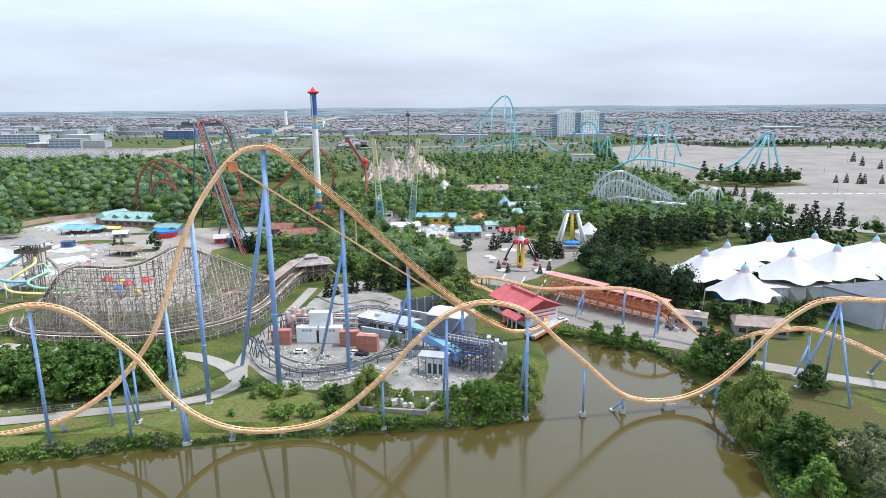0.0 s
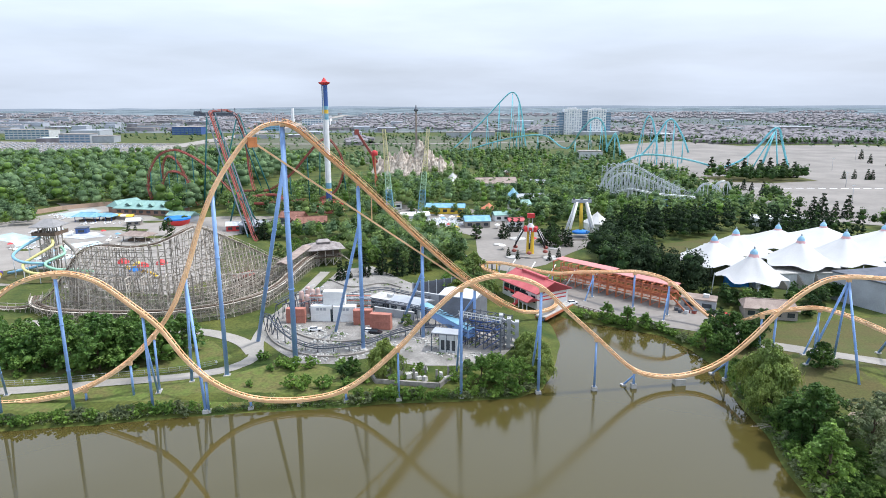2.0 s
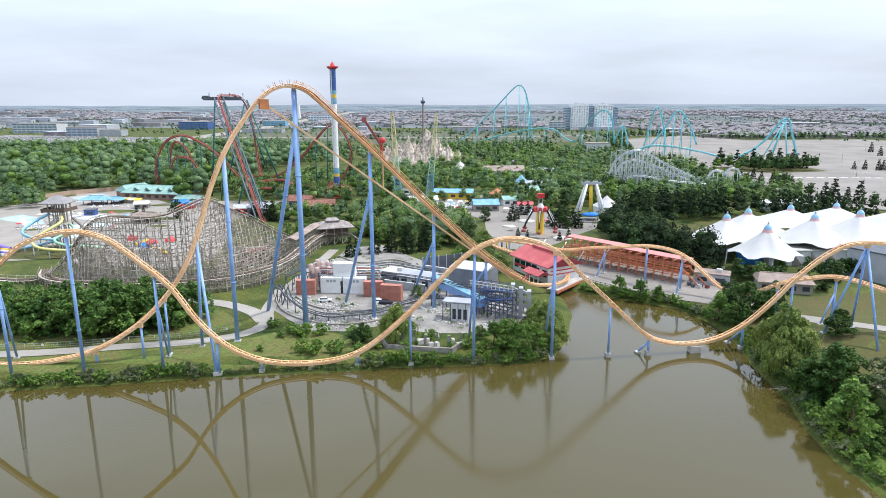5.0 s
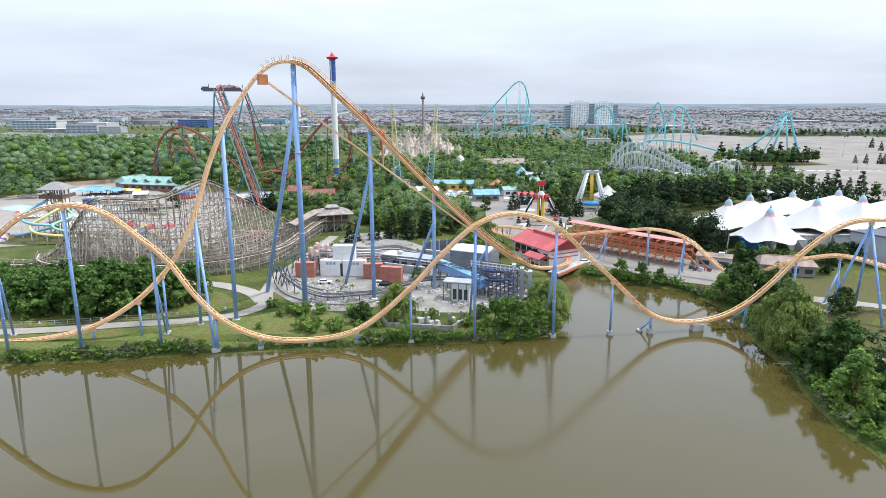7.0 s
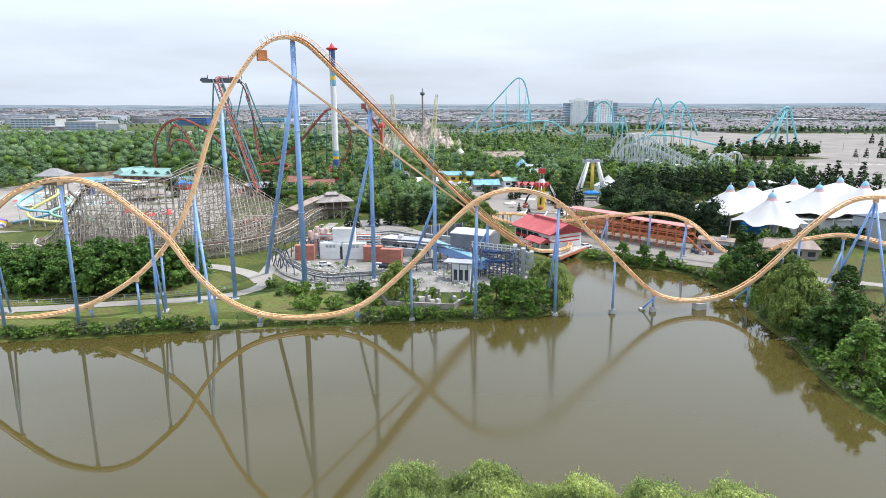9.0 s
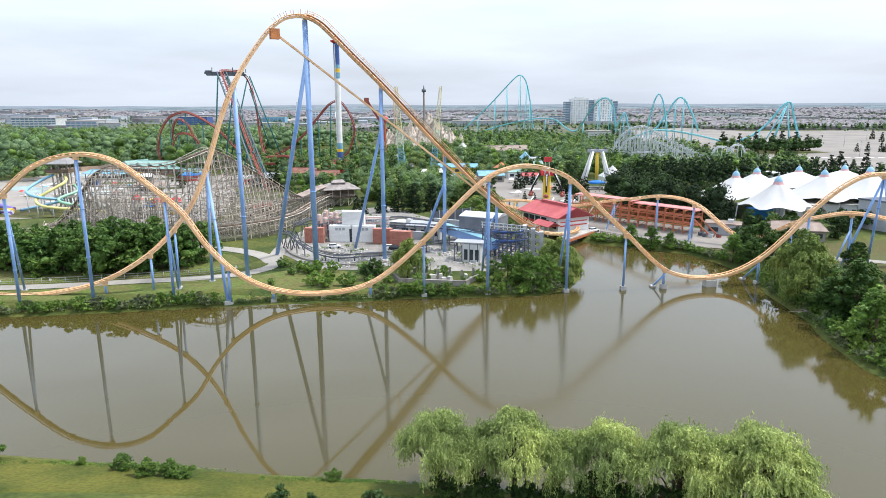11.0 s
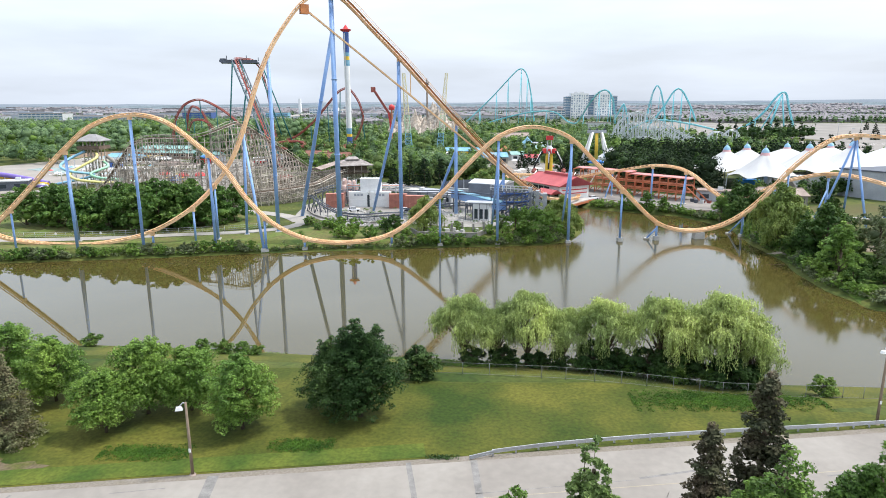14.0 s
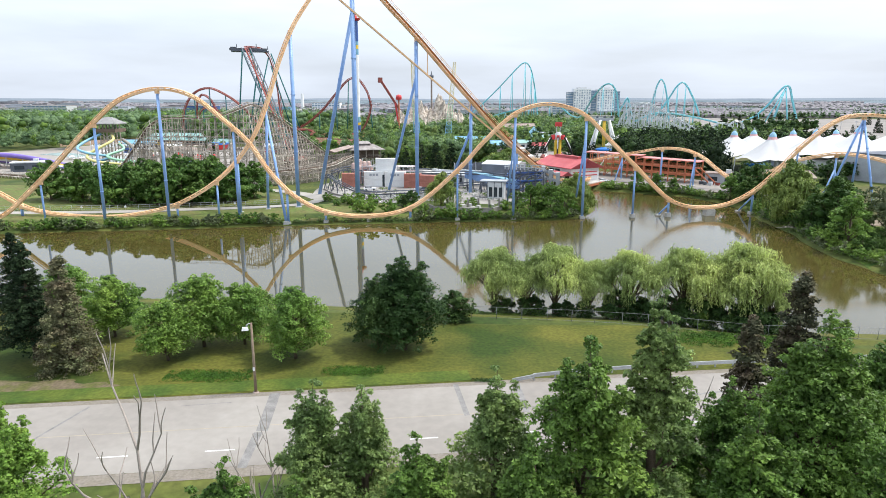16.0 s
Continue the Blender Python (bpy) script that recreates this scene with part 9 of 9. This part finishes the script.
bank_fence = thing("chain_fence", "grey chain-link fence along the far path", "fence")
bf = smooth_path([(-180, 155, 0), (-115, 159.5, 0), (-97, 163.5, 0), (-78, 168, 0), (-69, 172.5, 0)], 3.0)
bf = [Vector((p.x, p.y, height(p.x, p.y))) for p in bf]
for p in bf:
    part("post", MB().tube([p - Vector((0, 0, 0.3)), p + Vector((0, 0, 1.5))], 0.06, 6), "galvanized", bank_fence)
for z in (0.2, 0.8, 1.45):
    part("wire", MB().tube([p + Vector((0, 0, z)) for p in bf], 0.035, 4), "galvanized", bank_fence)
for p in bf[1::5]:
    part("sign_plate", MB().box((p.x, p.y - 0.1, p.z + 0.7), (0.6, 0.05, 0.5)), "white_paint", bank_fence)
for x, y in ((300, 470), (350, 560), (330, 440), (420, 700), (470, 560), (520, 820), (400, 460), (600, 700), (560, 520), (450, 900)):
    pole_t = thing("lot_lamp", "tall thin light pole on the parking lot", "street lamp", "lot lamps", at=(x, y, height(x, y)))
    part("pole", MB().tube([(0, 0, 0), (0, 0, 13)], 0.22, 6, 0.14), "grey_paint", pole_t)
    part("lamp_head", MB().box((0, 0, 13), (2.6, 0.7, 0.4)), "light_grey", pole_t)

mat("lush_grass", (0.052, 0.096, 0.010), rough=0.95, vary=0.25, scale=5, second=(0.090, 0.112, 0.014), bump=0.03, fine=2.5)
for off, w_ in ((9.4, 2.8),):
    tagged(part("ground_verge", strip([rd(s_, off) for s_ in range(-110, 52, 5)], w_, 0.085, 1.5), "lush_grass"), "lush green verge grass beside the road", "grass", kind="structure")

# loose rubble, low kerbs and weeds of the stunt yard
rr = random.Random(91)
YARD = [(-63, 208), (-59, 194), (-52, 184), (-44, 175.5), (-35, 175), (-24, 180), (-12, 186), (-4, 178), (8, 176), (16, 184), (18, 192), (8, 196), (-10, 204), (-22, 200), (-40, 203), (-52, 204)]
rubble = MB()
made = 0
while made < 700:
    x, y = rr.uniform(-64, 18), rr.uniform(174, 210)
    if poly_at(YARD, x, y)[0] and noise.noise((x / 9, y / 9, 4.0)) > -0.1:
        rubble.box((x, y, height(x, y) + 0.02), (rr.uniform(0.3, 1.3), rr.uniform(0.3, 1.0), rr.uniform(0.15, 0.6)), rr.random() * 3, rr.uniform(0.5, 0.9))
        made += 1
tagged(part("rubble", rubble, "concrete"), "scattered grey rubble over the stunt yard", "rubble", kind="stuff")
kerb = thing("yard_kerb", "curved low concrete kerb walls of the yard", "kerb")
for pts in ([(-62, 200), (-57, 190), (-49, 182), (-40, 178), (-31, 179), (-22, 184)], [(-56, 204), (-50, 196), (-42, 191), (-33, 190), (-24, 194), (-14, 199)], [(-40, 240), (-30, 232), (-20, 236), (-24, 250)], [(-52, 262), (-40, 250), (-28, 256), (-20, 250)]):
    path = smooth_path([(x, y, 0) for x, y in pts], 2.0)
    for a, b in zip(path, path[1:]):
        part("kerb_stone", MB().beam((a.x, a.y, height(a.x, a.y) + 0.3), (b.x, b.y, height(b.x, b.y) + 0.3), 0.4, 0.7), "pale_concrete", kerb)
grow = np.random.default_rng(12)
cs = []
while len(cs) < 240:
    x, y = rr.uniform(-66, 20), rr.uniform(165, 262)
    if noise.noise((x / 6, y / 6, 8.0)) > 0.12 and poly_at([(-64, 208), (-45, 174), (-10, 160), (5, 172), (18, 190), (10, 226), (-20, 262), (-50, 275)], x, y)[0]:
        cs.append((x, y, height(x, y) + 0.25))
m = MB()
leaves(m, cs, [0.8] * len(cs), 12, 0.45, grow)
tagged(part("weeds", m, "leaf_mid"), "weeds growing through the yard paving", "weeds", kind="stuff")

# sedge and tall grass along the far waterline
sedge = np.random.default_rng(21)
for pts, cnt in (([(-175, 128.5), (-110.7, 138.2), (-86.9, 141.8), (-63.8, 146.2), (-46, 148.4), (-27.6, 150.4), (-18, 152.4), (4, 154.2), (17, 155.6)], 900), ([(44, 220), (57, 212.5), (72.5, 202.5), (78, 190)], 160), ([(80, 172), (77, 155), (76, 134), (73.4, 122), (72.4, 107), (74.4, 96)], 260)):
    for share, mt in ((0.55, "leaf_olive"), (0.45, "leaf_bright")):
        path = smooth_path([(x, y, 0) for x, y in pts], 1.0)
        cs = []
        for k in range(int(cnt * share)):
            q = path[int(sedge.integers(len(path)))]
            x, y = q.x + sedge.normal() * 0.5, q.y + abs(sedge.normal()) * 1.3
            cs.append((x, y, height(x, y) + 0.35))
        m = MB()
        leaves(m, cs, list(0.45 + 0.4 * sedge.random(len(cs))), 14, 0.3, sedge, 1.0)
        tagged(part("sedge", m, mt), "tall grass and sedge along the waterline", "grass", kind="stuff")
